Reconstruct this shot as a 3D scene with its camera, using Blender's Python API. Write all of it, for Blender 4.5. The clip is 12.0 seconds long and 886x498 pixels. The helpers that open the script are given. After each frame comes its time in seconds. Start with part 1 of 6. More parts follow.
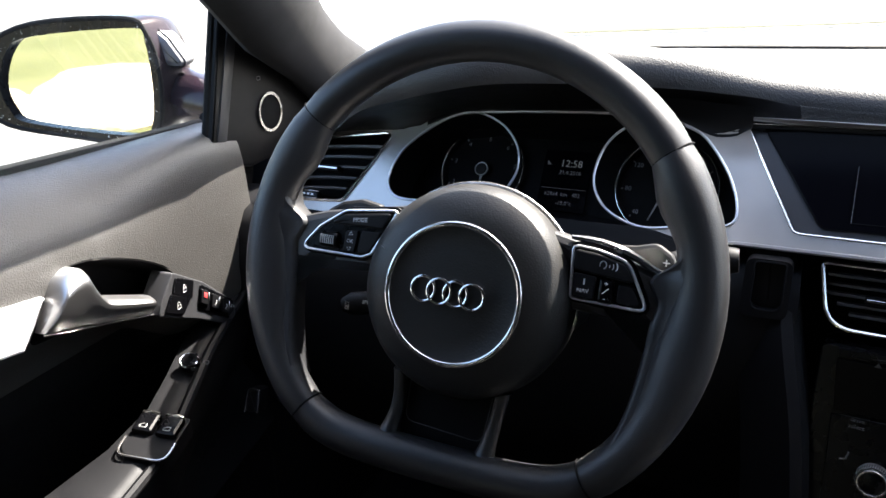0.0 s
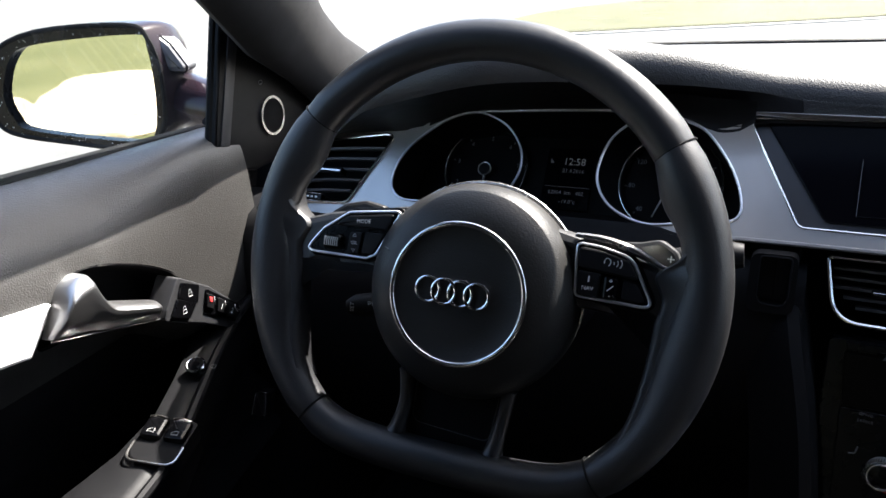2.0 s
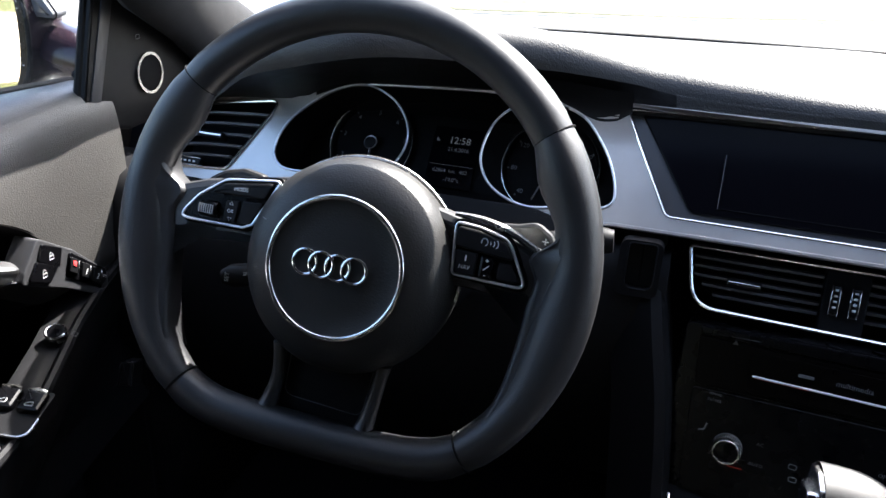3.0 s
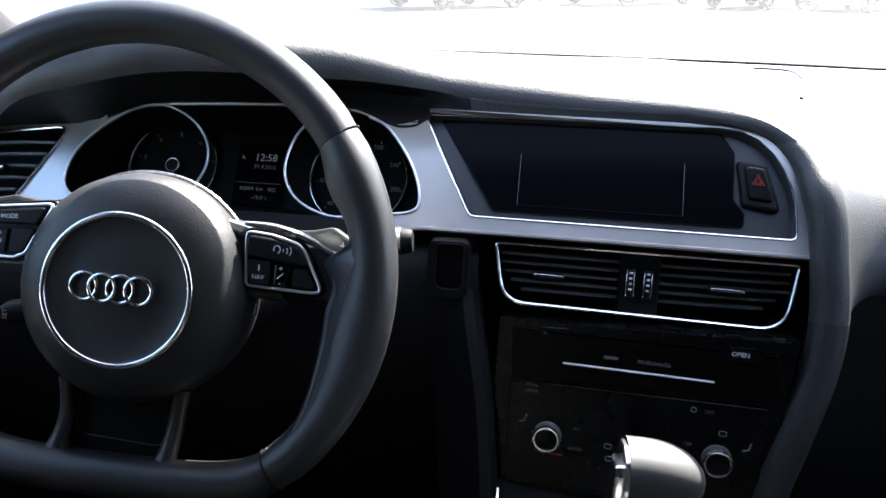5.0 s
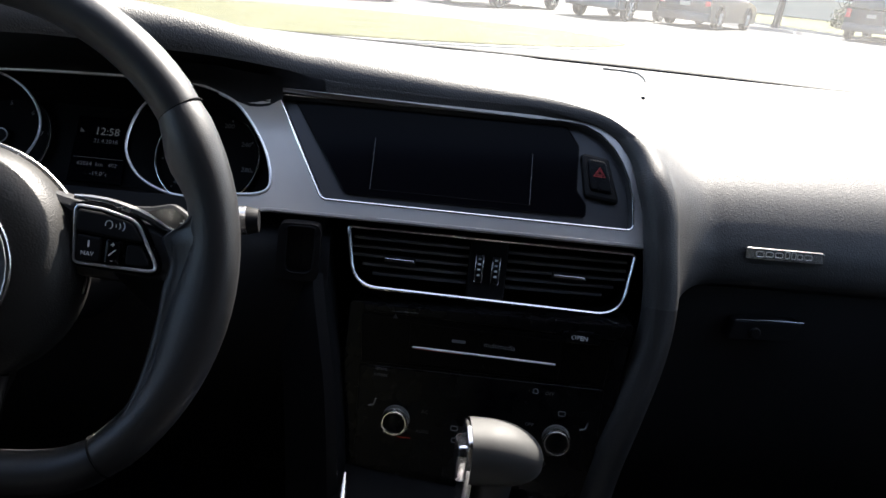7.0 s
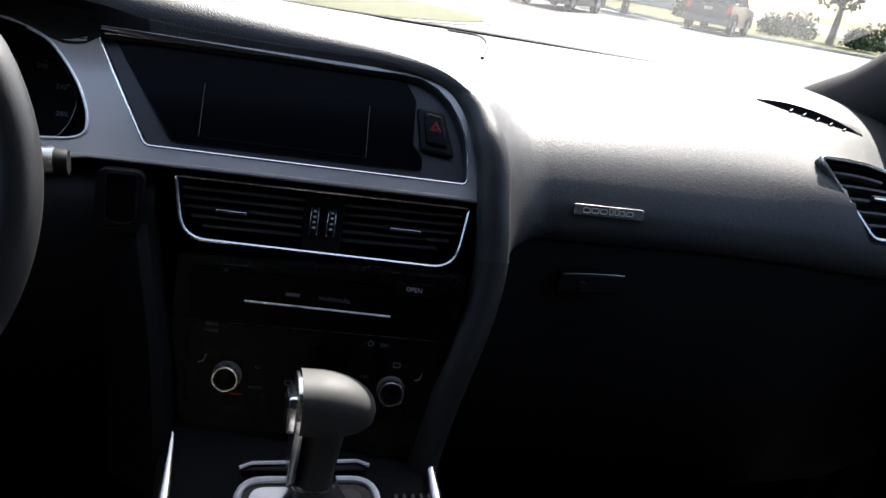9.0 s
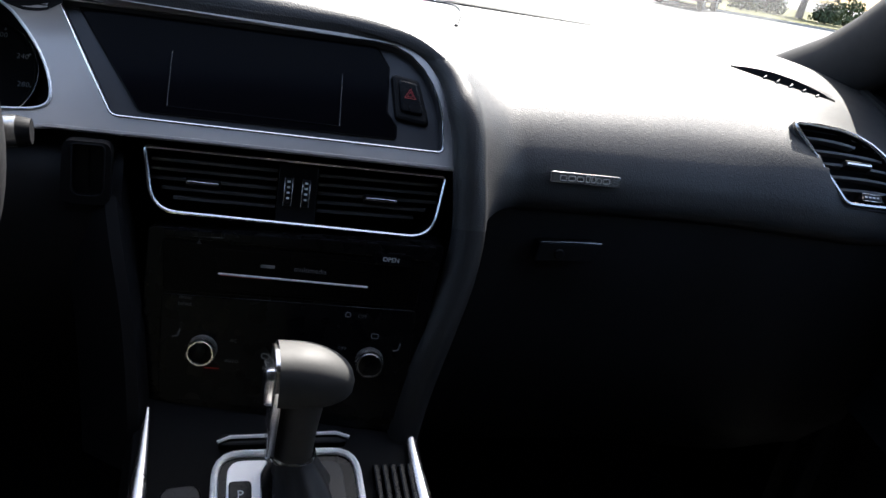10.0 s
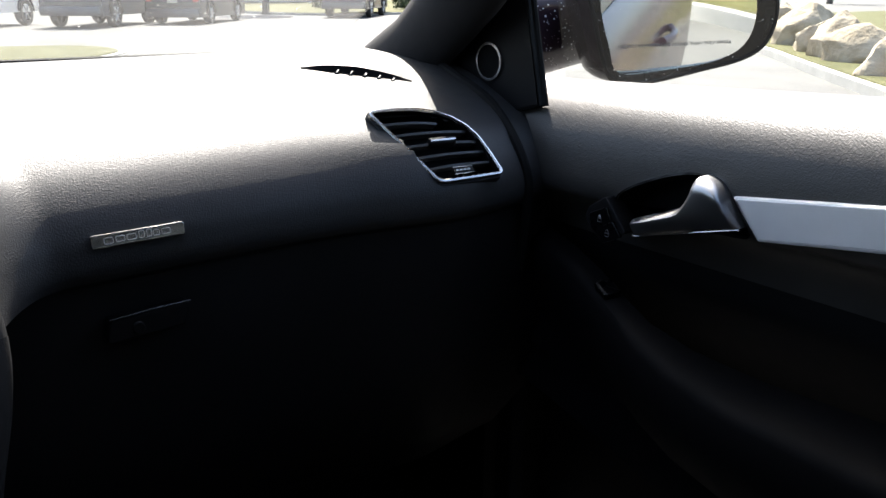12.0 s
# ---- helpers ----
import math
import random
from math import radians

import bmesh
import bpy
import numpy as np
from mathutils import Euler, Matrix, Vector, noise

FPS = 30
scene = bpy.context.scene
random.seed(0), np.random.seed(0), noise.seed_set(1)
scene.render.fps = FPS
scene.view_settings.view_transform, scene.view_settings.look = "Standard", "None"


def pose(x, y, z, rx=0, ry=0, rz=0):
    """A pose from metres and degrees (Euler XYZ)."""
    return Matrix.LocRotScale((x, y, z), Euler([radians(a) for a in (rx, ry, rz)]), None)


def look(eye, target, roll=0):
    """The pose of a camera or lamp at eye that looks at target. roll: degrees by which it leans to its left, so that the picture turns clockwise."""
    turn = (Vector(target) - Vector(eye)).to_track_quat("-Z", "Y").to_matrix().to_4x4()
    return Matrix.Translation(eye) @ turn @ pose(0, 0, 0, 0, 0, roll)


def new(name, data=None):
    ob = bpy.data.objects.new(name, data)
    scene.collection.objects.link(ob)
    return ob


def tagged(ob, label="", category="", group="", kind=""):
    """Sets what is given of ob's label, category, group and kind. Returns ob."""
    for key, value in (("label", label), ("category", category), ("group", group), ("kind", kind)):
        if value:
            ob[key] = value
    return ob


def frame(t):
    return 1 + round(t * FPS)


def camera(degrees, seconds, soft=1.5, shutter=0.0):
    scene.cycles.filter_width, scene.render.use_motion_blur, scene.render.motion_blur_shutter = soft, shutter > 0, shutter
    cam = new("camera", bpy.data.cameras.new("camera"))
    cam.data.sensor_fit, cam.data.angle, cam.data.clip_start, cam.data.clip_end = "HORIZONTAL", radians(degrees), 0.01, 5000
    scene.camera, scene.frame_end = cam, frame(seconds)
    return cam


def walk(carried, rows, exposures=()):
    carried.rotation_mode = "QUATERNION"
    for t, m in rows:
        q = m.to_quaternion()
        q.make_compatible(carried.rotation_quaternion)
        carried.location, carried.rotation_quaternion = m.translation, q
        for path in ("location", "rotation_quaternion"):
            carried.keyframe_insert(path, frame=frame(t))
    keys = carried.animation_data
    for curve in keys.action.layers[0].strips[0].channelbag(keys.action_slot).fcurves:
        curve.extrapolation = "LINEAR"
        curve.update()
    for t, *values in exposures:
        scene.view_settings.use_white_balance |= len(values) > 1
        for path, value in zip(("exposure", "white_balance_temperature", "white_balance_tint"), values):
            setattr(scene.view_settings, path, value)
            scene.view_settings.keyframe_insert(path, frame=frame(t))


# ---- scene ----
from mathutils.bvhtree import BVHTree
cam = camera(59.5, 12.0)
EXPOSURE = [(0.0, 3.3, 6600, 10), (2.0, 2.7, 6450, 10), (2.6, 2.82, 6370, 10), (3.5, 3.7, 6190, 10), (5.5, 3.45, 6360, 10), (7.0, 2.62, 6650, 10), (7.5, 2.43, 6520, 10), (9.5, 2.3, 6410, 10), (10.0, 2.5, 6390, 10), (10.5, 3.05, 6340, 10), (11.0, 3.15, 6450, 10), (11.5, 2.6, 6500, 10), (12.0, 2.2, 6550, 10)]
PATH = [
    (0, (-0.172, -0.437, 1.169), (-0.93, 1.267, 0.447), -2.4),
    (0.5, (-0.17, -0.435, 1.168), (-0.974, 1.251, 0.454), -4.6),
    (1, (-0.169, -0.435, 1.169), (-0.953, 1.264, 0.463), -3.9),
    (1.5, (-0.171, -0.434, 1.168), (-0.989, 1.243, 0.448), -4.9),
    (2, (-0.171, -0.437, 1.168), (-0.942, 1.263, 0.45), -3.5),
    (2.5, (-0.169, -0.433, 1.168), (-0.86, 1.292, 0.427), -1.3),
    (3, (-0.166, -0.434, 1.169), (-0.657, 1.34, 0.385), 2.3),
    (3.5, (-0.15, -0.432, 1.162), (-0.51, 1.362, 0.355), 2.4),
    (3.7, (-0.148, -0.431, 1.158), (-0.47, 1.364, 0.338), 3.0),
    (5.3, (-0.116, -0.426, 1.15), (-0.232, 1.449, 0.466), 1.7),
    (5.5, (-0.114, -0.425, 1.151), (-0.208, 1.448, 0.455), 2.2),
    (6, (-0.11, -0.427, 1.152), (-0.11, 1.449, 0.46), 3.1),
    (6.5, (-0.106, -0.43, 1.15), (0.013, 1.455, 0.492), 4.2),
    (7, (-0.105, -0.43, 1.143), (0.083, 1.438, 0.453), 6.3),
    (7.5, (-0.095, -0.431, 1.136), (0.198, 1.413, 0.419), 6.1),
    (7.7, (-0.091, -0.437, 1.138), (0.242, 1.403, 0.43), 7.4),
    (9.5, (-0.082, -0.437, 1.122), (0.503, 1.333, 0.398), 10.4),
    (10, (-0.081, -0.434, 1.118), (0.528, 1.319, 0.373), 10.4),
    (10.5, (-0.065, -0.432, 1.118), (0.608, 1.306, 0.391), 9.2),
    (11, (-0.018, -0.436, 1.136), (0.751, 1.298, 0.503), 3.9),
    (11.5, (0.048, -0.434, 1.129), (0.985, 1.238, 0.561), 0.3),
    (12, (0.097, -0.411, 1.114), (1.275, 1.074, 0.478), 0.2),
]
walk(cam, [(t, look(eye, target, roll)) for t, eye, target, roll in PATH], exposures=EXPOSURE)

# ---- world, sun, exposure ----
SUN_AZ, SUN_EL = 31.0, 50.0  # degrees right of straight ahead, above the horizon
world = bpy.data.worlds.new("sky")
scene.world = world
world.use_nodes = True
wn, wl = world.node_tree.nodes, world.node_tree.links
sky = wn.new("ShaderNodeTexSky")
sky.sky_type, sky.sun_disc = "NISHITA", False
sky.dust_density, sky.ozone_density = 3.0, 1.0
sky.sun_elevation, sky.sun_rotation = radians(SUN_EL), radians(SUN_AZ)
wn["Background"].inputs["Strength"].default_value = 0.12
wl.new(sky.outputs[0], wn["Background"].inputs["Color"])
sun_data = bpy.data.lights.new("sun", "SUN")
sun_data.energy, sun_data.angle, sun_data.color = 4.8, radians(0.53), (1.0, 0.95, 0.88)
sun = new("sun", sun_data)
_az, _el = radians(SUN_AZ), radians(SUN_EL)
sun.matrix_world = look((20 * math.sin(_az), 20 * math.cos(_az), 20 * math.tan(_el)), (0, 0, 0))

# ---- helpers ----
V3 = Vector


def plane(o, yaw=0.0, tilt=0.0):
    """A working plane: x to the right, y up along the slope, z towards the cabin."""
    y, t = radians(yaw), radians(tilt)
    u = V3((math.cos(y), math.sin(y), 0))
    f = V3((-math.sin(y), math.cos(y), 0))
    v = f * math.sin(t) + V3((0, 0, math.cos(t)))
    n = u.cross(v)
    m = Matrix((u, v, n)).transposed().to_4x4()
    m.translation = o
    return m


def part(name, bm, material, parent=None, label="", smooth=True, keep=40.0):
    me = bpy.data.meshes.new(name)
    bmesh.ops.recalc_face_normals(bm, faces=bm.faces)
    lim = radians(keep)
    for e in bm.edges:
        if len(e.link_faces) == 2 and e.calc_face_angle(0) > lim:
            e.smooth = False
    for f in bm.faces:
        f.smooth = smooth and len(f.verts) <= 4
    bm.to_mesh(me)
    bm.free()
    me.materials.append(material)
    ob = new(name, me)
    if parent is not None:
        ob.parent = parent
    if label:
        ob["label"] = label
    return ob


def thing(name, label, category, group="", kind="", at=(0, 0, 0)):
    ob = new(name)
    ob.empty_display_size = 0.05
    ob.location = at
    return tagged(ob, label, category, group, kind)


def rounded(pts, r, seg=5):
    """Corners to a loop with rounded corners; r is one radius or one a corner."""
    out, n = [], len(pts)
    for i, p in enumerate(pts):
        p = V3((p[0], p[1]))
        a, b = V3(pts[i - 1][:2]) - p, V3(pts[(i + 1) % n][:2]) - p
        rr = r[i] if isinstance(r, (list, tuple)) else r
        if rr <= 0:
            out.append(p)
            continue
        la, lb = a.length, b.length
        a, b = a / la, b / lb
        ang = a.angle(b)
        d = min(rr / math.tan(ang / 2), 0.48 * la, 0.48 * lb)
        p0, p2 = p + a * d, p + b * d
        for k in range(seg + 1):
            t = k / seg
            out.append(p0 * (1 - t) ** 2 + p * 2 * t * (1 - t) + p2 * t * t)
    return out


def inset(loop, d):
    n, out = len(loop), []
    area = sum(loop[i - 1].x * loop[i].y - loop[i].x * loop[i - 1].y for i in range(n))
    s = 1 if area > 0 else -1
    for i in range(n):
        t = (loop[(i + 1) % n] - loop[i - 1])
        t = t.normalized() if t.length > 1e-9 else V3((1, 0))
        out.append(loop[i] + V3((-t.y, t.x)) * d * s)
    return out


def slab(loop, m, h0, h1, bev=0.001, bm=None):
    """A plate with the outline of a loop, from depth h0 to h1 of a working plane, its front edge bevelled."""
    bm = bm or bmesh.new()
    loop = [V3(p[:2]) for p in loop]
    rows = [(loop, h0), (loop, h1 - bev), (inset(loop, bev * 0.3), h1 - bev * 0.3), (inset(loop, bev), h1)]
    rings = [[bm.verts.new(m @ V3((p.x, p.y, h))) for p in lp] for lp, h in rows]
    n = len(loop)
    for a, b in zip(rings, rings[1:]):
        for i in range(n):
            bm.faces.new((a[i - 1], a[i], b[i], b[i - 1]))
    bm.faces.new(rings[-1])
    bm.faces.new(rings[0][::-1])
    return bm


def holed(outer, holes, m, h0, h1):
    """A plate with holes through it."""
    bm = bmesh.new()
    for h in (h1, h0):
        edges = []
        for lp in [outer] + holes:
            vs = [bm.verts.new(m @ V3((p[0], p[1], h))) for p in lp]
            edges += [bm.edges.new((vs[i - 1], vs[i])) for i in range(len(vs))]
        bmesh.ops.triangle_fill(bm, use_beauty=True, use_dissolve=False, edges=edges)
    bm.verts.ensure_lookup_table()
    total = sum(len(lp) for lp in [outer] + holes)
    k = 0
    for lp in [outer] + holes:
        n = len(lp)
        for i in range(n):
            a, b = k + i, k + (i + 1) % n
            bm.faces.new((bm.verts[a], bm.verts[b], bm.verts[b + total], bm.verts[a + total]))
        k += n
    return bm


def tube(path, r, closed=False, seg=8, bm=None, flat=1.0, up=None):
    """A round bar along 3D points; r one radius or one a point; flat squeezes it along its second axis."""
    bm = bm or bmesh.new()
    n, rings, prev = len(path), [], up
    path = [V3(p) for p in path]
    for i, p in enumerate(path):
        a = path[i - 1] if (i or closed) else p
        b = path[(i + 1) % n] if (i < n - 1 or closed) else p
        t = (b - a).normalized()
        if prev is None:
            prev = V3((0, 0, 1)) if abs(t.z) < 0.9 else V3((1, 0, 0))
        s = t.cross(prev).normalized()
        nrm = s.cross(t).normalized()
        if up is None:
            prev = nrm
        rr = r[i] if isinstance(r, (list, tuple)) else r
        rings.append([bm.verts.new(p + (s * math.cos(2 * math.pi * k / seg) + nrm * flat * math.sin(2 * math.pi * k / seg)) * rr) for k in range(seg)])
    pairs = list(zip(rings, rings[1:])) + ([(rings[-1], rings[0])] if closed else [])
    for a, b in pairs:
        for k in range(seg):
            bm.faces.new((a[k - 1], a[k], b[k], b[k - 1]))
    if not closed:
        bm.faces.new(rings[0])
        bm.faces.new(rings[-1][::-1])
    return bm


def onplane(loop, m, h=0.0):
    return [m @ V3((p[0], p[1], h)) for p in loop]


def spin(profile, m, seg=32, bm=None):
    """A turned body: (radius, height) pairs about the working plane's normal."""
    bm = bm or bmesh.new()
    rings = []
    for r, h in profile:
        if r < 1e-6:
            rings.append([bm.verts.new(m @ V3((0, 0, h)))])
        else:
            rings.append([bm.verts.new(m @ V3((r * math.cos(2 * math.pi * k / seg), r * math.sin(2 * math.pi * k / seg), h))) for k in range(seg)])
    for a, b in zip(rings, rings[1:]):
        for k in range(seg):
            if len(a) == 1 and len(b) == 1:
                continue
            if len(a) == 1:
                bm.faces.new((a[0], b[k - 1], b[k]))
            elif len(b) == 1:
                bm.faces.new((a[k - 1], a[k], b[0]))
            else:
                bm.faces.new((a[k - 1], a[k], b[k], b[k - 1]))
    return bm


def loft(rows, bm=None, ends=False):
    """A skin over rows of 3D points."""
    bm = bm or bmesh.new()
    g = [[bm.verts.new(p) for p in row] for row in rows]
    for a, b in zip(g, g[1:]):
        for k in range(len(a) - 1):
            bm.faces.new((a[k], a[k + 1], b[k + 1], b[k]))
    if ends:
        bm.faces.new(g[0])
        bm.faces.new(g[-1][::-1])
    return bm


def smooth_line(pts, per=6):
    """A Catmull-Rom line through points."""
    pts = [V3(p) for p in pts]
    out = []
    for i in range(len(pts) - 1):
        p0, p1, p2, p3 = pts[max(i - 1, 0)], pts[i], pts[i + 1], pts[min(i + 2, len(pts) - 1)]
        for k in range(per):
            t = k / per
            out.append(0.5 * ((2 * p1) + (p2 - p0) * t + (2 * p0 - 5 * p1 + 4 * p2 - p3) * t * t + (3 * p1 - p0 - 3 * p2 + p3) * t ** 3))
    return out + [pts[-1]]


def smooth_loop(pts, per=5):
    """A closed Catmull-Rom line through flat points."""
    pts = [V3(p) for p in pts]
    n, out = len(pts), []
    for i in range(n):
        p0, p1, p2, p3 = pts[i - 1], pts[i], pts[(i + 1) % n], pts[(i + 2) % n]
        for k in range(per):
            t = k / per
            out.append(0.5 * ((2 * p1) + (p2 - p0) * t + (2 * p0 - 5 * p1 + 4 * p2 - p3) * t * t + (3 * p1 - p0 - 3 * p2 + p3) * t ** 3))
    return out


def box(c, s, bev=0.002, m=None, bm=None):
    bm = bm or bmesh.new()
    x, y, z = s[0] / 2, s[1] / 2, s[2] / 2
    b = min(bev, x * 0.9, y * 0.9)
    lp = rounded([(-x, -y), (x, -y), (x, y), (-x, y)], b, 3)
    return slab(lp, (m or Matrix()) @ Matrix.Translation(c), -z, z, min(bev, z * 0.9), bm)


def interp(x, xs, ys):
    return float(np.interp(x, xs, ys))


def writing(text, m, x, y, size, h, material, parent, name="lettering", align="CENTER"):
    cu = bpy.data.curves.new(name, "FONT")
    cu.body, cu.size, cu.align_x, cu.align_y = text, size, align, "CENTER"
    cu.resolution_u = 2
    tmp = bpy.data.objects.new("tmp", cu)
    scene.collection.objects.link(tmp)
    me = bpy.data.meshes.new_from_object(tmp)
    bpy.data.objects.remove(tmp)
    me.transform(m @ Matrix.Translation((x, y, h)))
    me.materials.clear()
    me.materials.append(material)
    ob = new(name, me)
    ob.parent = parent
    return ob


# ---- materials ----
def material(name, color, rough=0.5, metal=0.0, vary=0.15, vary_scale=12.0, grain=0.0, grain_scale=600.0, kind="noise", spec=0.5, coat=0.0, color2=None, rough_vary=0.08, dist=0.0004):
    ma = bpy.data.materials.new(name)
    ma.use_nodes = True
    nt = ma.node_tree
    b = nt.nodes["Principled BSDF"]
    tc = nt.nodes.new("ShaderNodeTexCoord")
    n1 = nt.nodes.new("ShaderNodeTexNoise")
    n1.inputs["Scale"].default_value, n1.inputs["Detail"].default_value = vary_scale, 6
    nt.links.new(tc.outputs["Object"], n1.inputs["Vector"])
    ramp = nt.nodes.new("ShaderNodeMix")
    ramp.data_type = "RGBA"
    c = color2 or tuple(min(1, k * (1 + vary)) for k in color)
    a = tuple(k * (1 - vary) for k in color) if color2 is None else color
    ramp.inputs[6].default_value, ramp.inputs[7].default_value = (*a, 1), (*c, 1)
    mr = nt.nodes.new("ShaderNodeMapRange")
    mr.inputs[1].default_value, mr.inputs[2].default_value = 0.3, 0.7
    nt.links.new(n1.outputs["Fac"], mr.inputs[0])
    nt.links.new(mr.outputs[0], ramp.inputs[0])
    nt.links.new(ramp.outputs[2], b.inputs["Base Color"])
    rr = nt.nodes.new("ShaderNodeMapRange")
    rr.inputs[3].default_value, rr.inputs[4].default_value = max(0.02, rough - rough_vary), min(1, rough + rough_vary)
    n2 = nt.nodes.new("ShaderNodeTexNoise")
    n2.inputs["Scale"].default_value, n2.inputs["Detail"].default_value = vary_scale * 5.3, 4
    nt.links.new(tc.outputs["Object"], n2.inputs["Vector"])
    nt.links.new(n2.outputs["Fac"], rr.inputs[0])
    nt.links.new(rr.outputs[0], b.inputs["Roughness"])
    b.inputs["Metallic"].default_value = metal
    b.inputs["Specular IOR Level"].default_value = spec
    b.inputs["Coat Weight"].default_value = coat
    if grain > 0:
        if kind == "leather":
            g = nt.nodes.new("ShaderNodeTexVoronoi")
            g.feature = "SMOOTH_F1"
            out = g.outputs["Distance"]
        else:
            g = nt.nodes.new("ShaderNodeTexNoise")
            g.inputs["Detail"].default_value = 5
            out = g.outputs["Fac"]
        g.inputs["Scale"].default_value = grain_scale
        if kind == "brushed":
            mp = nt.nodes.new("ShaderNodeMapping")
            mp.inputs["Scale"].default_value = (0.03, 1, 1)
            nt.links.new(tc.outputs["Object"], mp.inputs["Vector"])
            nt.links.new(mp.outputs[0], g.inputs["Vector"])
        else:
            nt.links.new(tc.outputs["Object"], g.inputs["Vector"])
        bump = nt.nodes.new("ShaderNodeBump")
        bump.inputs["Strength"].default_value, bump.inputs["Distance"].default_value = grain, dist
        nt.links.new(out, bump.inputs["Height"])
        nt.links.new(bump.outputs[0], b.inputs["Normal"])
    return ma


def glow(name, color, strength):
    ma = bpy.data.materials.new(name)
    ma.use_nodes = True
    b = ma.node_tree.nodes["Principled BSDF"]
    b.inputs["Base Color"].default_value = (*(k * 0.08 for k in color), 1)
    b.inputs["Emission Color"].default_value = (*color, 1)
    b.inputs["Emission Strength"].default_value = strength
    return ma


def pane(name, tint=(0.9, 0.95, 0.93), gloss=0.5, haze=0.0):
    """Thin clear glass: clear with a mirror share that grows at grazing angles, and a thin uneven translucent film that
    paints haze into it.
    """
    ma = bpy.data.materials.new(name)
    ma.use_nodes = True
    nt = ma.node_tree
    nt.nodes.remove(nt.nodes["Principled BSDF"])
    tr, gl, mx, fr = (nt.nodes.new(k) for k in ("ShaderNodeBsdfTransparent", "ShaderNodeBsdfGlossy", "ShaderNodeMixShader", "ShaderNodeFresnel"))
    tr.inputs[0].default_value = (*tint, 1)
    gl.inputs["Roughness"].default_value = 0.02
    fr.inputs["IOR"].default_value = 1.45
    sc = nt.nodes.new("ShaderNodeMath")
    sc.operation = "MULTIPLY"
    sc.inputs[1].default_value = gloss
    nt.links.new(fr.outputs[0], sc.inputs[0])
    nt.links.new(sc.outputs[0], mx.inputs[0])
    nt.links.new(tr.outputs[0], mx.inputs[1])
    nt.links.new(gl.outputs[0], mx.inputs[2])
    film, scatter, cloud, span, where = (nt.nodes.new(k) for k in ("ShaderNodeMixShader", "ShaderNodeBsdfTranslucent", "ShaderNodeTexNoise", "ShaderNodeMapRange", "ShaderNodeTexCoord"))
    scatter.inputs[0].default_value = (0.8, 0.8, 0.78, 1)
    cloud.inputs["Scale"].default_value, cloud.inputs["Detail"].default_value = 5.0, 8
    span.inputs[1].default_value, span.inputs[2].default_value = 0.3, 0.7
    span.inputs[3].default_value, span.inputs[4].default_value = haze * 0.6, haze * 1.4
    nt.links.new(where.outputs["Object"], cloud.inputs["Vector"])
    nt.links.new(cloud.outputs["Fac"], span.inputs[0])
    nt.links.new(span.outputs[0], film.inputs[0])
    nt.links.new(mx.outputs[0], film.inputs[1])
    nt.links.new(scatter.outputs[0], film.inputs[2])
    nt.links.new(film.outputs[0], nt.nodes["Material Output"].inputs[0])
    return ma


M_PAD = material("soft grained dash plastic", (0.027, 0.0272, 0.0282), 0.5, grain=0.6, grain_scale=850, kind="leather", spec=0.4, dist=0.0005)
# the dash pad's leather again, darkened to paint the shade low down
M_PAD_SHADED = material("soft grained dash plastic in shade", (0.0165, 0.0166, 0.0172), 0.5, grain=0.4, grain_scale=850, kind="leather", spec=0.3, dist=0.0005)
M_DOORPAD = material("grained door leather", (0.030, 0.0285, 0.0268), 0.46, grain=0.65, grain_scale=850, kind="leather", spec=0.6, dist=0.0005)
M_HARD = material("matte black plastic", (0.0032, 0.0032, 0.0039), 0.55, grain=0.2, grain_scale=1200, spec=0.18)
M_DARK = material("deep black plastic", (0.0025, 0.0025, 0.003), 0.7, spec=0.1)
M_LEATHER = material("smooth wheel leather", (0.0135, 0.0135, 0.0147), 0.40, grain=0.14, grain_scale=1300, kind="leather", spec=0.5, vary_scale=30)
M_PERF = material("worn wheel leather", (0.0155, 0.0155, 0.0167), 0.44, grain=0.24, grain_scale=1100, kind="leather", spec=0.5)
M_AIRBAG = material("fine grained airbag cover", (0.0145, 0.0140, 0.0136), 0.46, grain=0.4, grain_scale=800, kind="leather", spec=0.30)
M_CHROME = material("chrome", (0.74, 0.725, 0.71), 0.22, 1.0, vary=0.02, rough_vary=0.05)
M_SATIN = material("satin aluminium trim", (0.52, 0.51, 0.50), 0.24, 0.95, vary=0.05, grain=0.06, grain_scale=3000, kind="brushed", dist=0.0002)
M_HANDLE = material("satin metal lacquer", (0.42, 0.42, 0.425), 0.34, 1.0, vary=0.05, rough_vary=0.04)
M_TRIM = material("soft chrome trim", (0.72, 0.72, 0.73), 0.34, 0.9, vary=0.03)
M_ALU = material("brushed aluminium inlay", (0.86, 0.86, 0.87), 0.5, 0.5, vary=0.05, grain=0.3, grain_scale=2600, kind="brushed", dist=0.0002)
M_GREYTRIM = material("slate grey lacquer", (0.47, 0.45, 0.432), 0.40, 0.85, vary=0.05)
M_PIANO = material("black gloss lacquer", (0.0018, 0.0018, 0.0023), 0.28, spec=0.16)
M_LOW = material("fine grained black plastic", (0.008, 0.008, 0.009), 0.55, grain=0.25, grain_scale=1000, spec=0.2)
M_SLAT = material("black vent plastic", (0.055, 0.055, 0.058), 0.45, spec=0.45)
M_POD = material("dark grey soft lacquer", (0.026, 0.026, 0.028), 0.45, vary=0.1, spec=0.35)
M_PADDLE = material("satin black paddle", (0.018, 0.018, 0.019), 0.4, spec=0.35)
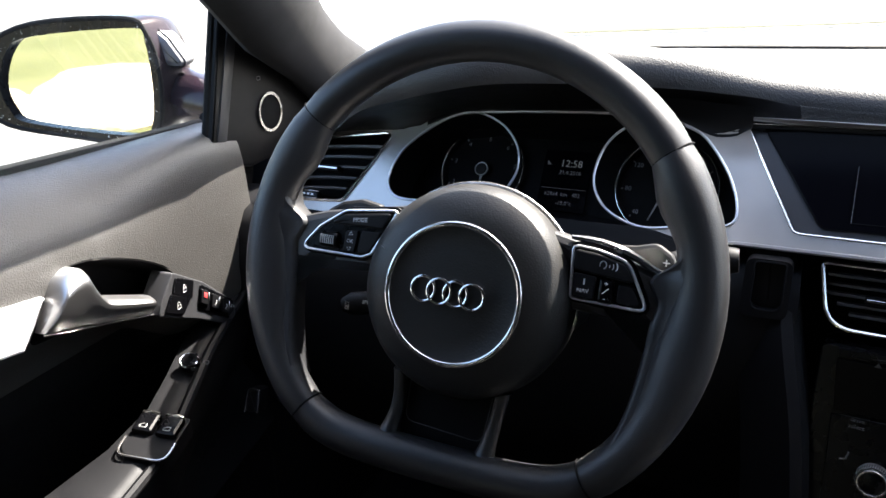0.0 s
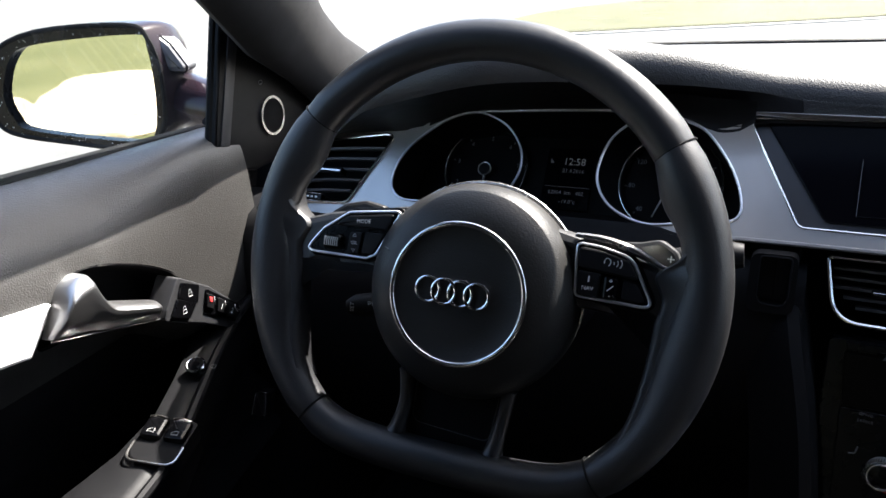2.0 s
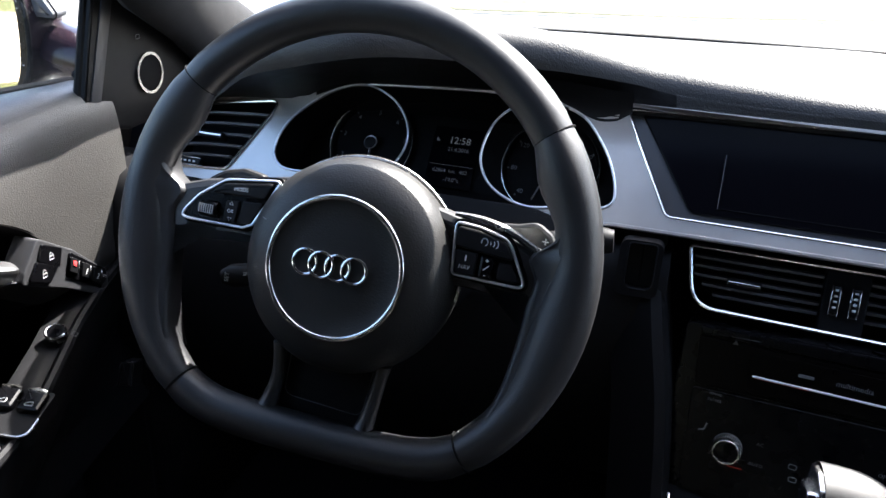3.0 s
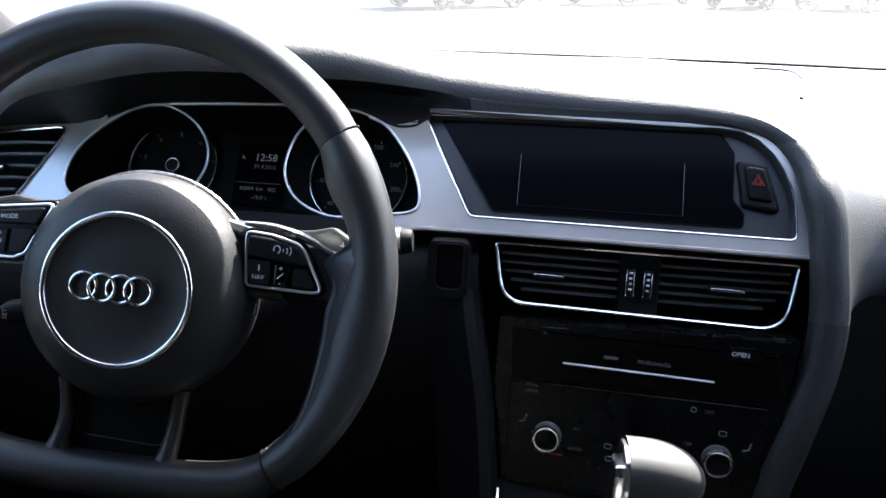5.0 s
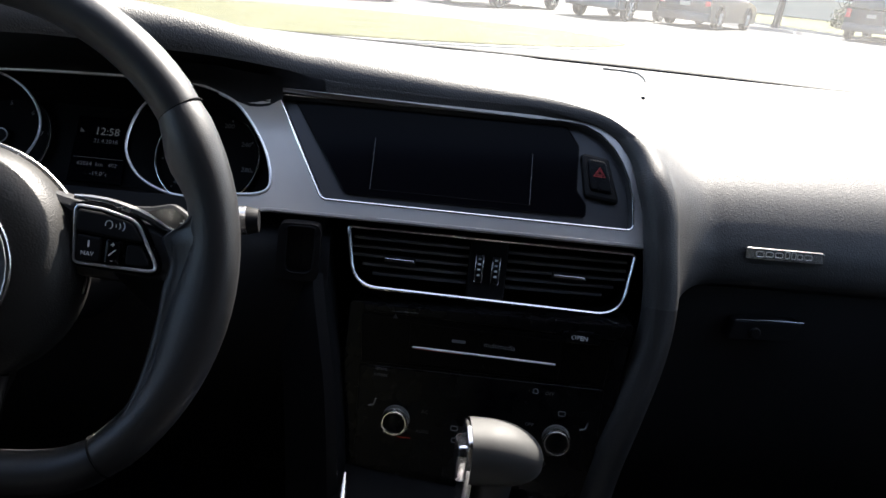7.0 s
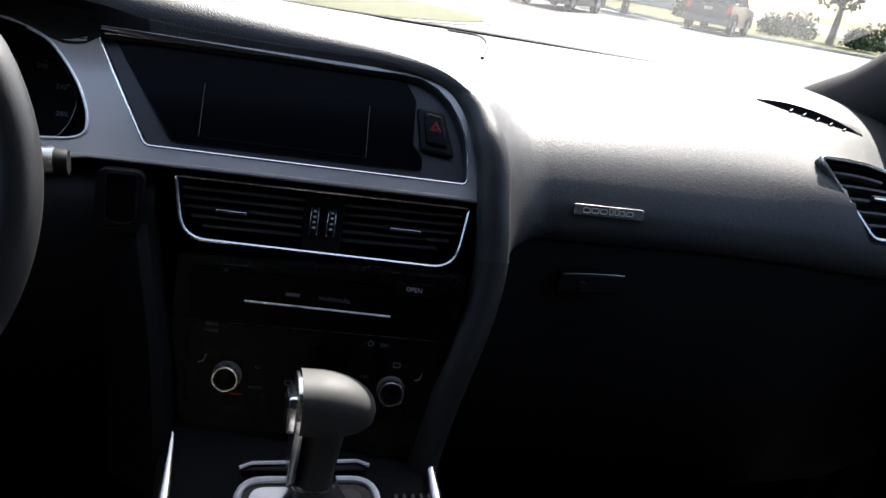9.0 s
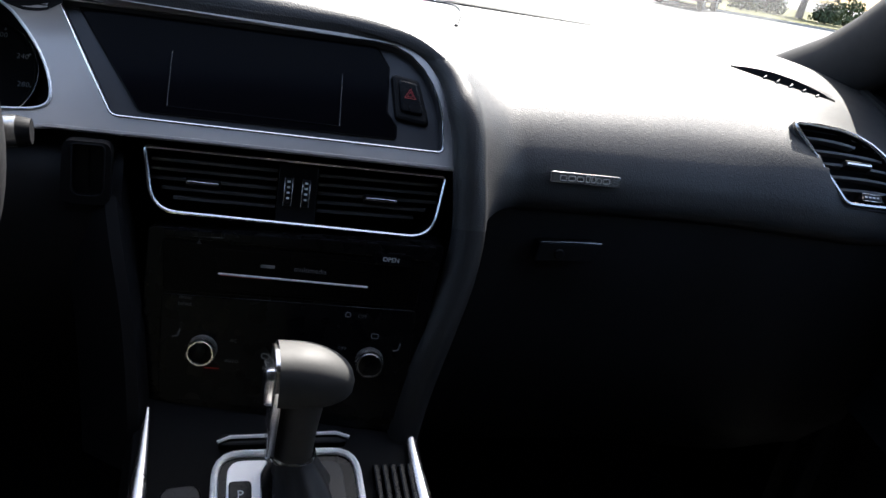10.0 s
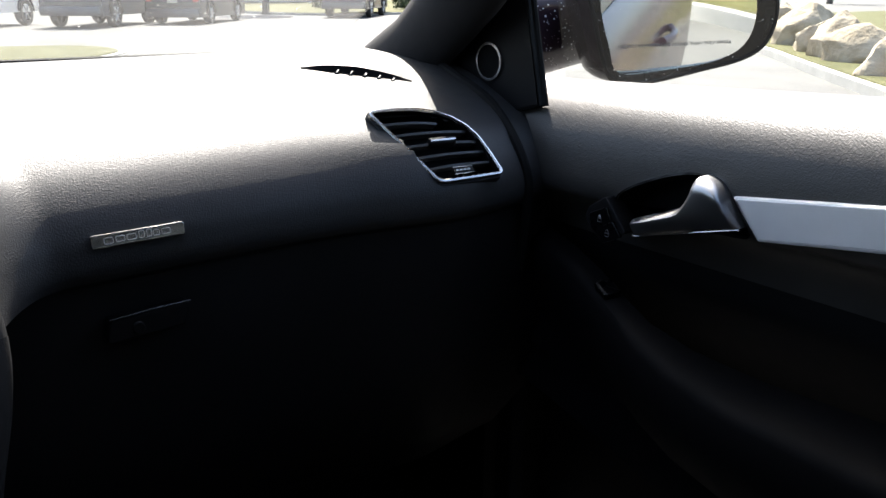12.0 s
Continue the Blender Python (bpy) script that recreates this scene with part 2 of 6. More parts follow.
M_WOOD = material("dark walnut veneer", (0.0020, 0.0017, 0.0016), 0.3, vary_scale=70, color2=(0.0026, 0.0020, 0.0018), spec=0.07)
M_SCREEN = material("dark display glass", (0.002, 0.002, 0.003), 0.15, spec=0.05, vary=0.0, rough_vary=0.01)
M_INK = material("white print", (0.70, 0.70, 0.69), 0.6)
M_DIALINK = material("unlit dial print", (0.16, 0.16, 0.165), 0.6)
M_RAMP = material("dark grey satin lacquer", (0.045, 0.046, 0.050), 0.38, 0.4, vary=0.06)
M_DIMINK = material("grey print", (0.12, 0.12, 0.12), 0.6)
M_RED = material("red print and painted reflection", (0.55, 0.05, 0.05), 0.5)
M_LIT = glow("lit white characters", (0.75, 0.82, 0.9), 0.009)
M_LITDIM = glow("dim lit characters", (0.55, 0.6, 0.7), 0.006)
M_LITRED = glow("lit red line", (0.6, 0.05, 0.03), 0.012)
M_STITCH = material("grey thread", (0.05, 0.05, 0.05), 0.8)
M_CARPET = material("black carpet", (0.006, 0.006, 0.008), 0.95, grain=0.8, grain_scale=500, dist=0.002, spec=0.1)
M_HEADLINER = material("grey headliner cloth", (0.022, 0.022, 0.023), 0.95, grain=0.4, grain_scale=700, spec=0.1)
M_PILLAR = material("dark pillar cloth trim", (0.0085, 0.0085, 0.0098), 0.85, grain=0.4, grain_scale=800, spec=0.25)
M_RUBBER = material("black rubber", (0.004, 0.004, 0.004), 0.75, spec=0.15)
M_PAINT = material("dark aubergine car paint", (0.016, 0.010, 0.014), 0.2, 0.0, coat=0.0, spec=0.16, vary=0.1)
M_MIRROR = material("mirror silver", (0.88, 0.9, 0.88), 0.015, 1.0, vary=0.0, rough_vary=0.005)
# the windscreen's milky film paints a pale veil over the view outside
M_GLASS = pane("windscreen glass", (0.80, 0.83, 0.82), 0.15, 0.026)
M_DROP = pane("rain drop", (0.93, 0.94, 0.94), 0.6, 0.5)
M_SIDEGLASS = pane("side window glass", (0.90, 0.93, 0.92), 0.08, 0.004)
M_HEAD = material("worn matte lever leather", (0.034, 0.0335, 0.033), 0.62, grain=0.15, grain_scale=1300, kind="leather", spec=0.3)
M_BOOT = material("soft black gaiter leather", (0.015, 0.015, 0.016), 0.5, grain=0.3, grain_scale=700, kind="leather")

# ---- cabin shell ----
def ws_y(x):
    return 0.79 - 0.10 * (abs(x) / 0.74) ** 2.2


LIP = [(-0.66, 0.305, 0.955), (-0.60, 0.248, 1.012), (-0.533, 0.192, 1.055), (-0.476, 0.182, 1.072), (-0.410, 0.181, 1.0855), (-0.355, 0.203, 1.0855), (-0.30, 0.24, 1.078),
       (-0.246, 0.26, 1.068), (-0.188, 0.278, 1.053), (-0.147, 0.28, 1.046), (-0.046, 0.272, 1.039), (0.052, 0.262, 1.035), (0.102, 0.253, 1.027), (0.136, 0.232, 1.006)]
SIDE = [(0.136, 0.232, 1.006), (0.154, 0.20, 0.970), (0.159, 0.18, 0.925), (0.163, 0.168, 0.879), (0.157, 0.155, 0.837), (0.142, 0.14, 0.789), (0.128, 0.13, 0.74), (0.119, 0.122, 0.69), (0.114, 0.117, 0.63), (0.112, 0.115, 0.55)]


def face_shift(x):
    return -0.016 * max(0.0, (x - 0.18) / 0.47) ** 2 - 0.024 * math.exp(-(((x - 0.60) / 0.10) ** 2))


def section(x):
    """The passenger side's dash from the windscreen down to the crease: y and z."""
    s = face_shift(x)
    return [(ws_y(x), 1.018), (0.66, 1.028), (0.56, 1.034), (0.47, 1.035), (0.40, 1.030), (0.347 + s * 0.4, 1.016), (0.304 + s * 0.7, 0.996),
            (0.265 + s, 0.972), (0.241 + s, 0.948), (0.2275 + s, 0.925), (0.2235 + s, 0.907), (0.2245 + s, 0.894), (0.2300 + s, 0.885)]


dash = thing("dashboard", "charcoal grained dashboard with silver trim round the driver's cockpit", "dashboard", kind="structure")

# passenger's side, from the cockpit's edge to the door
side_line = smooth_line(SIDE, 5)
sz = [p.z for p in side_line][::-1]
sx = [p.x for p in side_line][::-1]
sy = [p.y for p in side_line][::-1]
SIDE_TOP = V3(SIDE[0])
rows = []
for i in range(111):
    u = i / 110
    row = []
    pts = smooth_line([(0, *q) for q in section(0.136 + 0.604 * u)], 7)
    for j, q in enumerate(pts):
        edge = interp(q.z, sz, sx) if q.z < 1.006 and q.y < 0.36 else 0.136
        x = edge + (0.745 - edge) * u
        qs = smooth_line([(0, *w) for w in section(x)], 7)[j]
        y, z = qs.y, qs.z
        if q.y < 0.42:
            near = min(1.0, max(0.0, (1.026 - z) / 0.025))
            near = near * near * (3 - 2 * near)
            pull = max(0.0, 1 - (x - edge) / 0.06)
            y += (interp(z, sz, sy) - y) * pull ** 2 * near
        row.append(V3((x, y, z)))
    rows.append(row)
PAD_EDGE = [SIDE_TOP] + [p for p in rows[0][::-1] if p.z > 1.007 or p.y > 0.5]
VR = plane((0.5930, 0.2200, 0.9590), -8, 43)
RIGHT = rounded([(a * 0.001005, b * 0.001005) for a, b in ((-67, 47), (-38, 47.5), (-12, 45.5), (8, 41), (25, 32.5), (39, 20.5), (48, 6), (54, -14), (60, -42), (-17, -43))], [0.005] + [0.02] * 7 + [0.005, 0.012])


def inside(loop, x, y):
    hit = False
    for i in range(len(loop)):
        a, b = loop[i - 1], loop[i]
        if (a.y > y) != (b.y > y) and x < (b.x - a.x) * (y - a.y) / (b.y - a.y) + a.x:
            hit = not hit
    return hit


PAD_ROWS = rows
bm = loft(rows)
inv, ring0 = VR.inverted(), inset(RIGHT, 0.001)
gone = []
for f in bm.faces:
    c = f.calc_center_median()
    if c.x > 0.5 and c.y < 0.4:
        q = inv @ c
        if inside(ring0, q.x, q.y):
            gone.append(f)
bmesh.ops.delete(bm, geom=gone, context="FACES")
part("passenger_pad", bm, M_PAD, dash)

# driver's side of the top pad, from the lip back to the windscreen; it ends on the passenger pad's first row
lip_line = smooth_line(LIP, 6)
run = [PAD_EDGE[0]]
for q in PAD_EDGE[1:]:
    run.append(q)
acc = [0.0]
for q0, q1 in zip(run, run[1:]):
    acc.append(acc[-1] + (q1 - q0).length)
steps = [(k / 14) ** 1.35 for k in range(15)]
seam = [V3((interp(t * acc[-1], acc, [q[i] for q in run]) for i in range(3))) for t in steps]
rows, hood_edge = [], []
for p in lip_line:
    row = []
    wy = ws_y(p.x)
    join = max(0.0, min(1.0, (p.x + 0.10) / 0.23))
    join = join * join * (3 - 2 * join)
    # the pad rolls over softly towards the cabin
    R = 0.0235 * (1 - 0.35 * join) * min(1.0, max(0.25, (p.x + 0.69) / 0.12))
    cy, cz = p.y + 0.766 * R, p.z - 0.643 * R
    low, high = interp(p.x, [-0.30, -0.19, 0.05, 0.13], [116, 84, 80, 100]), 5 + 45 * join
    for k in range(11):
        a = radians(low + (high - low) * k / 10)
        row.append(V3((p.x, cy - R * math.sin(a), cz + R * math.cos(a))))
    hood_edge.append(row[0])
    y0, z0 = row[-1].y, row[-1].z
    for k, t in enumerate(steps):
        if k == 0:
            continue
        y = y0 + (wy - y0) * t
        base = 1.018 + 0.016 * math.sin(math.pi * min(1, (1 - t) * 1.05))
        z = z0 + (base - z0) * (1 - (1 - t) ** 2.2) + 0.010 * math.sin(math.pi * t) * (1 - t)
        y += (p.y + seam[k].y - run[0].y - y) * join
        z += (p.z * (1 - t) ** 3 + run[0].z * (1 - (1 - t) ** 3) + seam[k].z - run[0].z - z) * join
        row.append(V3((p.x, y, z)))
    rows.append(row)
TOP_ROWS = rows
part("top_pad", loft(rows), M_PAD, dash)

# the soft roll that edges the cockpit
whole = smooth_line(LIP[1:] + SIDE[1:], 6)
rim_pts, rim_r = [], []
for p in whole:
    k = min(1.0, max(0.0, (1.028 - p.z) / 0.05)) if p.x > 0.05 else 0.0
    big = 0.0065 + 0.0035 * min(1.0, max(0.0, (p.x + 0.25) / 0.12))
    rim_pts.append(p + V3((-0.011 * k, big * 0.9, -big * (1 - k))))
    rim_r.append(big + (0.0155 - big) * k)
low_end = next(i for i, p in enumerate(rim_pts) if p.x > 0.05 and p.z < 0.885)
part("cockpit_roll", tube(rim_pts[:low_end + 1], rim_r[:low_end + 1], seg=12), M_PAD, dash, "rounded grained edge of the dashboard hood")
# same roll lower down; its darker colour stands for shade
part("console_edge", tube(rim_pts[low_end:], rim_r[low_end:], seg=12), M_PAD_SHADED, dash, "rounded side of the centre stack, coloured darker for the shade there")

T = plane((-0.155, 0.223, 0.943), -4, 33)
# underside of the hood, from the roll back to the instrument panel
rows = []
for p in hood_edge:
    u = (p.x + 0.155) / math.cos(radians(4))
    back = T @ V3((u, interp(u, [-0.52, -0.38, -0.33, -0.29, -0.10, -0.05, 0.19, 0.222, 0.250, 0.267, 0.279, 0.287], [0.052, 0.062, 0.082, 0.089, 0.091, 0.0912, 0.0932, 0.0938, 0.0915, 0.0850, 0.0745, 0.0590]), -0.012 if u < -0.06 else 0.0004))
    mid = p.lerp(back, 0.5) + V3((0, 0, 0.006))
    rows.append([p, mid, back, back + (V3((0, 0.05, -0.05)) if u < -0.06 else V3((0, 0.02, 0.012)))])
split = next(i for i, p in enumerate(hood_edge) if p.x > -0.16)
part("hood_underside", loft(rows[:split + 1]), M_HARD, dash)
part("display_hood", loft([smooth_line(r[:3], 4) + r[3:] for r in rows[split:]]), M_PAD, dash, "grained underside of the hood over the display")
rows = []
for p in rim_pts:
    if p.z < 1.01 and p.x > 0.08:
        rows.append([p, p + V3((-0.010, 0.03, -0.004)), p + V3((-0.02, 0.09, -0.004))])
part("cockpit_side", loft(rows), M_HARD, dash)

# crease, glove box and lower passenger panel
rows = []
for i in range(25):
    x = 0.125 + 0.62 * i / 24
    s = face_shift(x)
    rows.append([V3((x, y + s, z)) for y, z in ((0.229, 0.8855), (0.2325, 0.8825), (0.237, 0.880), (0.236, 0.862), (0.238, 0.80), (0.245, 0.72), (0.262, 0.62), (0.32, 0.54), (0.45, 0.50))])
part("glove_box", loft(rows), M_LOW, dash, "black glove box front under the grained pad")
gh = plane((0.279, 0.226, 0.845), -1, 4)
handle = part("glove_box_handle", slab(rounded([(-0.036, -0.014), (0.030, -0.012), (0.037, 0.009), (-0.032, 0.007)], 0.004), gh, -0.012, 0.006, 0.002), M_HARD, dash, "black flap handle with a bright upper edge")
part("lock_cylinder", spin([(0.0055, 0.0), (0.0055, 0.0075), (0.0045, 0.0085), (0.0, 0.0085)], gh @ Matrix.Translation((-0.010, -0.004, 0)), 16), M_HARD, handle)
part("bright_edge", tube(onplane([(-0.032, 0.0075), (0.0, 0.0092), (0.036, 0.0095)], gh, 0.006), 0.0009, seg=6), M_SATIN, handle)

# badge on the passenger pad: a plain plate, its lettering as bars
bp = plane((0.279, 0.2235, 0.9205), -2, 12)
badge = thing("dash_badge", "small brushed silver badge on the passenger dash pad", "badge")
part("plate", slab(rounded([(-0.0375, -0.0055), (0.0375, -0.0055), (0.0375, 0.0055), (-0.0375, 0.0055)], 0.0022), bp, -0.004, 0.0032, 0.0008), M_SATIN, badge)
for k, (x0, w, y0, y1) in enumerate(((-0.024, 0.007, -0.0026, 0.0022), (-0.015, 0.007, -0.0022, 0.0022), (-0.006, 0.007, -0.0022, 0.0022), (0.002, 0.004, -0.0022, 0.0036), (0.008, 0.004, -0.0022, 0.0036), (0.014, 0.005, -0.0022, 0.0022), (0.022, 0.007, -0.0022, 0.0022))):
    part("bar", tube(onplane(rounded([(x0 - w / 2, y0), (x0 + w / 2, y0), (x0 + w / 2, y1), (x0 - w / 2, y1)], 0.0012, 3), bp, 0.0033), 0.00035, True, 5), M_GREYTRIM, badge)

# speaker grille and the defroster slot follow the top pad
PAD_BVH = []
for grid in (TOP_ROWS, PAD_ROWS):
    w = len(grid[0])
    PAD_BVH.append(BVHTree.FromPolygons([q for r in grid for q in r], [(i * w + j, i * w + j + 1, (i + 1) * w + j + 1, (i + 1) * w + j) for i in range(len(grid) - 1) for j in range(w - 1)]))


def pad_z(x, y):
    hits = [t.ray_cast(V3((x, y, 1.3)), V3((0, 0, -1)))[0] for t in PAD_BVH]
    return max(q.z for q in hits if q is not None)


gr = thing("speaker_grille", "fine slotted grille in the middle of the dashboard top", "grille")


def grille_y(x, v):
    """Across the grille: v from 0 at the cabin side to 1 at the windscreen side."""
    f = (x + 0.13) / 0.34
    return (0.402 - 0.030 * f) + ((0.470 + 0.085 * f) - (0.402 - 0.030 * f)) * v


verts, faces = [], []
for k in range(92):
    for j in range(18):
        x, v = -0.128 + 0.0036 * k, (j + 0.5 + 0.5 * (k % 2)) / 18.5
        c = V3((x, grille_y(x, v), pad_z(x, grille_y(x, v)) + 0.0005))
        n = len(verts)
        verts += [c + V3((0.0009 * math.cos(a), 0.0012 * math.sin(a), 0)) for a in np.linspace(0, 2 * math.pi, 7)[:-1]]
        faces.append(tuple(range(n, n + 6)))
me = bpy.data.meshes.new("perforation")
me.from_pydata(verts, [], faces)
me.materials.append(M_SLAT)
holes = new("perforation", me)
holes.parent = gr
tagged(holes, kind="stuff")
part("raised_edge", tube(smooth_line([(x, y, pad_z(x, y) + 0.0006) for x, y in ((0.185, 0.604), (0.205, 0.600), (0.218, 0.590), (0.222, 0.570), (0.216, 0.530), (0.205, 0.480), (0.190, 0.435), (0.174, 0.390))], 4), 0.0022, seg=6), M_PAD, gr)
df = thing("defroster_vent", "slim black side defroster slot on the dashboard top", "vent")
DA, DB = V3((0.526, 0.390, 0)), V3((0.632, 0.322, 0))
dn = V3(((DB - DA).normalized().y, -(DB - DA).normalized().x, 0))


def on_pad(t, o, h):
    p = DA.lerp(DB, t) + dn * o
    return V3((p.x, p.y, pad_z(p.x, p.y) + h))


def slot_h(t):
    return 0.0078 * math.sin(math.pi * min(0.96, max(0.03, t)) ** 0.9) ** 0.8


rows = [[on_pad(t, 0.004, -0.001), on_pad(t, 0.001, slot_h(t) * 0.6), on_pad(t, 0.0, slot_h(t))] for t in np.linspace(0, 1, 21)]
part("slot", loft(rows), M_DARK, df)
rows = [[on_pad(t, -0.0005, slot_h(t)), on_pad(t, -0.006, slot_h(t) * 1.05), on_pad(t, -0.018, slot_h(t) * 0.5), on_pad(t, -0.034, -0.001)] for t in np.linspace(0, 1, 21)]
part("rear_lip", loft(rows), M_PAD, df)
for k in range(5):
    t = 0.34 + 0.125 * k
    part("fin", tube([on_pad(t, 0.0035, slot_h(t) * 0.45), on_pad(t - 0.03, 0.009, -0.0005)], [0.0012, 0.0022], seg=5, flat=0.6), M_PAD, df)
part("door_gap", tube(smooth_line([(0.716, 0.40, 1.030), (0.704, 0.332, 1.0145), (0.706, 0.272, 0.9905), (0.696, 0.216, 0.953), (0.699, 0.196, 0.910), (0.703, 0.200, 0.86), (0.705, 0.21, 0.80)], 5), 0.0062, seg=8), M_RUBBER, dash, "black seal between dashboard and door")

# driver's knee panel and column cover
rows = []
for i in range(21):
    x = -0.745 + 0.605 * i / 20
    rows.append([V3((x, y, z)) for y, z in ((0.29, 0.917), (0.245, 0.915), (0.222, 0.908), (0.207, 0.888), (0.20, 0.85), (0.205, 0.78), (0.225, 0.70), (0.30, 0.60), (0.45, 0.52))])
part("knee_panel", loft(rows), M_HARD, dash, "matte black lower dashboard panel")
rows = []
for i in range(9):
    x = -0.745 + 0.14 * i / 8
    rows.append([V3((x, 0.37, 0.985)), V3((x, 0.315, 0.968)), V3((x, 0.290, 0.90))])
part("end_panel", loft(rows), M_HARD, dash)
rows = [[V3((x, ws_y(x) - 0.002, 1.0175)), V3((x, ws_y(x) + 0.03, 1.005)), V3((x, 0.86, 0.975)), V3((x, 0.87, 0.90))] for x in np.linspace(-0.80, 0.80, 33)]
part("scuttle", loft(rows), M_DARK, dash, "black panel below the windscreen foot")
ks = plane((-0.164, 0.2025, 0.905), -2, 4)
key = thing("key_slot", "recessed black ignition key slot in the knee panel", "key slot")
SLOT = rounded([(-0.013, -0.026), (0.011, -0.026), (0.012, 0.016), (-0.012, 0.016)], [0.008, 0.008, 0.004, 0.004])
part("surround", holed(rounded([(-0.021, -0.033), (0.016, -0.033), (0.017, 0.018), (-0.019, 0.018)], 0.008), [SLOT], ks, -0.010, 0.0035), M_HARD, key)
part("rim", tube(onplane(SLOT, ks, 0.0035), 0.0009, True, 6), M_HARD, key)
part("slot", slab(inset(SLOT, -0.0005), ks, -0.014, -0.004, 0.001), M_HARD, key)
part("slit", slab([(-0.0012, -0.020), (0.0008, -0.020), (0.0008, 0.014), (-0.0012, 0.014)], ks, -0.006, -0.0035, 0.0003), M_DARK, key)

# ---- cockpit trim plate with cutouts ----
def mm(*pts):
    return [(a / 1000, b / 1000) for a, b in pts]


VENT_L = rounded(mm((-505, 40), (-388, 57), (-432, -23), (-505, -28)), [0.006, 0.007, 0.012, 0.006])
CLUSTER = smooth_loop(mm((-384, 8), (-376, 36), (-355, 59), (-327, 76), (-296, 82), (-225, 86), (-160, 88), (-108, 86), (-75, 72), (-52, 42), (-41, 12), (-47, -3), (-82, -8), (-115, -14), (-170, -14), (-260, -14), (-335, -13), (-371, -11)), 3)
SCREEN = rounded(mm((-45, 89.5), (212, 91.5), (232, 89.8), (247, 82.8), (259, 71.5), (268, 57.5), (274.5, 42), (278, 26), (279.5, -3.5), (5, -3)), [0.004, 0.02, 0.012, 0.012, 0.012, 0.012, 0.012, 0.02, 0.006, 0.009])
PLATE = mm((-520, -44), (-430, -40), (-350, -30), (-250, -28), (-100, -26), (-38, -17), (293, -17), (293.5, 15), (292, 40), (287, 59), (279, 75), (267, 86), (250, 92.8), (226, 95), (-46, 91.8), (-58, 84), (-82, 86), (-108, 92), (-160, 94), (-225, 92), (-298, 89), (-332, 82), (-360, 66), (-380, 62), (-440, 57), (-520, 50))


def bend(u, v):
    """How far the plate's upper edge rolls forward under the hood."""
    return 5.5 * max(0.0, v - 0.050) ** 2 * min(1.0, max(0.0, (-0.005 - u) / 0.03))


bm = holed(PLATE, [VENT_L, CLUSTER, SCREEN], T, -0.003, 0.0)
for v in np.arange(0.050, 0.092, 0.005):
    bmesh.ops.bisect_plane(bm, geom=bm.verts[:] + bm.edges[:] + bm.faces[:], plane_co=T @ V3((0, v, 0)), plane_no=T.to_3x3() @ V3((0, 1, 0)))
for v in bm.verts:
    q = T.inverted() @ v.co
    v.co = T @ (q + V3((0, 0, bend(q.x, q.y))))
plate = part("trim_plate", bm, M_GREYTRIM, dash, "satin slate-grey trim framing vents, instruments and display", keep=30)
# black sheet: lining above the dials, painted hood shade beside the display
rows = []
for u in np.linspace(-0.352, -0.039, 56):
    v0 = interp(u, [-0.352, -0.327, -0.296, -0.225, -0.16, -0.108, -0.088, -0.078, -0.066, -0.052, -0.039], [0.0665, 0.0775, 0.0835, 0.0875, 0.0895, 0.0875, 0.0815, 0.0765, 0.0735, 0.0750, 0.0830])
    v1 = interp(u, [-0.352, -0.30, -0.1, -0.039], [0.070, 0.092, 0.097, 0.0965])
    h1 = interp(u, [-0.352, -0.31, -0.09, -0.039], [0.001, 0.014, 0.024, 0.016])
    rows.append([T @ V3((u, v0 + (v1 - v0) * k / 8, 0.0005 + bend(u, v0) + h1 * (k / 8) ** 2.0)) for k in range(9)])
part("visor_shade", loft(rows), M_HARD, plate, "black lining above the dials, also standing in for hood shade on the trim")
part("column_shelf", slab(rounded(mm((-262, -13.2), (-170, -13.5), (-118, -13.2), (-105, -14.5), (-80, -20.5), (-66, -27), (-92, -33), (-262, -33)), 0.002), T, -0.006, 0.0022, 0.0012), M_HARD, plate, "black shelf above the steering column")
part("lower_edge", tube(onplane([(-0.088, -0.0245), (-0.038, -0.017), (0.08, -0.0165), (0.29, -0.017)], T, -0.001), 0.0022, seg=6), M_GREYTRIM, plate)

# display
disp = thing("center_display", "dark unlit display in a black recess edged with a chrome line", "display")
part("chrome_line", tube(onplane(SCREEN, T, 0.0003), 0.0009, True, 6), M_CHROME, disp, "thin chrome surround")
part("recess_wall", loft([onplane(SCREEN + SCREEN[:1], T, 0.0), onplane(inset(SCREEN, 0.0015) + inset(SCREEN, 0.0015)[:1], T, -0.004), onplane(inset(SCREEN, 0.003) + inset(SCREEN, 0.003)[:1], T, -0.012)]), M_RAMP, disp)
part("recess_back", slab(inset(SCREEN, 0.002), T, -0.02, -0.0075, 0.0005), M_RAMP, disp, "dark grey panel round the display glass")
GLASS = rounded(mm((-32, 91), (214, 94.5), (229, 72), (229, 30), (238, 18), (238, 6), (24, 5)), [0.004, 0.02, 0.006, 0.004, 0.004, 0.004, 0.010])
part("cover_glass", slab(GLASS, T, -0.012, -0.0058, 0.001), M_SCREEN, disp)
part("edge_line", tube(onplane(GLASS, T, -0.0062), 0.0004, True, 5), M_DARK, disp)
for x in (0.0455, 0.1875):
    part("screen_edge", slab([(x - 0.0003, 0.012), (x + 0.0003, 0.012), (x + 0.0003, 0.060), (x - 0.0003, 0.060)], T, -0.0058, -0.0053, 0.0001), M_SLAT, disp)
part("screen_edge", slab([(0.0455, 0.0118), (0.1875, 0.0118), (0.1875, 0.0121), (0.0455, 0.0121)], T, -0.0058, -0.0053, 0.0001), M_HARD, disp)
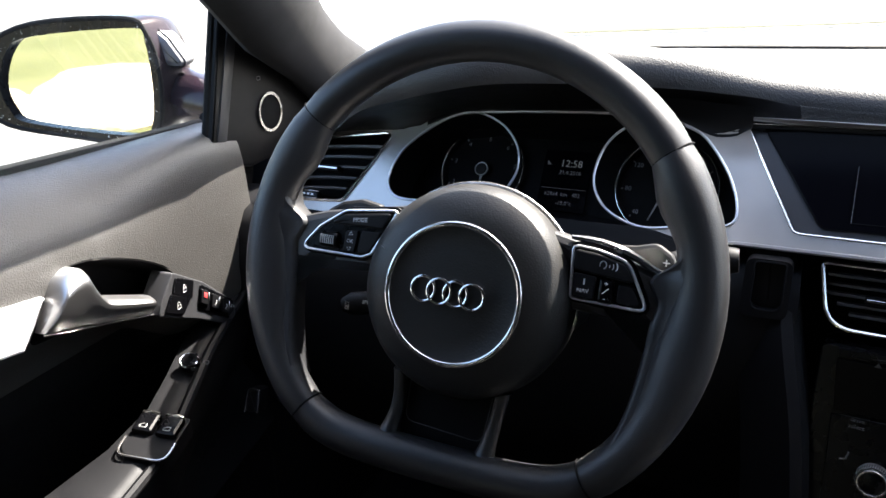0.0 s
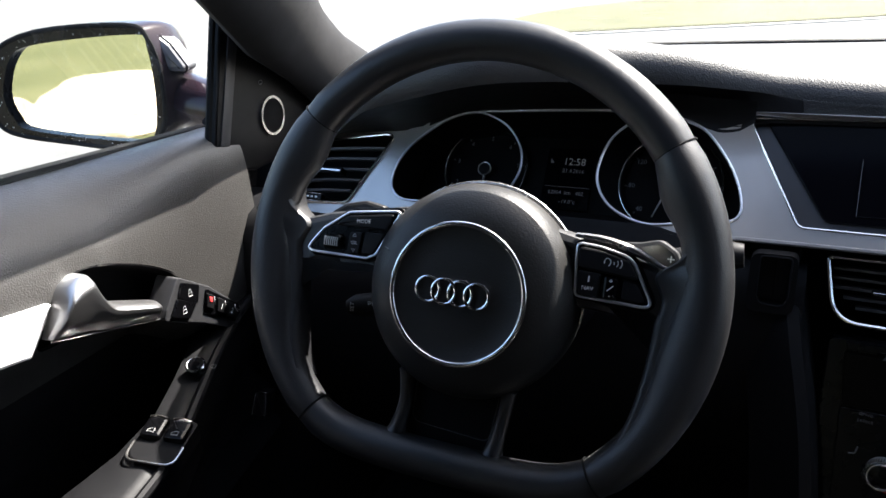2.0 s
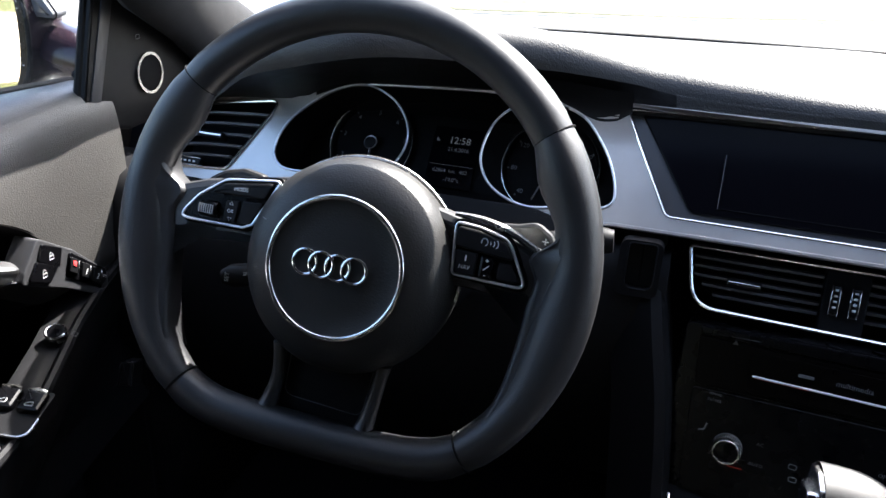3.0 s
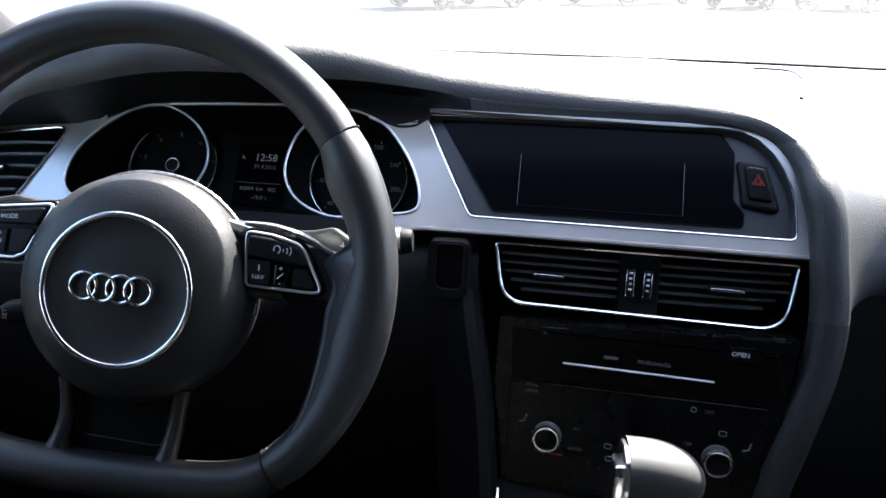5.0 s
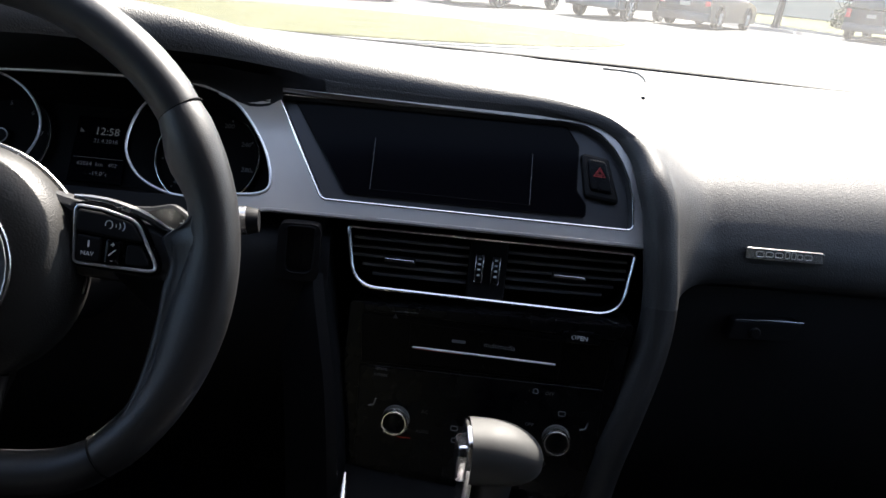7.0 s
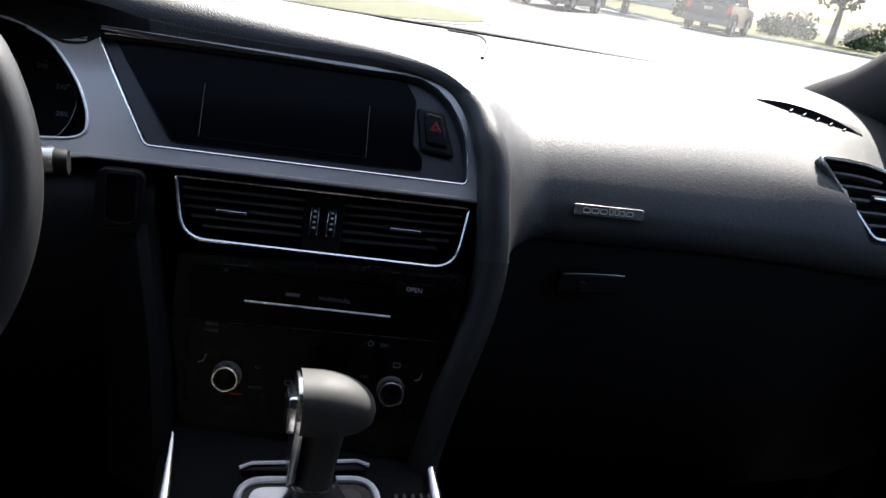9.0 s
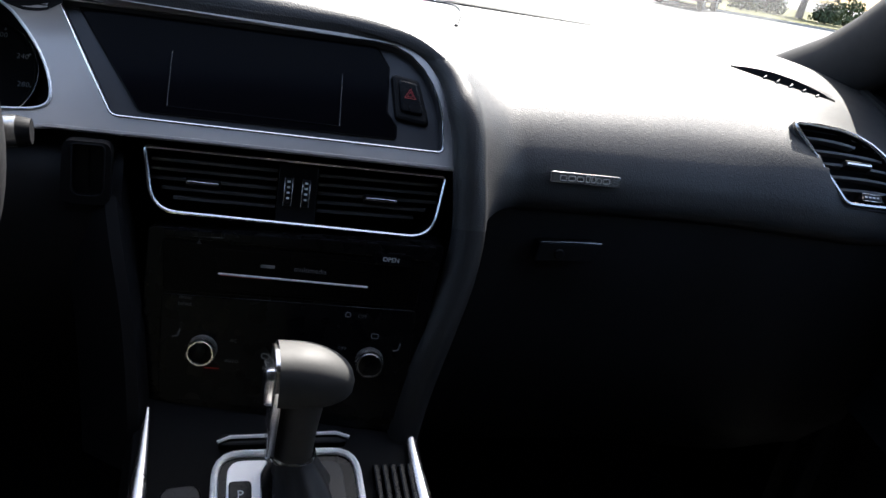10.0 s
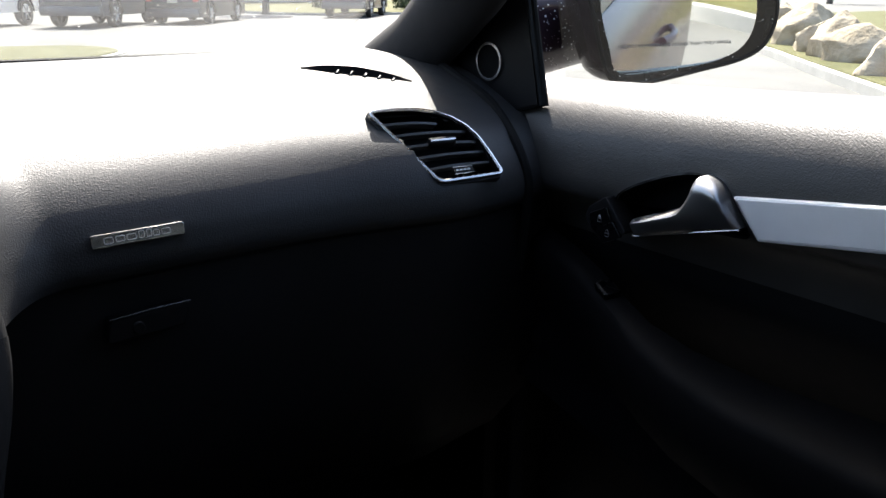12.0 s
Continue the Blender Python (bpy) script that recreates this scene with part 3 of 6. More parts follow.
hz = thing("hazard_switch", "black hazard light button with a red triangle", "switch")
part("surround", slab(rounded(mm((230, 66), (256, 62), (268, 20), (236, 24)), 0.005), T, -0.012, -0.002, 0.003), M_HARD, hz)
part("button", slab(rounded(mm((236, 60), (253, 58), (261, 28), (240, 30)), 0.004), T, -0.006, 0.0005, 0.002), M_PIANO, hz)
tri = [(0.2425, 0.043), (0.2525, 0.0425), (0.2475, 0.0515)]
part("triangle", tube(onplane(tri, T, 0.0007), 0.0005, True, 5), M_RED, hz)
tri2 = [(0.245, 0.0445), (0.2502, 0.0443), (0.2476, 0.049)]
part("triangle", tube(onplane(tri2, T, 0.0007), 0.0004, True, 5), M_RED, hz)

# instrument cluster
cl = thing("instrument_cluster", "unlit dials behind the wheel with a small lit driver display", "instruments")
part("face", slab([(-0.40, -0.03), (-0.02, -0.03), (-0.02, 0.115), (-0.40, 0.115)], T, -0.07, -0.055, 0.001), M_DARK, cl)
part("cavity_wall", loft([onplane(CLUSTER + CLUSTER[:1], T, -0.002), onplane(CLUSTER + CLUSTER[:1], T, -0.056)]), M_DARK, cl)
LOBE_L = smooth_line([(a / 1000, b / 1000, 0) for a, b in ((-254, 4), (-245, 26), (-248, 49), (-266, 71), (-296, 82), (-327, 76), (-355, 59), (-376, 36), (-384, 8), (-371, -11), (-335, -13), (-262, -14))], 4)
LOBE_R = smooth_line([(a / 1000, b / 1000, 0) for a, b in ((-118, 86), (-145, 78), (-163, 60), (-169, 30), (-160, 8), (-142, -6), (-115, -13), (-82, -8), (-47, -3), (-41, 12), (-52, 42), (-75, 72), (-95, 82))], 4)
part("chrome_surround", tube([T @ V3((q[0], q[1], 0.0006 + bend(q[0], q[1]))) for q in LOBE_L], 0.0012, seg=8), M_TRIM, cl)
part("chrome_surround", tube([T @ V3((q[0], q[1], 0.0006 + bend(q[0], q[1]))) for q in LOBE_R], 0.0013, seg=8), M_TRIM, cl)


def dial(cx, cy, r, marks, a0, a1, needle, name):
    m = T @ Matrix.Translation((cx, cy, -0.055))
    d = part(name, spin([(r, 0.0), (r, 0.006), (r - 0.0015, 0.0075), (r - 0.003, 0.006), (r - 0.004, 0.001), (0.0, 0.001)], m, 48), M_DARK, cl)
    part("bezel_ring", tube([m @ V3((r * math.cos(a), r * math.sin(a), 0.0075)) for a in np.linspace(radians(-55), radians(235), 50)], 0.0007, seg=6), M_SATIN, d)
    n = len(marks)
    for i, s in enumerate(marks):
        a = radians(a0 + (a1 - a0) * i / (n - 1))
        writing(s, m, (r - 0.011) * math.cos(a), (r - 0.011) * math.sin(a), 0.0065, 0.0016, M_DIALINK, d, "numeral")
        t0, t1 = (r - 0.006), (r - 0.003)
        part("mark", slab([(t0 * math.cos(a - 0.015), t0 * math.sin(a - 0.015)), (t1 * math.cos(a - 0.015), t1 * math.sin(a - 0.015)), (t1 * math.cos(a + 0.015), t1 * math.sin(a + 0.015)), (t0 * math.cos(a + 0.015), t0 * math.sin(a + 0.015))], m, 0.001, 0.0018, 0.0001), M_DIMINK, d)
    na = radians(needle)
    u, v = V3((math.cos(na), math.sin(na))), V3((-math.sin(na), math.cos(na)))
    part("needle", slab([v * 0.0011 - u * 0.004, -v * 0.0011 - u * 0.004, u * (r - 0.012) - v * 0.0004, u * (r - 0.012) + v * 0.0004], m, 0.004, 0.006, 0.0005), M_GREYTRIM, d)
    part("hub", spin([(0.0068, 0.004), (0.0068, 0.008), (0.006, 0.0095), (0.0, 0.0095)], m, 20), M_HARD, d)
    part("hub_ring", tube([m @ V3((0.0068 * math.cos(a), 0.0068 * math.sin(a), 0.0085)) for a in np.linspace(0, 2 * math.pi, 21)[:-1]], 0.0006, True, 5), M_GREYTRIM, d)
    return d


dial(-0.304, 0.040, 0.046, ["2", "3", "4", "5", "6", "7"], 205, 12, 268, "tachometer")
dial(-0.112, 0.040, 0.048, ["40", "80", "120", "160", "200", "240", "280"], 225, -12, 250, "speedometer")
fd = T @ Matrix.Translation((-0.212, 0.035, -0.0545))
ds = part("driver_display", slab(rounded([(-0.026, -0.03), (0.024, -0.03), (0.024, 0.034), (-0.026, 0.034)], 0.001), fd, 0, 0.003, 0.0005), M_SCREEN, cl, "small lit driver information display")
writing("12:58", fd, 0.003, 0.020, 0.0105, 0.0032, M_LIT, ds)
writing("21.4.2016", fd, 0.003, 0.0105, 0.0058, 0.0032, M_LITDIM, ds)
writing("62864  km   402", fd, -0.001, -0.0125, 0.0056, 0.0032, M_LITDIM, ds)
writing("-19.0\u00b0c", fd, 0.002, -0.0215, 0.0058, 0.0032, M_LITDIM, ds)
part("dividing_line", slab([(-0.024, -0.0065), (0.022, -0.0065), (0.022, -0.0062), (-0.024, -0.0062)], fd, 0.003, 0.0033, 0.0001), M_LITDIM, ds)
part("arrow", slab([(-0.022, 0.018), (-0.018, 0.018), (-0.022, 0.0225)], fd, 0.003, 0.0033, 0.0001), M_LITDIM, ds)


# ---- air vents ----
def air_vent(name, label, m, loop, slats, handles, wheels, chrome_r, frame_label="chrome frame"):
    v = thing(name, label, "air vent")
    part("frame", tube(onplane(loop, m, 0.001), chrome_r, True, 8), M_CHROME, v, frame_label)
    part("duct", loft([onplane(loop + loop[:1], m, 0.0), onplane(inset(loop, 0.004) + inset(loop, 0.004)[:1], m, -0.03)]), M_DARK, v)
    part("duct_back", slab(inset(loop, 0.003), m, -0.034, -0.029, 0.0005), M_DARK, v)
    for x0, x1, y0, y1, bow in slats:
        top = []
        for k in range(9):
            t = k / 8
            x = x0 + (x1 - x0) * t
            y = y0 + (y1 - y0) * t
            h = -0.002 - bow * (2 * t - 1) ** 2
            top.append([m @ V3((x, y + 0.0012, h)), m @ V3((x, y + 0.0022, h - 0.012)), m @ V3((x, y + 0.0006, h - 0.012)), m @ V3((x, y - 0.0012, h - 0.001)), m @ V3((x, y + 0.0012, h))])
        part("slat", loft(top), M_SLAT, v)
    for x0, x1, y in handles:
        h = part("slider", slab(rounded([(x0, y - 0.003), (x1, y - 0.003), (x1, y + 0.004), (x0, y + 0.004)], 0.0015), m, -0.008, 0.002, 0.001), M_HARD, v)
        part("bright_strip", slab(rounded([(x0 + 0.001, y - 0.0012), (x1 - 0.001, y - 0.0012), (x1 - 0.001, y + 0.0014), (x0 + 0.001, y + 0.0014)], 0.0006), m, 0.0015, 0.0032, 0.0005), M_CHROME, h)
    for x, y, w, hh, upright in wheels:
        wh = part("thumb_wheel", slab(rounded([(x - w / 2, y - hh / 2), (x + w / 2, y - hh / 2), (x + w / 2, y + hh / 2), (x - w / 2, y + hh / 2)], 0.0025), m, -0.012, 0.0025, 0.002), M_PIANO, v)
        for s in (-1, 1):
            if upright:
                seg = [(x + s * w * 0.5, y - hh / 2), (x + s * w * 0.5, y + hh / 2)]
            else:
                seg = [(x - w / 2, y + s * hh * 0.5), (x + w / 2, y + s * hh * 0.5)]
            part("bright_edge", tube(onplane(seg, m, 0.0015), 0.0007, seg=6), M_SATIN, wh)
        for k in range(4):
            f = (k + 0.8) / 5.2 - 0.5
            cx, cy = (x, y - f * hh) if upright else (x + f * w, y)
            part("mark", slab([(cx - 0.0014, cy - 0.0009), (cx + 0.0014, cy - 0.0009), (cx + 0.0014, cy + 0.0009), (cx - 0.0014, cy + 0.0009)], m, 0.0024, 0.003, 0.0002), M_INK, wh)
    return v


VC = plane((0, 0.215, 0.905), -6, 20)
CENTER = rounded(mm((-126, 10), (132, 13), (124, -44), (-116, -43)), [0.004, 0.004, 0.026, 0.026], 8)
slats = []
for k in range(5):
    y = 0.0015 - 0.0078 * k
    cut = 0.002 + (0.0 if k < 3 else 0.010 * (k - 2))
    slats.append((-0.123 + cut, -0.016, y - 0.001, y, 0.004))
    slats.append((0.020, 0.129 - cut, y, y + 0.0025, 0.004))
vent_c = air_vent("center_air_vent", "twin black slatted air vent in a chrome frame", VC, CENTER, slats, [(-0.091, -0.063, -0.0165), (0.060, 0.090, -0.0145)], [(-0.006, -0.0155, 0.0065, 0.025, True), (0.009, -0.0155, 0.0065, 0.025, True)], 0.0019)
part("middle_panel", slab(rounded([(-0.015, -0.042), (0.019, -0.042), (0.019, 0.009), (-0.015, 0.009)], 0.002), VC, -0.02, -0.0025, 0.001), M_HARD, vent_c)
slats = [(-0.500 + 0.0, -0.398 - 0.0095 * k, 0.034 - 0.0118 * k, 0.042 - 0.0125 * k, 0.003) for k in range(5)]
air_vent("driver_air_vent", "slanted black air vent with chrome edge beside the instruments", T, VENT_L, slats, [(-0.476, -0.447, 0.011)], [(-0.478, -0.0205, 0.028, 0.008, False)], 0.0016)
slats = [(-0.053 + 0.0085 * k, (0.010, 0.044, 0.050, 0.054, 0.056)[k], 0.034 - 0.0145 * k, 0.0300 - 0.0135 * k, 0.003) for k in range(5)]
vr = air_vent("passenger_air_vent", "teardrop black air vent with chrome edge by the door", VR, RIGHT, slats, [(-0.011, 0.021, 0.005)], [(0.015, -0.0330, 0.024, 0.008, False)], 0.0022)
part("shroud", holed(inset(RIGHT, -0.0035), [RIGHT], VR, -0.045, -0.0015), M_PAD, vr)

# ---- centre stack ----
S = plane((0, 0.158, 0.758), -10, 12)
stack = thing("control_stack", "dark gloss centre stack with disc slot and climate controls", "control panel")
part("panel", slab(rounded(mm((-124, 100), (124, 113), (120, 60), (114, -62), (-112, -62), (-124, 40)), 0.004), S, -0.05, 0.0, 0.001), M_PIANO, stack)
part("upper_panel", slab(rounded(mm((-112, 99.5), (118, 111.5), (112, 98), (-110, 93)), 0.002), S, 0.0, 0.003, 0.0012), M_PIANO, stack)
part("disc_panel", slab(rounded(mm((-112, 91), (110, 96), (106, 55), (-108, 47)), 0.003), S, 0.0, 0.0025, 0.001), M_WOOD, stack, "dark gloss walnut panel round the disc slot")
part("disc_flap", slab(rounded(mm((-68, 88), (66, 91), (66, 56), (-66, 52)), 0.002), S, 0.0025, 0.0037, 0.0006), M_WOOD, stack)
part("slot_strip", slab(rounded(mm((-64, 66.2), (62, 68.8), (62, 70.4), (-64, 67.8)), 0.0007), S, 0.003, 0.0056, 0.0006), M_ALU, stack, "bright strip under the disc slot")
# thin red bar paints the reddish reflection at the slot strip's left
part("red_reflection_strip", slab(mm((-62, 65.4), (-20, 66.3), (-20, 66.9), (-62, 66.0)), S, 0.0036, 0.0042, 0.0001), M_RED, stack)
part("climate_panel", slab(rounded(mm((-109, 44), (107, 52), (108, -50), (-105, -50)), 0.003), S, 0.0, 0.0025, 0.001), M_PIANO, stack)
part("seam_line", tube(onplane(mm((-107, 44.5), (106, 52.5)), S, 0.0028), 0.0003, seg=5), M_POD, stack)
part("seam_line", tube(onplane(mm((-86, 96), (-62, 97.5)), S, 0.0032), 0.0003, seg=5), M_POD, stack)
ob = part("release_button", slab(rounded(mm((62, 90), (97, 92), (97, 103), (64, 101)), 0.003), S, 0.002, 0.005, 0.0012), M_PIANO, stack)
writing("OPEN", S, 0.079, 0.0960, 0.0056, 0.0053, M_INK, ob)
writing("multimedia", S, 0.012, 0.0782, 0.0062, 0.0040, M_DIMINK, stack)
part("word_bar", slab(rounded(mm((-30, 76.0), (-18, 76.3), (-18, 79), (-30, 78.7)), 0.0005), S, 0.0035, 0.0040, 0.0001), M_DIMINK, stack)
writing("drive", S, -0.089, 0.0432, 0.0052, 0.0030, M_DIMINK, stack)
writing("select", S, -0.089, 0.0375, 0.0050, 0.0030, M_DIMINK, stack)
writing("OFF", S, 0.061, 0.0425, 0.0046, 0.0030, M_DIMINK, stack)
writing("OFF", S, 0.047, 0.0120, 0.0045, 0.0030, M_DIMINK, stack)
writing("AC", S, -0.046, 0.0090, 0.0045, 0.0030, M_DIMINK, stack)
writing("AUTO", S, -0.046, -0.0095, 0.0042, 0.0030, M_DIMINK, stack)
part("eject_mark", slab(mm((-84.5, 89.8), (-79.5, 90), (-82, 93.6)), S, 0.0025, 0.0030, 0.0001), M_DIMINK, stack)
part("car_mark", tube(onplane(rounded(mm((46, 41), (51, 41), (50, 45), (47, 45)), 0.001, 2), S, 0.0028), 0.0005, True, 5), M_DIMINK, stack)
for x in (-0.094, 0.0945):
    y = 0.009 if x < 0 else 0.0155
    part("seat_mark", tube(onplane([(x + 0.003, y + 0.006), (x + 0.0015, y), (x - 0.003, y - 0.0015)], S, 0.003), 0.0007, seg=6), M_DIMINK, stack)
part("red_mark", slab(mm((-68, -18.2), (-56, -17.8), (-56, -16.8), (-68, -17.2)), S, 0.0025, 0.003, 0.0001), M_LITRED, stack)
for x, y in ((-0.018, -0.002), (-0.016, -0.013), (0.074, 0.026)):
    part("fan_mark", tube(onplane(rounded([(x - 0.003, y - 0.002), (x + 0.003, y - 0.002), (x + 0.003, y + 0.002), (x - 0.003, y + 0.002)], 0.001, 2), S, 0.0028), 0.0004, True, 5), M_DIMINK, stack)


def knob(x, y):
    k = thing("climate_knob", "knurled chrome climate knob with a black glossy face", "knob", "climate knobs")
    m = S @ Matrix.Translation((x, y, 0.0025))
    part("collar", spin([(0.0125, 0.0), (0.0125, 0.006), (0.0118, 0.009)], m, 48), M_GREYTRIM, k)
    bm = bmesh.new()
    for i in range(44):
        a = 2 * math.pi * i / 44
        p, q = m @ V3((0.0124 * math.cos(a), 0.0124 * math.sin(a), 0.004)), m @ V3((0.0118 * math.cos(a + 0.05), 0.0118 * math.sin(a + 0.05), 0.011))
        tube([p, q], 0.00055, seg=4, bm=bm)
    tagged(part("knurl", bm, M_SATIN, k), kind="stuff")
    part("bezel", spin([(0.0118, 0.009), (0.0116, 0.0125), (0.0108, 0.0138), (0.0098, 0.0138), (0.0092, 0.0125)], m, 48), M_CHROME, k)
    part("face", spin([(0.0093, 0.0126), (0.006, 0.0131), (0.0, 0.0132)], m, 32), M_PIANO, k)
    return k


knob(-0.071, -0.001)
knob(0.072, 0.003)
# upright flanks of the stack
for s, pts in ((-1, [(-0.150, 0.235, 0.925), (-0.147, 0.228, 0.90), (-0.138, 0.20, 0.85), (-0.126, 0.176, 0.79), (-0.119, 0.157, 0.73), (-0.114, 0.14, 0.66)]),):
    rows = []
    for p in smooth_line(pts, 4):
        rows.append([p + V3((-0.05, 0.02, 0)), p + V3((-0.022, -0.004, 0)), p + V3((-0.010, -0.012, 0)), p + V3((-0.001, -0.010, 0)), p + V3((0.004, 0.0, 0)), p + V3((0.006, 0.03, 0))])
    part("flank", loft(rows), M_HARD, stack, "matte black flank of the centre stack")
part("gap_filler", slab(mm((-135, 125), (140, 135), (142, 175), (-150, 168)), S, -0.09, -0.07, 0.001), M_DARK, stack)

# ---- tunnel console and lever ----
con = thing("center_console", "black tunnel console with satin rails and shifter surround", "console")
def con_z(y):
    return 0.692 + (y - 0.12) * 0.34


rows = []
for y in np.linspace(0.22, -0.65, 20):
    z = con_z(y) if y > -0.05 else con_z(-0.05) - 0.02 * (1 - math.exp((y + 0.05) * 4))
    rows.append([V3((-0.135, y, z - 0.25)), V3((-0.130, y, z - 0.03)), V3((-0.122, y, z - 0.004)), V3((-0.112, y, z)), V3((0, y, z)), V3((0.112, y, z)), V3((0.122, y, z - 0.004)), V3((0.130, y, z - 0.03)), V3((0.135, y, z - 0.25))])
part("tunnel", loft(rows), M_DARK, con)
for s in (-1, 1):
    pts = [V3((s * (0.112 + 0.03 * max(0, 0.14 - y)), y, con_z(y) + 0.004 + 0.10 * max(0, (y - 0.115)))) for y in np.linspace(0.150, -0.30, 16)]
    part("rail", tube(pts, [0.002 + 0.006 * min(1, k / 3) for k in range(16)], seg=10, flat=0.7), M_SATIN, con, "satin silver console rail")
CP = Matrix.Translation((0, 0.07, con_z(0.07) + 0.001)) @ pose(0, 0, 0, math.degrees(math.atan(0.34)), 0, 0)
lpg = rounded([(-0.062, -0.14), (0.066, -0.14), (0.060, 0.040), (-0.056, 0.040)], [0.01, 0.01, 0.022, 0.022])
part("gate_base", slab(lpg, CP, -0.005, 0.004, 0.002), M_PIANO, con)
part("gate_frame", tube(onplane(lpg, CP, 0.005), 0.0032, True, 8), M_ALU, con, "bright shifter surround")
gi = rounded([(-0.052, -0.13), (-0.020, -0.13), (-0.020, 0.020), (-0.012, 0.033), (-0.047, 0.033)], [0.004, 0.004, 0.01, 0.004, 0.014])
part("gate_plate", slab(gi, CP, 0.004, 0.0065, 0.0012), M_ALU, con, "silver plate beside the shift pattern")
pb = part("pattern_window", slab(rounded([(-0.046, -0.11), (-0.028, -0.11), (-0.028, 0.013), (-0.046, 0.013)], 0.004), CP, 0.006, 0.0082, 0.001), M_PIANO, con)
writing("P", CP, -0.037, 0.0, 0.011, 0.0085, M_INK, pb)
part("shift_boot_base", slab(rounded([(-0.018, -0.12), (0.052, -0.12), (0.047, 0.030), (-0.010, 0.032)], 0.012), CP, 0.004, 0.0065, 0.001), M_BOOT, con)
for k in range(5):
    x = 0.078 + 0.0075 * k
    part("side_rib", slab(rounded([(x - 0.0028, -0.08), (x + 0.0028, -0.08), (x + 0.0020, 0.026), (x - 0.0035, 0.026)], 0.0015), CP, 0.0, 0.0055, 0.0015), M_PIANO, con)
part("ash_lid", slab(rounded([(-0.108, -0.13), (-0.068, -0.13), (-0.066, 0.015), (-0.098, 0.012)], 0.012), CP, -0.002, 0.0045, 0.002), M_PIANO, con)
part("lid_edge", tube(onplane([(-0.104, -0.012), (-0.090, -0.007), (-0.070, -0.005)], CP, 0.006), 0.0017, seg=6), M_ALU, con)
part("drawer", slab(rounded([(-0.055, 0.048), (0.055, 0.048), (0.052, 0.060), (-0.052, 0.060)], 0.004), CP, -0.004, 0.006, 0.002), M_HARD, con)
part("drawer_edge", tube(onplane([(-0.055, 0.050), (-0.045, 0.0545), (0.045, 0.0565), (0.056, 0.052)], CP, 0.008), 0.0017, seg=6), M_ALU, con, "thin silver drawer edge")

lever = thing("gear_lever", "leather gear lever with satin side plate and pleated gaiter", "gear lever")
LY = 0.085
bm = bmesh.new()
rows = []
for k in range(21):  # head: a rounded wedge that tapers to the passenger's side
    t = k / 20
    x = -0.016 + 0.062 * t
    r = 0.0245 * math.sqrt(max(0.0, 1 - max(0, (t - 0.18) / 0.82) ** 2.4)) + 0.0005
    cz = 0.7855 - 0.006 * t * t
    row = []
    for j in range(24):
        a = 2 * math.pi * j / 24
        ca, sa = math.cos(a), math.sin(a)
        sq = (abs(ca) ** 2.6 + abs(sa) ** 2.6) ** (-1 / 2.6)
        row.append(V3((x, LY + r * 1.02 * sq * ca, cz + r * 0.98 * sq * sa)))
    rows.append(row + row[:1])
bm = loft(rows)
bmesh.ops.remove_doubles(bm, verts=bm.verts, dist=1e-5)
part("head", bm, M_HEAD, lever, "worn smooth leather head")
rows = []
for k in range(13):
    t = k / 12
    z = 0.786 - 0.078 * t
    w, d = 0.019 - 0.0055 * t ** 0.6 + 0.002 * t ** 4, 0.022 - 0.004 * t
    cx = 0.008 - 0.004 * t
    row = [V3((cx + w * math.copysign(abs(math.cos(a)) ** 0.8, math.cos(a)), LY + 0.004 * t + d * math.copysign(abs(math.sin(a)) ** 0.8, math.sin(a)), z)) for a in np.linspace(0, 2 * math.pi, 25)[:-1]]
    rows.append(row + row[:1])
part("grip", loft(rows), M_HEAD, lever)
LP = Matrix(((0, 0, -1), (-1, 0, 0), (0, 1, 0))).to_4x4()
LP.translation = (-0.016, LY, 0.783)
part("side_plate", slab(rounded([(-0.023, 0.0), (-0.020, 0.021), (0.0, 0.0255), (0.020, 0.021), (0.023, 0.0), (0.018, -0.030), (0.012, -0.058), (0.010, -0.074), (-0.010, -0.074), (-0.012, -0.058), (-0.018, -0.030)], 0.008), LP, -0.003, 0.0035, 0.0015), M_SATIN, lever, "satin chrome plate on the driver's side")
part("release_button", slab(rounded([(-0.013, -0.020), (0.013, -0.020), (0.015, 0.006), (0.010, 0.012), (-0.010, 0.012), (-0.015, 0.006)], 0.005), LP, 0.002, 0.0095, 0.003), M_CHROME, lever, "bright release button")
part("collar", spin([(0.0185, 0.0), (0.0195, 0.003), (0.0180, 0.006)], Matrix.Translation((0.004, LY + 0.004, 0.704)), 32), M_SATIN, lever, "silver ring under the grip")
rows = []
for k in range(12):
    t = k / 11
    z = 0.708 - 0.032 * t
    row = []
    for j in range(48):
        a = 2 * math.pi * j / 48
        r = 0.0165 + 0.010 * t ** 1.4 + 0.0022 * math.sin(a * 9 + 2 * t) * t
        row.append(V3((0.004 + 0.012 * t + r * 1.05 * math.cos(a), LY + 0.004 - 0.01 * t + r * 1.2 * math.sin(a), z)))
    rows.append(row + row[:1])
part("gaiter", loft(rows), M_BOOT, lever, "pleated soft gaiter")

# ---- steering wheel ----
W0 = plane((-0.3726, 0.0447, 0.947), 0.75, 20.1)
W = W0 @ pose(0, 0, 0, 0, 0, -3)
wheel = thing("steering_wheel", "black leather steering wheel with flat bottom and spoke buttons", "steering wheel")


def rim_point(a, r=0.1695):
    u, v = r * math.cos(a), r * math.sin(a)
    f, k = -0.1425, 0.010
    v = f + k * math.log(1 + math.exp(min(40, (v - f) / k)))
    return V3((u, v, 0))


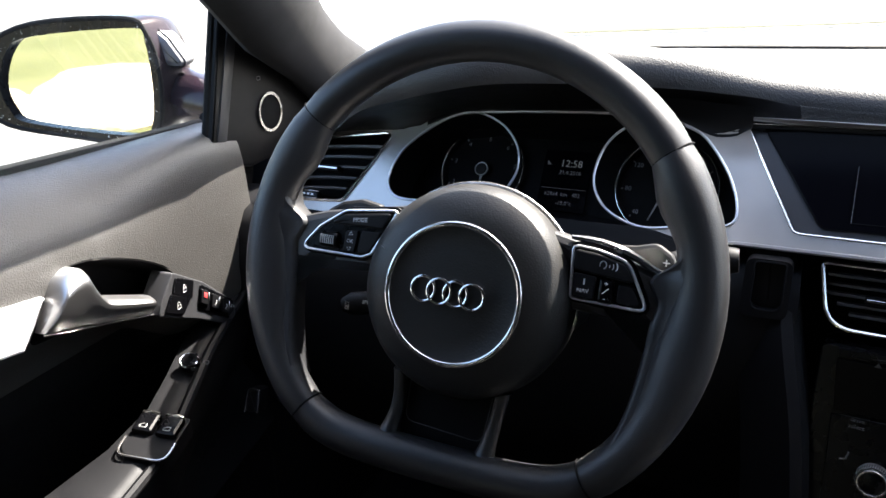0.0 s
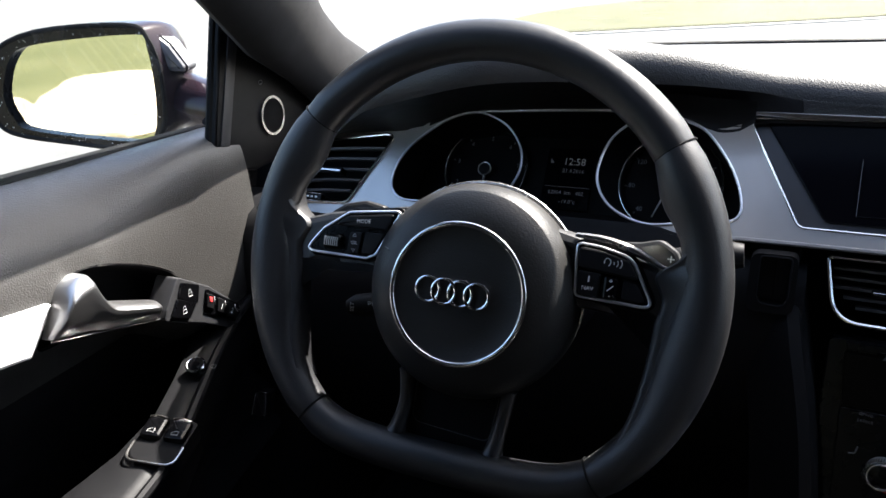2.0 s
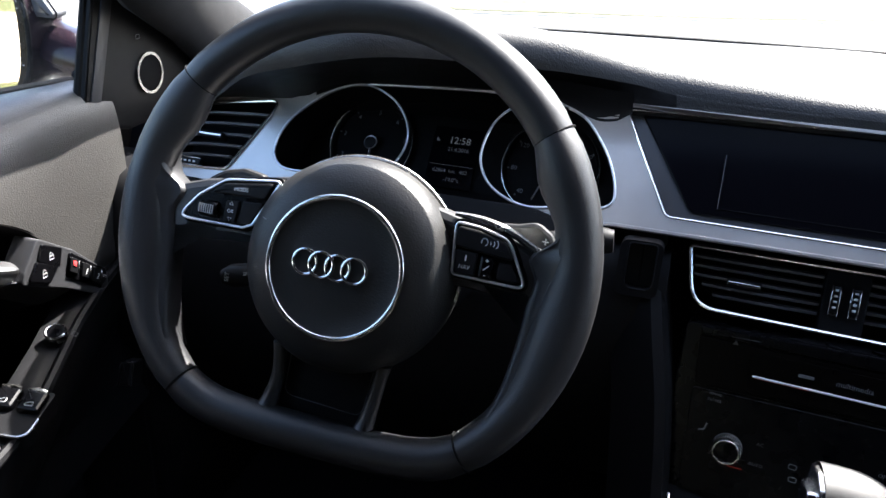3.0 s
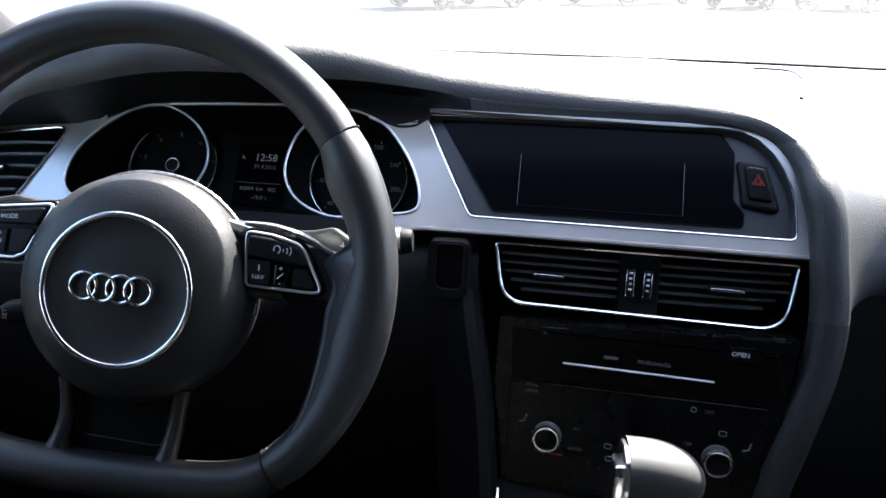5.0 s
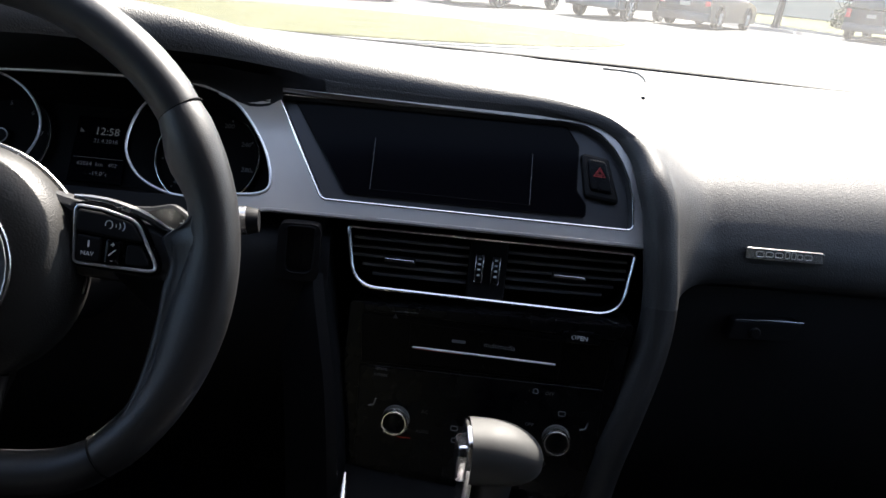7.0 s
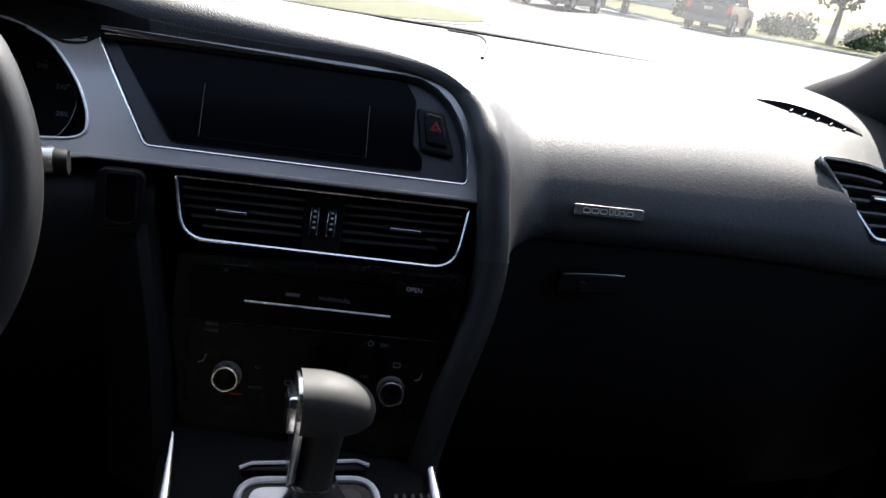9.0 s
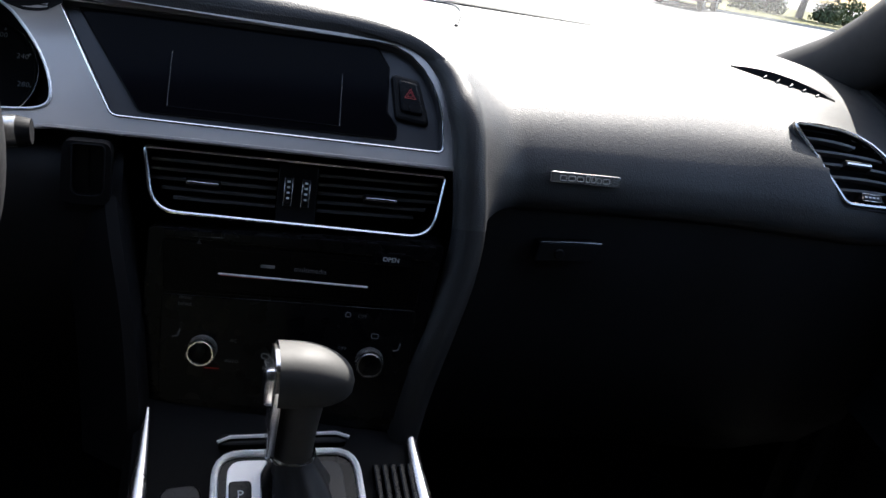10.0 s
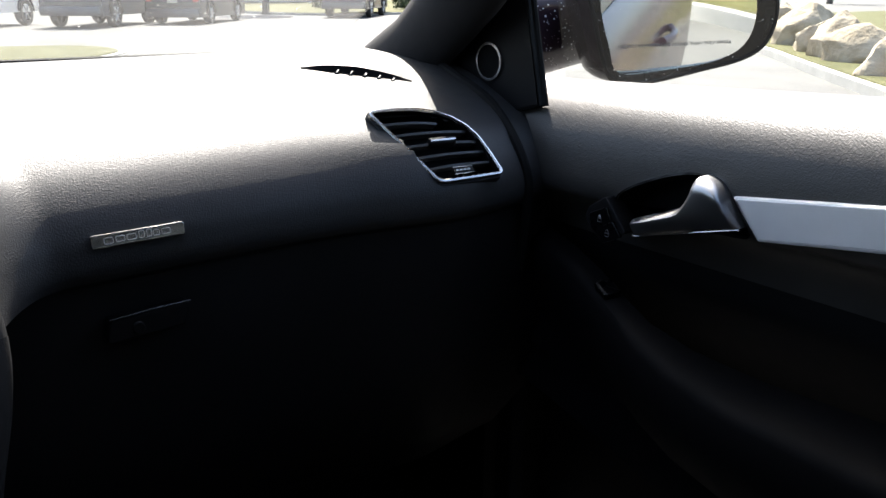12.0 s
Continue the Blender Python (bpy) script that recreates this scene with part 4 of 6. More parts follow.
def rim_piece(name, a0, a1, mat, thick=1.0):
    n = max(8, int(abs(a1 - a0) / 4))
    rows = []
    for i in range(n + 1):
        a = radians(a0 + (a1 - a0) * i / n)
        c, c2 = rim_point(a), rim_point(a + 0.01)
        t = (c2 - c).normalized()
        out = V3((t.y, -t.x, 0))
        e = min(i, n - i) * abs(a1 - a0) / n
        th = 0.0155 * thick - 0.0010 * max(0, 1 - e / 0.8)
        am = (math.degrees(a) + 180) % 360 - 180
        am = am if abs(am) < 90 else (180 - am if am > 0 else -180 - am)
        swell = 0.0065 * math.exp(-((am - 27) / 7.5) ** 2) + 0.0105 * math.exp(-((am + 10) / 17) ** 2)
        grip = 0.0022 * (math.exp(-((math.degrees(a) - 28) / 10) ** 2) + math.exp(-((math.degrees(a) - 152) / 10) ** 2))
        row = []
        for j in range(20):
            b = 2 * math.pi * j / 20
            row.append(W @ (c + out * (th * 0.97 * math.cos(b) - (grip * 0.5 + swell * math.cos(b) ** 2 if math.cos(b) < 0 else 0)) + V3((0, 0, (th + grip) * (1.02 if math.sin(b) > 0 else 0.86) * math.sin(b)))))
        rows.append(row + row[:1])
    bm = loft(rows)
    bmesh.ops.remove_doubles(bm, verts=bm.verts, dist=1e-6)
    return part(name, bm, mat, wheel)


SEAMS = (37.2, 142.8, 228.5, 311.5)
rim_piece("rim_top", SEAMS[0], SEAMS[1], M_LEATHER)
rim_piece("rim_left", SEAMS[1], SEAMS[2], M_PERF, 1.0)
rim_piece("rim_bottom", SEAMS[2], SEAMS[3], M_LEATHER)
rim_piece("rim_right", SEAMS[3] - 360, SEAMS[0], M_PERF, 1.0)
bm = bmesh.new()
for a0, a1 in ((150, 226), (-46, 30)):
    for k in range(34):
        a = radians(a0 + (a1 - a0) * k / 33)
        c = rim_point(a, 0.1695 - 0.0152)
        tube([W @ (c + V3((0.0012 * math.cos(a), 0.0012 * math.sin(a), 0.0045))), W @ (c + V3((-0.0004 * math.cos(a), -0.0004 * math.sin(a), 0.0020)))], 0.0006, seg=4, bm=bm)
tagged(part("stitching", bm, M_STITCH, wheel), kind="stuff")
# core behind the seams
for a in SEAMS:
    c, c2 = rim_point(radians(a)), rim_point(radians(a) + 0.01)
    t = (c2 - c).normalized()
    o = V3((t.y, -t.x, 0))
    part("seam", tube([W @ (c + o * 0.0150 * math.cos(b) + V3((0, 0, (0.0153 if math.sin(b) > 0 else 0.0128) * math.sin(b)))) for b in np.linspace(0, 2 * math.pi, 25)[:-1]], 0.0007, True, 5), M_DARK, wheel)
part("rim_core", tube([W @ rim_point(radians(a)) for a in range(0, 360, 5)], 0.0124, True, 12), M_DARK, wheel)

HUB = W @ Matrix.Translation((0.0055, -0.0125, 0))
part("hub_cover", spin([(0.070, -0.045), (0.0780, -0.03), (0.0792, -0.012), (0.0790, -0.003), (0.0768, 0.0075), (0.0722, 0.0160), (0.0655, 0.0222), (0.0590, 0.0258), (0.0540, 0.0278), (0.0515, 0.0285)], HUB, 64), M_AIRBAG, wheel, "round grained airbag cover")
part("hub_face", spin([(0.0520, 0.0283), (0.047, 0.0290), (0.046, 0.0283), (0.030, 0.0292), (0.0, 0.0297)], HUB, 64), M_AIRBAG, wheel)
part("hub_ring", tube([HUB @ V3((0.0492 * math.cos(a), 0.0492 * math.sin(a), 0.0292)) for a in np.linspace(0, 2 * math.pi, 73)[:-1]], 0.0021, True, 10), M_CHROME, wheel, "polished ring round the hub")
for k in range(4):
    cx = -0.0185 + 0.0122 * k - 0.0023
    part("emblem_ring", tube([HUB @ V3((cx + 0.0088 * math.cos(a), 0.0008 + 0.0088 * math.sin(a), 0.0309 + 0.0003 * (k % 2))) for a in np.linspace(0, 2 * math.pi, 33)[:-1]], 0.00125, True, 8), M_CHROME, wheel)
part("horn_mark", tube([HUB @ V3(p) for p in ((-0.066, 0.022, 0.0166), (-0.0625, 0.0245, 0.0202), (-0.058, 0.0235, 0.0240))], 0.0006, seg=5), M_DIMINK, wheel)
# silver wedge seen between hub and spokes
part("hub_collar", tube([HUB @ V3((0.0798 * math.cos(a), 0.0798 * math.sin(a), -0.013)) for a in np.linspace(radians(-8), radians(188), 50)], 0.0020, seg=8), M_SATIN, wheel, "thin bright collar above the hub")


def spoke(s, name):
    arm = [(s * x / 1000, y / 1000) for x, y in ((50, 44), (80, 38), (118, 31), (137, 25), (146, 24), (153, 31), (158, 46), (165, 46), (165, -52), (156, -50), (147, -30), (140, -14), (82, -11), (50, -11))]
    if s < 0:
        arm = arm[::-1]
    a = part(name, slab(rounded(arm, [0.002, 0.02, 0.02, 0.006, 0.006, 0.006, 0.004, 0.002, 0.002, 0.004, 0.02, 0.01, 0.01, 0.002] if s > 0 else [0.002, 0.01, 0.01, 0.02, 0.004, 0.002, 0.002, 0.004, 0.006, 0.006, 0.006, 0.02, 0.02, 0.002]), W, -0.022, 0.001, 0.006), M_PERF, wheel)
    # leather web that runs smoothly from the rim into the spoke
    rows = []
    for ang, r_in in ((29, 0.1610), (24, 0.1595), (19, 0.1580), (15, 0.1555), (12.7, 0.1520), (11.4, 0.1475), (10.4, 0.1425), (9.4, 0.1375), (7.5, 0.1340), (4.5, 0.1362), (1.5, 0.1392), (-2, 0.1385), (-6, 0.1372), (-11, 0.1385), (-17, 0.1410), (-23, 0.1445), (-29, 0.1490), (-35, 0.1535), (-40, 0.1570)):
        ra = radians(ang if s > 0 else 180 - ang)
        low = 0.0045 + 0.0065 * min(1.0, max(0.0, (r_in - 0.140) / 0.016))
        prof = [(r_in + 0.0010, -0.0140), (r_in, -0.0060), (r_in + 0.0002, low - 0.0050), (r_in + 0.0012, low - 0.0018), (r_in + 0.0030, low)]
        for k in range(1, 9):
            u = k / 8
            prof.append((r_in + 0.0030 + (0.1625 - r_in - 0.0030) * u, low + (0.0140 - low) * u ** 1.7))
        prof.append((0.1660, 0.0148))
        rows.append([W @ (rim_point(ra, r) + V3((0, 0, h))) for r, h in prof])
    fine = [smooth_line([r[i] for r in rows], 3) for i in range(len(rows[0]))]
    part("leather_web", loft([list(q) for q in zip(*fine)]), M_PERF, a)
    return a


sl = spoke(-1, "left_spoke")
sr = spoke(1, "right_spoke")


def pod(arm, pts, radii, m):
    lp = rounded(pts, radii)
    part("pod_surround", slab(inset(lp, -0.0022), m, -0.015, 0.0035, 0.0012), M_PIANO, arm)
    part("button_pod", slab(lp, m, 0.002, 0.006, 0.002), M_PIANO, arm)
    part("pod_frame", tube(onplane(inset(lp, 0.001), m, 0.0062), 0.0011, True, 8), M_TRIM, arm, "chrome frame round the buttons")


pod(sl, mm((-136, -2), (-119, 19), (-98, 34), (-52, 40), (-71, 3), (-79, -1)), [0.0075, 0.014, 0.014, 0.004, 0.004, 0.004], W)
pod(sr, mm((79, 35), (97, 34), (119, 29), (137.5, -4), (82, -3)), [0.005, 0.02, 0.016, 0.006, 0.005], W)
# added satin bar paints the sun's highlight along the dark spoke's top
part("spoke_highlight", tube(smooth_line([W @ V3((x / 1000, y / 1000, 0.0005)) for x, y in ((77, 39), (98, 38), (120, 32.5), (136, 25), (146, 22))], 4), [0.0016 + 0.0016 * math.sin(math.pi * min(1, k / 14)) for k in range(17)], seg=8), M_SATIN, sr, "satin bar standing in for the sunlit upper edge of the spoke")
bmode = part("mode_button", slab(rounded(mm((-110, 21.5), (-97, 30.5), (-57, 36.5), (-64, 23)), 0.003), W, 0.004, 0.0088, 0.0015), M_HARD, sl)
writing("MODE", W @ pose(0, 0, 0, 0, 0, 6), -0.080, 0.0360, 0.0043, 0.0090, M_INK, bmode)
bm = spin([(0.0, -0.0075), (0.0060, -0.0075), (0.0066, -0.0065), (0.0066, 0.0065), (0.0060, 0.0075), (0.0, 0.0075)], W @ Matrix.Translation((-0.1085, 0.0090, 0.0045)) @ pose(0, 0, 0, 0, 90, 5), 20)
roll = part("roller", bm, M_PIANO, sl)
for k in range(7):
    x = -0.1145 + 0.0018 * k
    part("tooth", slab([(x, 0.0058), (x + 0.0008, 0.0058), (x + 0.0008, 0.0126), (x, 0.0126)], W, 0.0095, 0.0116, 0.0003), M_GREYTRIM, roll)
okb = part("ok_button", slab(rounded(mm((-96, 1.5), (-85.5, 2.5), (-84, 19), (-95, 18)), 0.0015), W, 0.004, 0.0078, 0.001), M_HARD, sl)
writing("OK", W, -0.0902, 0.0103, 0.0038, 0.0081, M_INK, okb)
for y, d in ((0.0152, 1), (0.0055, -1)):
    part("arrow", tube(onplane([(-0.0917, y), (-0.0887, y), (-0.0902, y + d * 0.0024)], W, 0.0080), 0.0003, True, 4), M_INK, okb)
part("pad_button", slab(rounded(mm((-83, 2.5), (-73, 3.5), (-65, 20.5), (-81.5, 19.5)), 0.002), W, 0.004, 0.0080, 0.001), M_HARD, sl)
vb = part("voice_button", slab(rounded(mm((82, 17.5), (126, 14), (117, 26.5), (97, 31), (82, 32)), 0.003), W, 0.004, 0.0088, 0.0015), M_HARD, sr)
for k in range(3):
    part("sound_mark", tube([W @ V3((0.106 + 0.0016 * k + 0.001 * math.cos(a) * (k + 1), 0.0235 + 0.0012 * (k + 1) * math.sin(a), 0.0090)) for a in np.linspace(-0.9, 0.9, 6)], 0.0003, seg=4), M_INK, vb)
part("head_mark", tube([W @ V3((0.1025 + 0.0022 * math.cos(a), 0.0238 + 0.0026 * math.sin(a), 0.0090)) for a in np.linspace(-1.2, 3.6, 12)], 0.0003, seg=4), M_INK, vb)
nb = part("nav_button", slab(rounded(mm((84, -1), (99, -1), (99, 15), (83, 16)), 0.002), W, 0.004, 0.0080, 0.001), M_HARD, sr)
writing("NAV", W, 0.0912, 0.0042, 0.0040, 0.0083, M_INK, nb)
part("info_mark", slab(mm((90.8, 8.5), (91.8, 8.5), (91.8, 12.5), (90.8, 12.5)), W, 0.0079, 0.0083, 0.0001), M_INK, nb)
mb = part("volume_roller", slab(rounded(mm((101.5, -1), (111.5, -1.2), (111.5, 14), (101.5, 14.8)), 0.002), W, 0.004, 0.0090, 0.002), M_PIANO, sr)
writing("+", W, 0.1065, 0.0112, 0.0052, 0.0093, M_INK, mb)
writing("-", W, 0.1065, 0.0016, 0.0052, 0.0093, M_INK, mb)
part("mute_mark", tube(onplane([(0.1045, 0.0045), (0.1085, 0.0085)], W, 0.0092), 0.0003, seg=4), M_INK, mb)
part("blank_button", slab(rounded(mm((114, -0.5), (131, -0.5), (123, 12.5), (114, 13)), 0.003), W, 0.003, 0.0068, 0.001), M_HARD, sr)
# bottom spokes
low = part("bottom_spoke", slab(rounded(mm((-38, -78), (48, -76), (40, -98), (37, -135), (-42, -135), (-39, -98)), 0.008), W, -0.025, -0.008, 0.003), M_DARK, wheel)
for x0, x1, x2 in ((-0.037, -0.036, -0.042), (0.045, 0.041, 0.036)):
    pts = [W @ V3((x0, -0.078, 0.0)), W @ V3((x1, -0.105, -0.003)), W @ V3((x2, -0.136, -0.002))]
    part("strut", tube(smooth_line(pts, 4), [0.0055, 0.0052, 0.005, 0.005, 0.0052, 0.0055, 0.0065, 0.0085, 0.013], seg=10), M_LEATHER, low)
part("insert_line", tube(onplane(rounded(mm((-30, -84), (-31, -118), (32, -121), (36, -84)), [0.002, 0.008, 0.008, 0.002])[2:-2], W, -0.0075), 0.0004, seg=5), M_SLAT, low)
# column, stalks and paddles
col = thing("steering_column", "black column shroud with control stalks and shift paddles", "steering column")
part("shroud", tube([W0 @ V3((0, -0.01, -0.03)), W0 @ V3((0, -0.012, -0.10)), W0 @ V3((0, -0.015, -0.26))], [0.062, 0.066, 0.075], seg=24, flat=0.8), M_DARK, col)
part("cruise_stalk", tube([W0 @ V3(p) for p in ((-0.05, -0.03, -0.055), (-0.088, -0.036, -0.05), (-0.112, -0.040, -0.046), (-0.119, -0.042, -0.045))], [0.008, 0.010, 0.0095, 0.006], seg=12), M_HARD, col)
writing("SPEED", W0, -0.092, -0.036, 0.0042, -0.0375, M_INK, col)
writing("SET", W0 @ Matrix.Translation((-0.110, -0.040, 0)) @ pose(0, 0, 0, 0, 0, 90), 0, 0, 0.005, -0.0345, M_INK, col)
part("wiper_stalk", tube([W0 @ V3(p) for p in ((0.05, 0.005, -0.06), (0.12, 0.018, -0.062), (0.168, 0.027, -0.060))], [0.008, 0.0085, 0.009], seg=12), M_HARD, col)
part("stalk_tip", tube([W0 @ V3(p) for p in ((0.166, 0.027, -0.060), (0.1675, 0.027, -0.060), (0.180, 0.0285, -0.059), (0.187, 0.0290, -0.059))], [0.008, 0.0100, 0.0100, 0.0085], seg=14), M_HARD, col)
part("tip_cap", tube([W0 @ V3(p) for p in ((0.1695, 0.0275, -0.0595), (0.1790, 0.0285, -0.059))], [0.0106, 0.0106], seg=14), M_SATIN, col, "silver band near the stalk end")
pr = part("paddle_right", slab(rounded(mm((90, 36), (117, 39), (131, 43), (143, 36), (148, 25), (138, 15), (100, 15)), [0.003, 0.01, 0.01, 0.01, 0.006, 0.006, 0.003]), W, -0.038, -0.030, 0.003), M_PADDLE, col, "grey shift paddle")
writing("+", W, 0.139, 0.0295, 0.010, -0.0295, M_INK, pr)
part("paddle_left", slab(rounded(mm((-85, 40), (-105, 43), (-122, 39), (-140, 28), (-100, 20)), [0.003, 0.01, 0.012, 0.006, 0.003]), W, -0.038, -0.030, 0.003), M_PADDLE, col, "grey shift paddle")

# ---- doors ----
def door(s, x0, dz, name, label, memory):
    """A door with its inner panel; s is the side, x0 moves it outwards, dz up."""
    d = thing(name, label, "car door", kind="")
    if s < 0:
        dm = Matrix(((0, 0, 1), (1, 0, 0), (0, 1, 0))).to_4x4()
    else:
        dm = Matrix(((0, 0, -1), (-1, 0, 0), (0, 1, 0))).to_4x4()

    def at(X):
        m = dm.copy()
        m.translation = (s * (X + x0), 0, dz)
        return m

    def yz(*pts):
        return [(y * (1 if s < 0 else -1), z) for y, z in pts]

    zb = 1.0
    prof = [(0.790, zb - 0.02), (0.782, zb + 0.000), (0.766, zb + 0.004), (0.745, zb - 0.004), (0.727, zb - 0.017), (0.713, zb - 0.034), (0.704, zb - 0.055), (0.700, zb - 0.078), (0.700, zb - 0.100), (0.708, zb - 0.114)]
    prof += [(0.730, zb - 0.122), (0.752, zb - 0.140), (0.762, zb - 0.17), (0.764, 0.80), (0.785, 0.76), (0.825, 0.68), (0.832, 0.52), (0.83, 0.34)]
    full = [(0.790, zb - 0.02), (0.782, zb + 0.002), (0.766, zb + 0.006), (0.742, zb + 0.010), (0.722, zb + 0.008), (0.708, zb - 0.006), (0.702, zb - 0.036)] + prof[7:]
    deep = prof[:8] + [(0.700, zb - 0.118), (0.7005, zb - 0.146), (0.703, zb - 0.168), (0.712, zb - 0.182), (0.735, zb - 0.194), (0.764, 0.795)] + prof[14:]
    rows = []
    for y in list(np.linspace(0.236 if memory else 0.30, -0.10, 90)) + list(np.linspace(-0.12, -0.95, 24)):
        rise = 0.045 * max(0, -y + 0.22) if y > -0.5 else 0.0324
        swell = 0.006 * math.sin((y + 0.3) * 3)
        k = max(0.0, (y - 0.15) / 0.15)
        wide = min(1.0, max(0.0, (y - 0.01) / 0.18))
        wide = wide * wide * (3 - 2 * wide) if memory else 0.0
        mixed = [(a[0] + (b[0] - a[0]) * wide, a[1] + (b[1] - a[1]) * wide) for a, b in zip(prof, full)]
        drop = min(1.0, max(0.0, (y - 0.075) / 0.05)) if memory else 0.0  # ahead of the grip the pad reaches down to the switches
        drop = drop * drop * (3 - 2 * drop)
        mixed = mixed[:8] + [(a[0] + (b[0] - a[0]) * drop, a[1] + (b[1] - a[1]) * drop) for a, b in zip(mixed[8:], deep[8:])]
        rows.append([V3((s * (X + x0 + swell * 0.3 + 0.01 * k * k), y, z + dz + rise * max(0, min(1, (z - 0.84) / 0.1)))) for X, z in mixed])
    fine = []
    for r in rows:
        fine.append([V3(p) for p in smooth_line(r, 3)])
    cut = 36
    part("lower_panel", loft([r[cut:] for r in fine]), M_HARD, d, "black lower door panel")
    bm = loft([r[:cut + 1] for r in fine])
    carrier = yz((0.094, 0.874), (0.086, 0.906), (0.045, 0.930), (0.0, 0.944), (-0.036, 0.938), (-0.066, 0.893), (-0.020, 0.884), (0.040, 0.868)) if not memory else yz((0.150, 0.832), (0.128, 0.868), (0.088, 0.906), (0.045, 0.930), (0.0, 0.944), (-0.036, 0.938), (-0.066, 0.893), (-0.020, 0.884), (0.040, 0.868), (0.090, 0.850))
    bowl = inset([V3(q) for q in smooth_loop([V3(q) for q in carrier], 4)], 0.004)
    gone = []
    for f in bm.faces:
        if any(abs(c.co.x) < 0.75 + x0 and inside(bowl, c.co.y * (1 if s < 0 else -1), c.co.z - dz) for c in f.verts):
            gone.append(f)
    bmesh.ops.delete(bm, geom=gone, context="FACES")
    fine_bowl = [bowl[i - 1].lerp(bowl[i], t / 4) for i in range(len(bowl)) for t in range(4)]
    for v in bm.verts:
        if any(len(e.link_faces) == 1 for e in v.link_edges):
            q = V3((v.co.y * (1 if s < 0 else -1), v.co.z - dz))
            near = min(fine_bowl, key=lambda w: (w - q).length)
            if (near - q).length < 0.012:
                v.co.y, v.co.z = near.x * (1 if s < 0 else -1), near.y + dz
    part("upper_pad", bm, M_DOORPAD, d, "grained leather door panel")
    part("front_edge", box((s * (0.790 + x0), 0.2435 if memory else 0.315, 0.64 + dz), (0.13, 0.012, 0.66), 0.002), M_DARK, d)
    # waist seal and window frame edge
    part("waist_seal", tube([V3((s * (0.772 + x0), y, zb + dz + (0.003 if s < 0 else -0.008) + 0.045 * (0.22 - y))) for y in np.linspace(0.25, -0.5, 14)], 0.0075, seg=8), M_RUBBER, d)
    # inlay strip
    strip = yz((-0.0450, 0.929), (-0.174, 0.9475), (-0.40, 0.975), (-0.62, 0.990), (-0.62, 0.957), (-0.40, 0.941), (-0.1805, 0.9106), (-0.0750, 0.894))
    part("inlay_strip", slab(rounded(strip, [0.002, 0.05, 0.05, 0.002, 0.002, 0.05, 0.05, 0.002]), at(0.700), -0.035, 0.0045, 0.0025), M_ALU, d, "brushed aluminium inlay strip")
    # carrier, grab pocket and pull handle
    def pad_depth(z):
        return 0.700 - interp(z, [q[1] for q in prof[9:4:-1]], [q[0] for q in prof[9:4:-1]])

    first = [at(0.700) @ V3((q.x, q.y, pad_depth(q.y) + 0.0006)) for q in inset(bowl, -0.0015)]
    rings = [first] + [onplane(inset(bowl, i), at(0.700), h) for i, h in ((0.0008, -0.006), (0.002, -0.014), (0.003, -0.026), (0.007, -0.036), (0.010, -0.038))]
    bm = loft([r + r[:1] for r in rings])
    bm.faces.new([bm.verts.new(q) for q in rings[-1]])
    part("grab_pocket", bm, M_DARK, d, "deep black grab pocket")
    hm = at(0.690)
    low = smooth_line([(*q, 0) for q in yz((-0.0595, 0.903), (-0.052, 0.901), (-0.042, 0.8985), (-0.030, 0.8955), (-0.020, 0.893), (-0.010, 0.8885), (0.0, 0.8850), (0.028, 0.8762), (0.055, 0.8690))], 4)
    upp = smooth_line([(*q, 0) for q in yz((-0.0410, 0.930), (-0.0335, 0.938), (-0.0215, 0.9425), (-0.0125, 0.941), (-0.0085, 0.928), (-0.003, 0.9155), (0.0045, 0.9082), (0.030, 0.897), (0.0585, 0.885))], 4)
    curve = [V3((a, b, 0)) for a, b in ((0.0, -0.012), (0.0, 0.000), (0.03, 0.0025), (0.15, 0.0052), (0.30, 0.0077), (0.45, 0.0097), (0.58, 0.0110), (0.68, 0.0117), (0.76, 0.0117), (0.84, 0.0104), (0.92, 0.0068), (0.97, 0.0030), (1.0, -0.001), (1.0, -0.014))]
    rows = []
    for i, (q0, q1) in enumerate(zip(low, upp)):
        e = min(1.0, i / 2.5, (len(low) - 1 - i) / 2.0)
        rows.append([hm @ V3((*q0.lerp(q1, min(1.0, max(0.0, c.x))).xy, (c.y + 0.012) * (0.55 + 0.45 * math.sqrt(e)) - 0.012)) for c in curve])
    bm = loft(rows, None, True)
    h = part("pull_handle", bm, M_HANDLE, d, "satin chrome pull handle", keep=32)
    part("lower_edge", tube(onplane(yz((-0.060, 0.9025), (-0.0050, 0.8862), (0.0540, 0.8685)), hm, 0.0005), 0.0009, seg=6), M_SATIN, h)
    # switch pod
    if memory:
        pod_lp = yz((0.0854, 0.8985), (0.0640, 0.8730), (0.0592, 0.8628), (0.1100, 0.8370), (0.1497, 0.8130), (0.1660, 0.8148), (0.1670, 0.8320), (0.1262, 0.8715))
    else:
        pod_lp = yz((0.0913, 0.9019), (0.1138, 0.8867), (0.1175, 0.8734), (0.0987, 0.8554), (0.0610, 0.8685))
    pm = at(0.694)
    p = part("switch_pod", slab(rounded(pod_lp, 0.004), pm, -0.02, 0.005, 0.0015), M_POD if memory else M_HARD, d, "grey lacquered switch pod" if memory else "black switch pod")
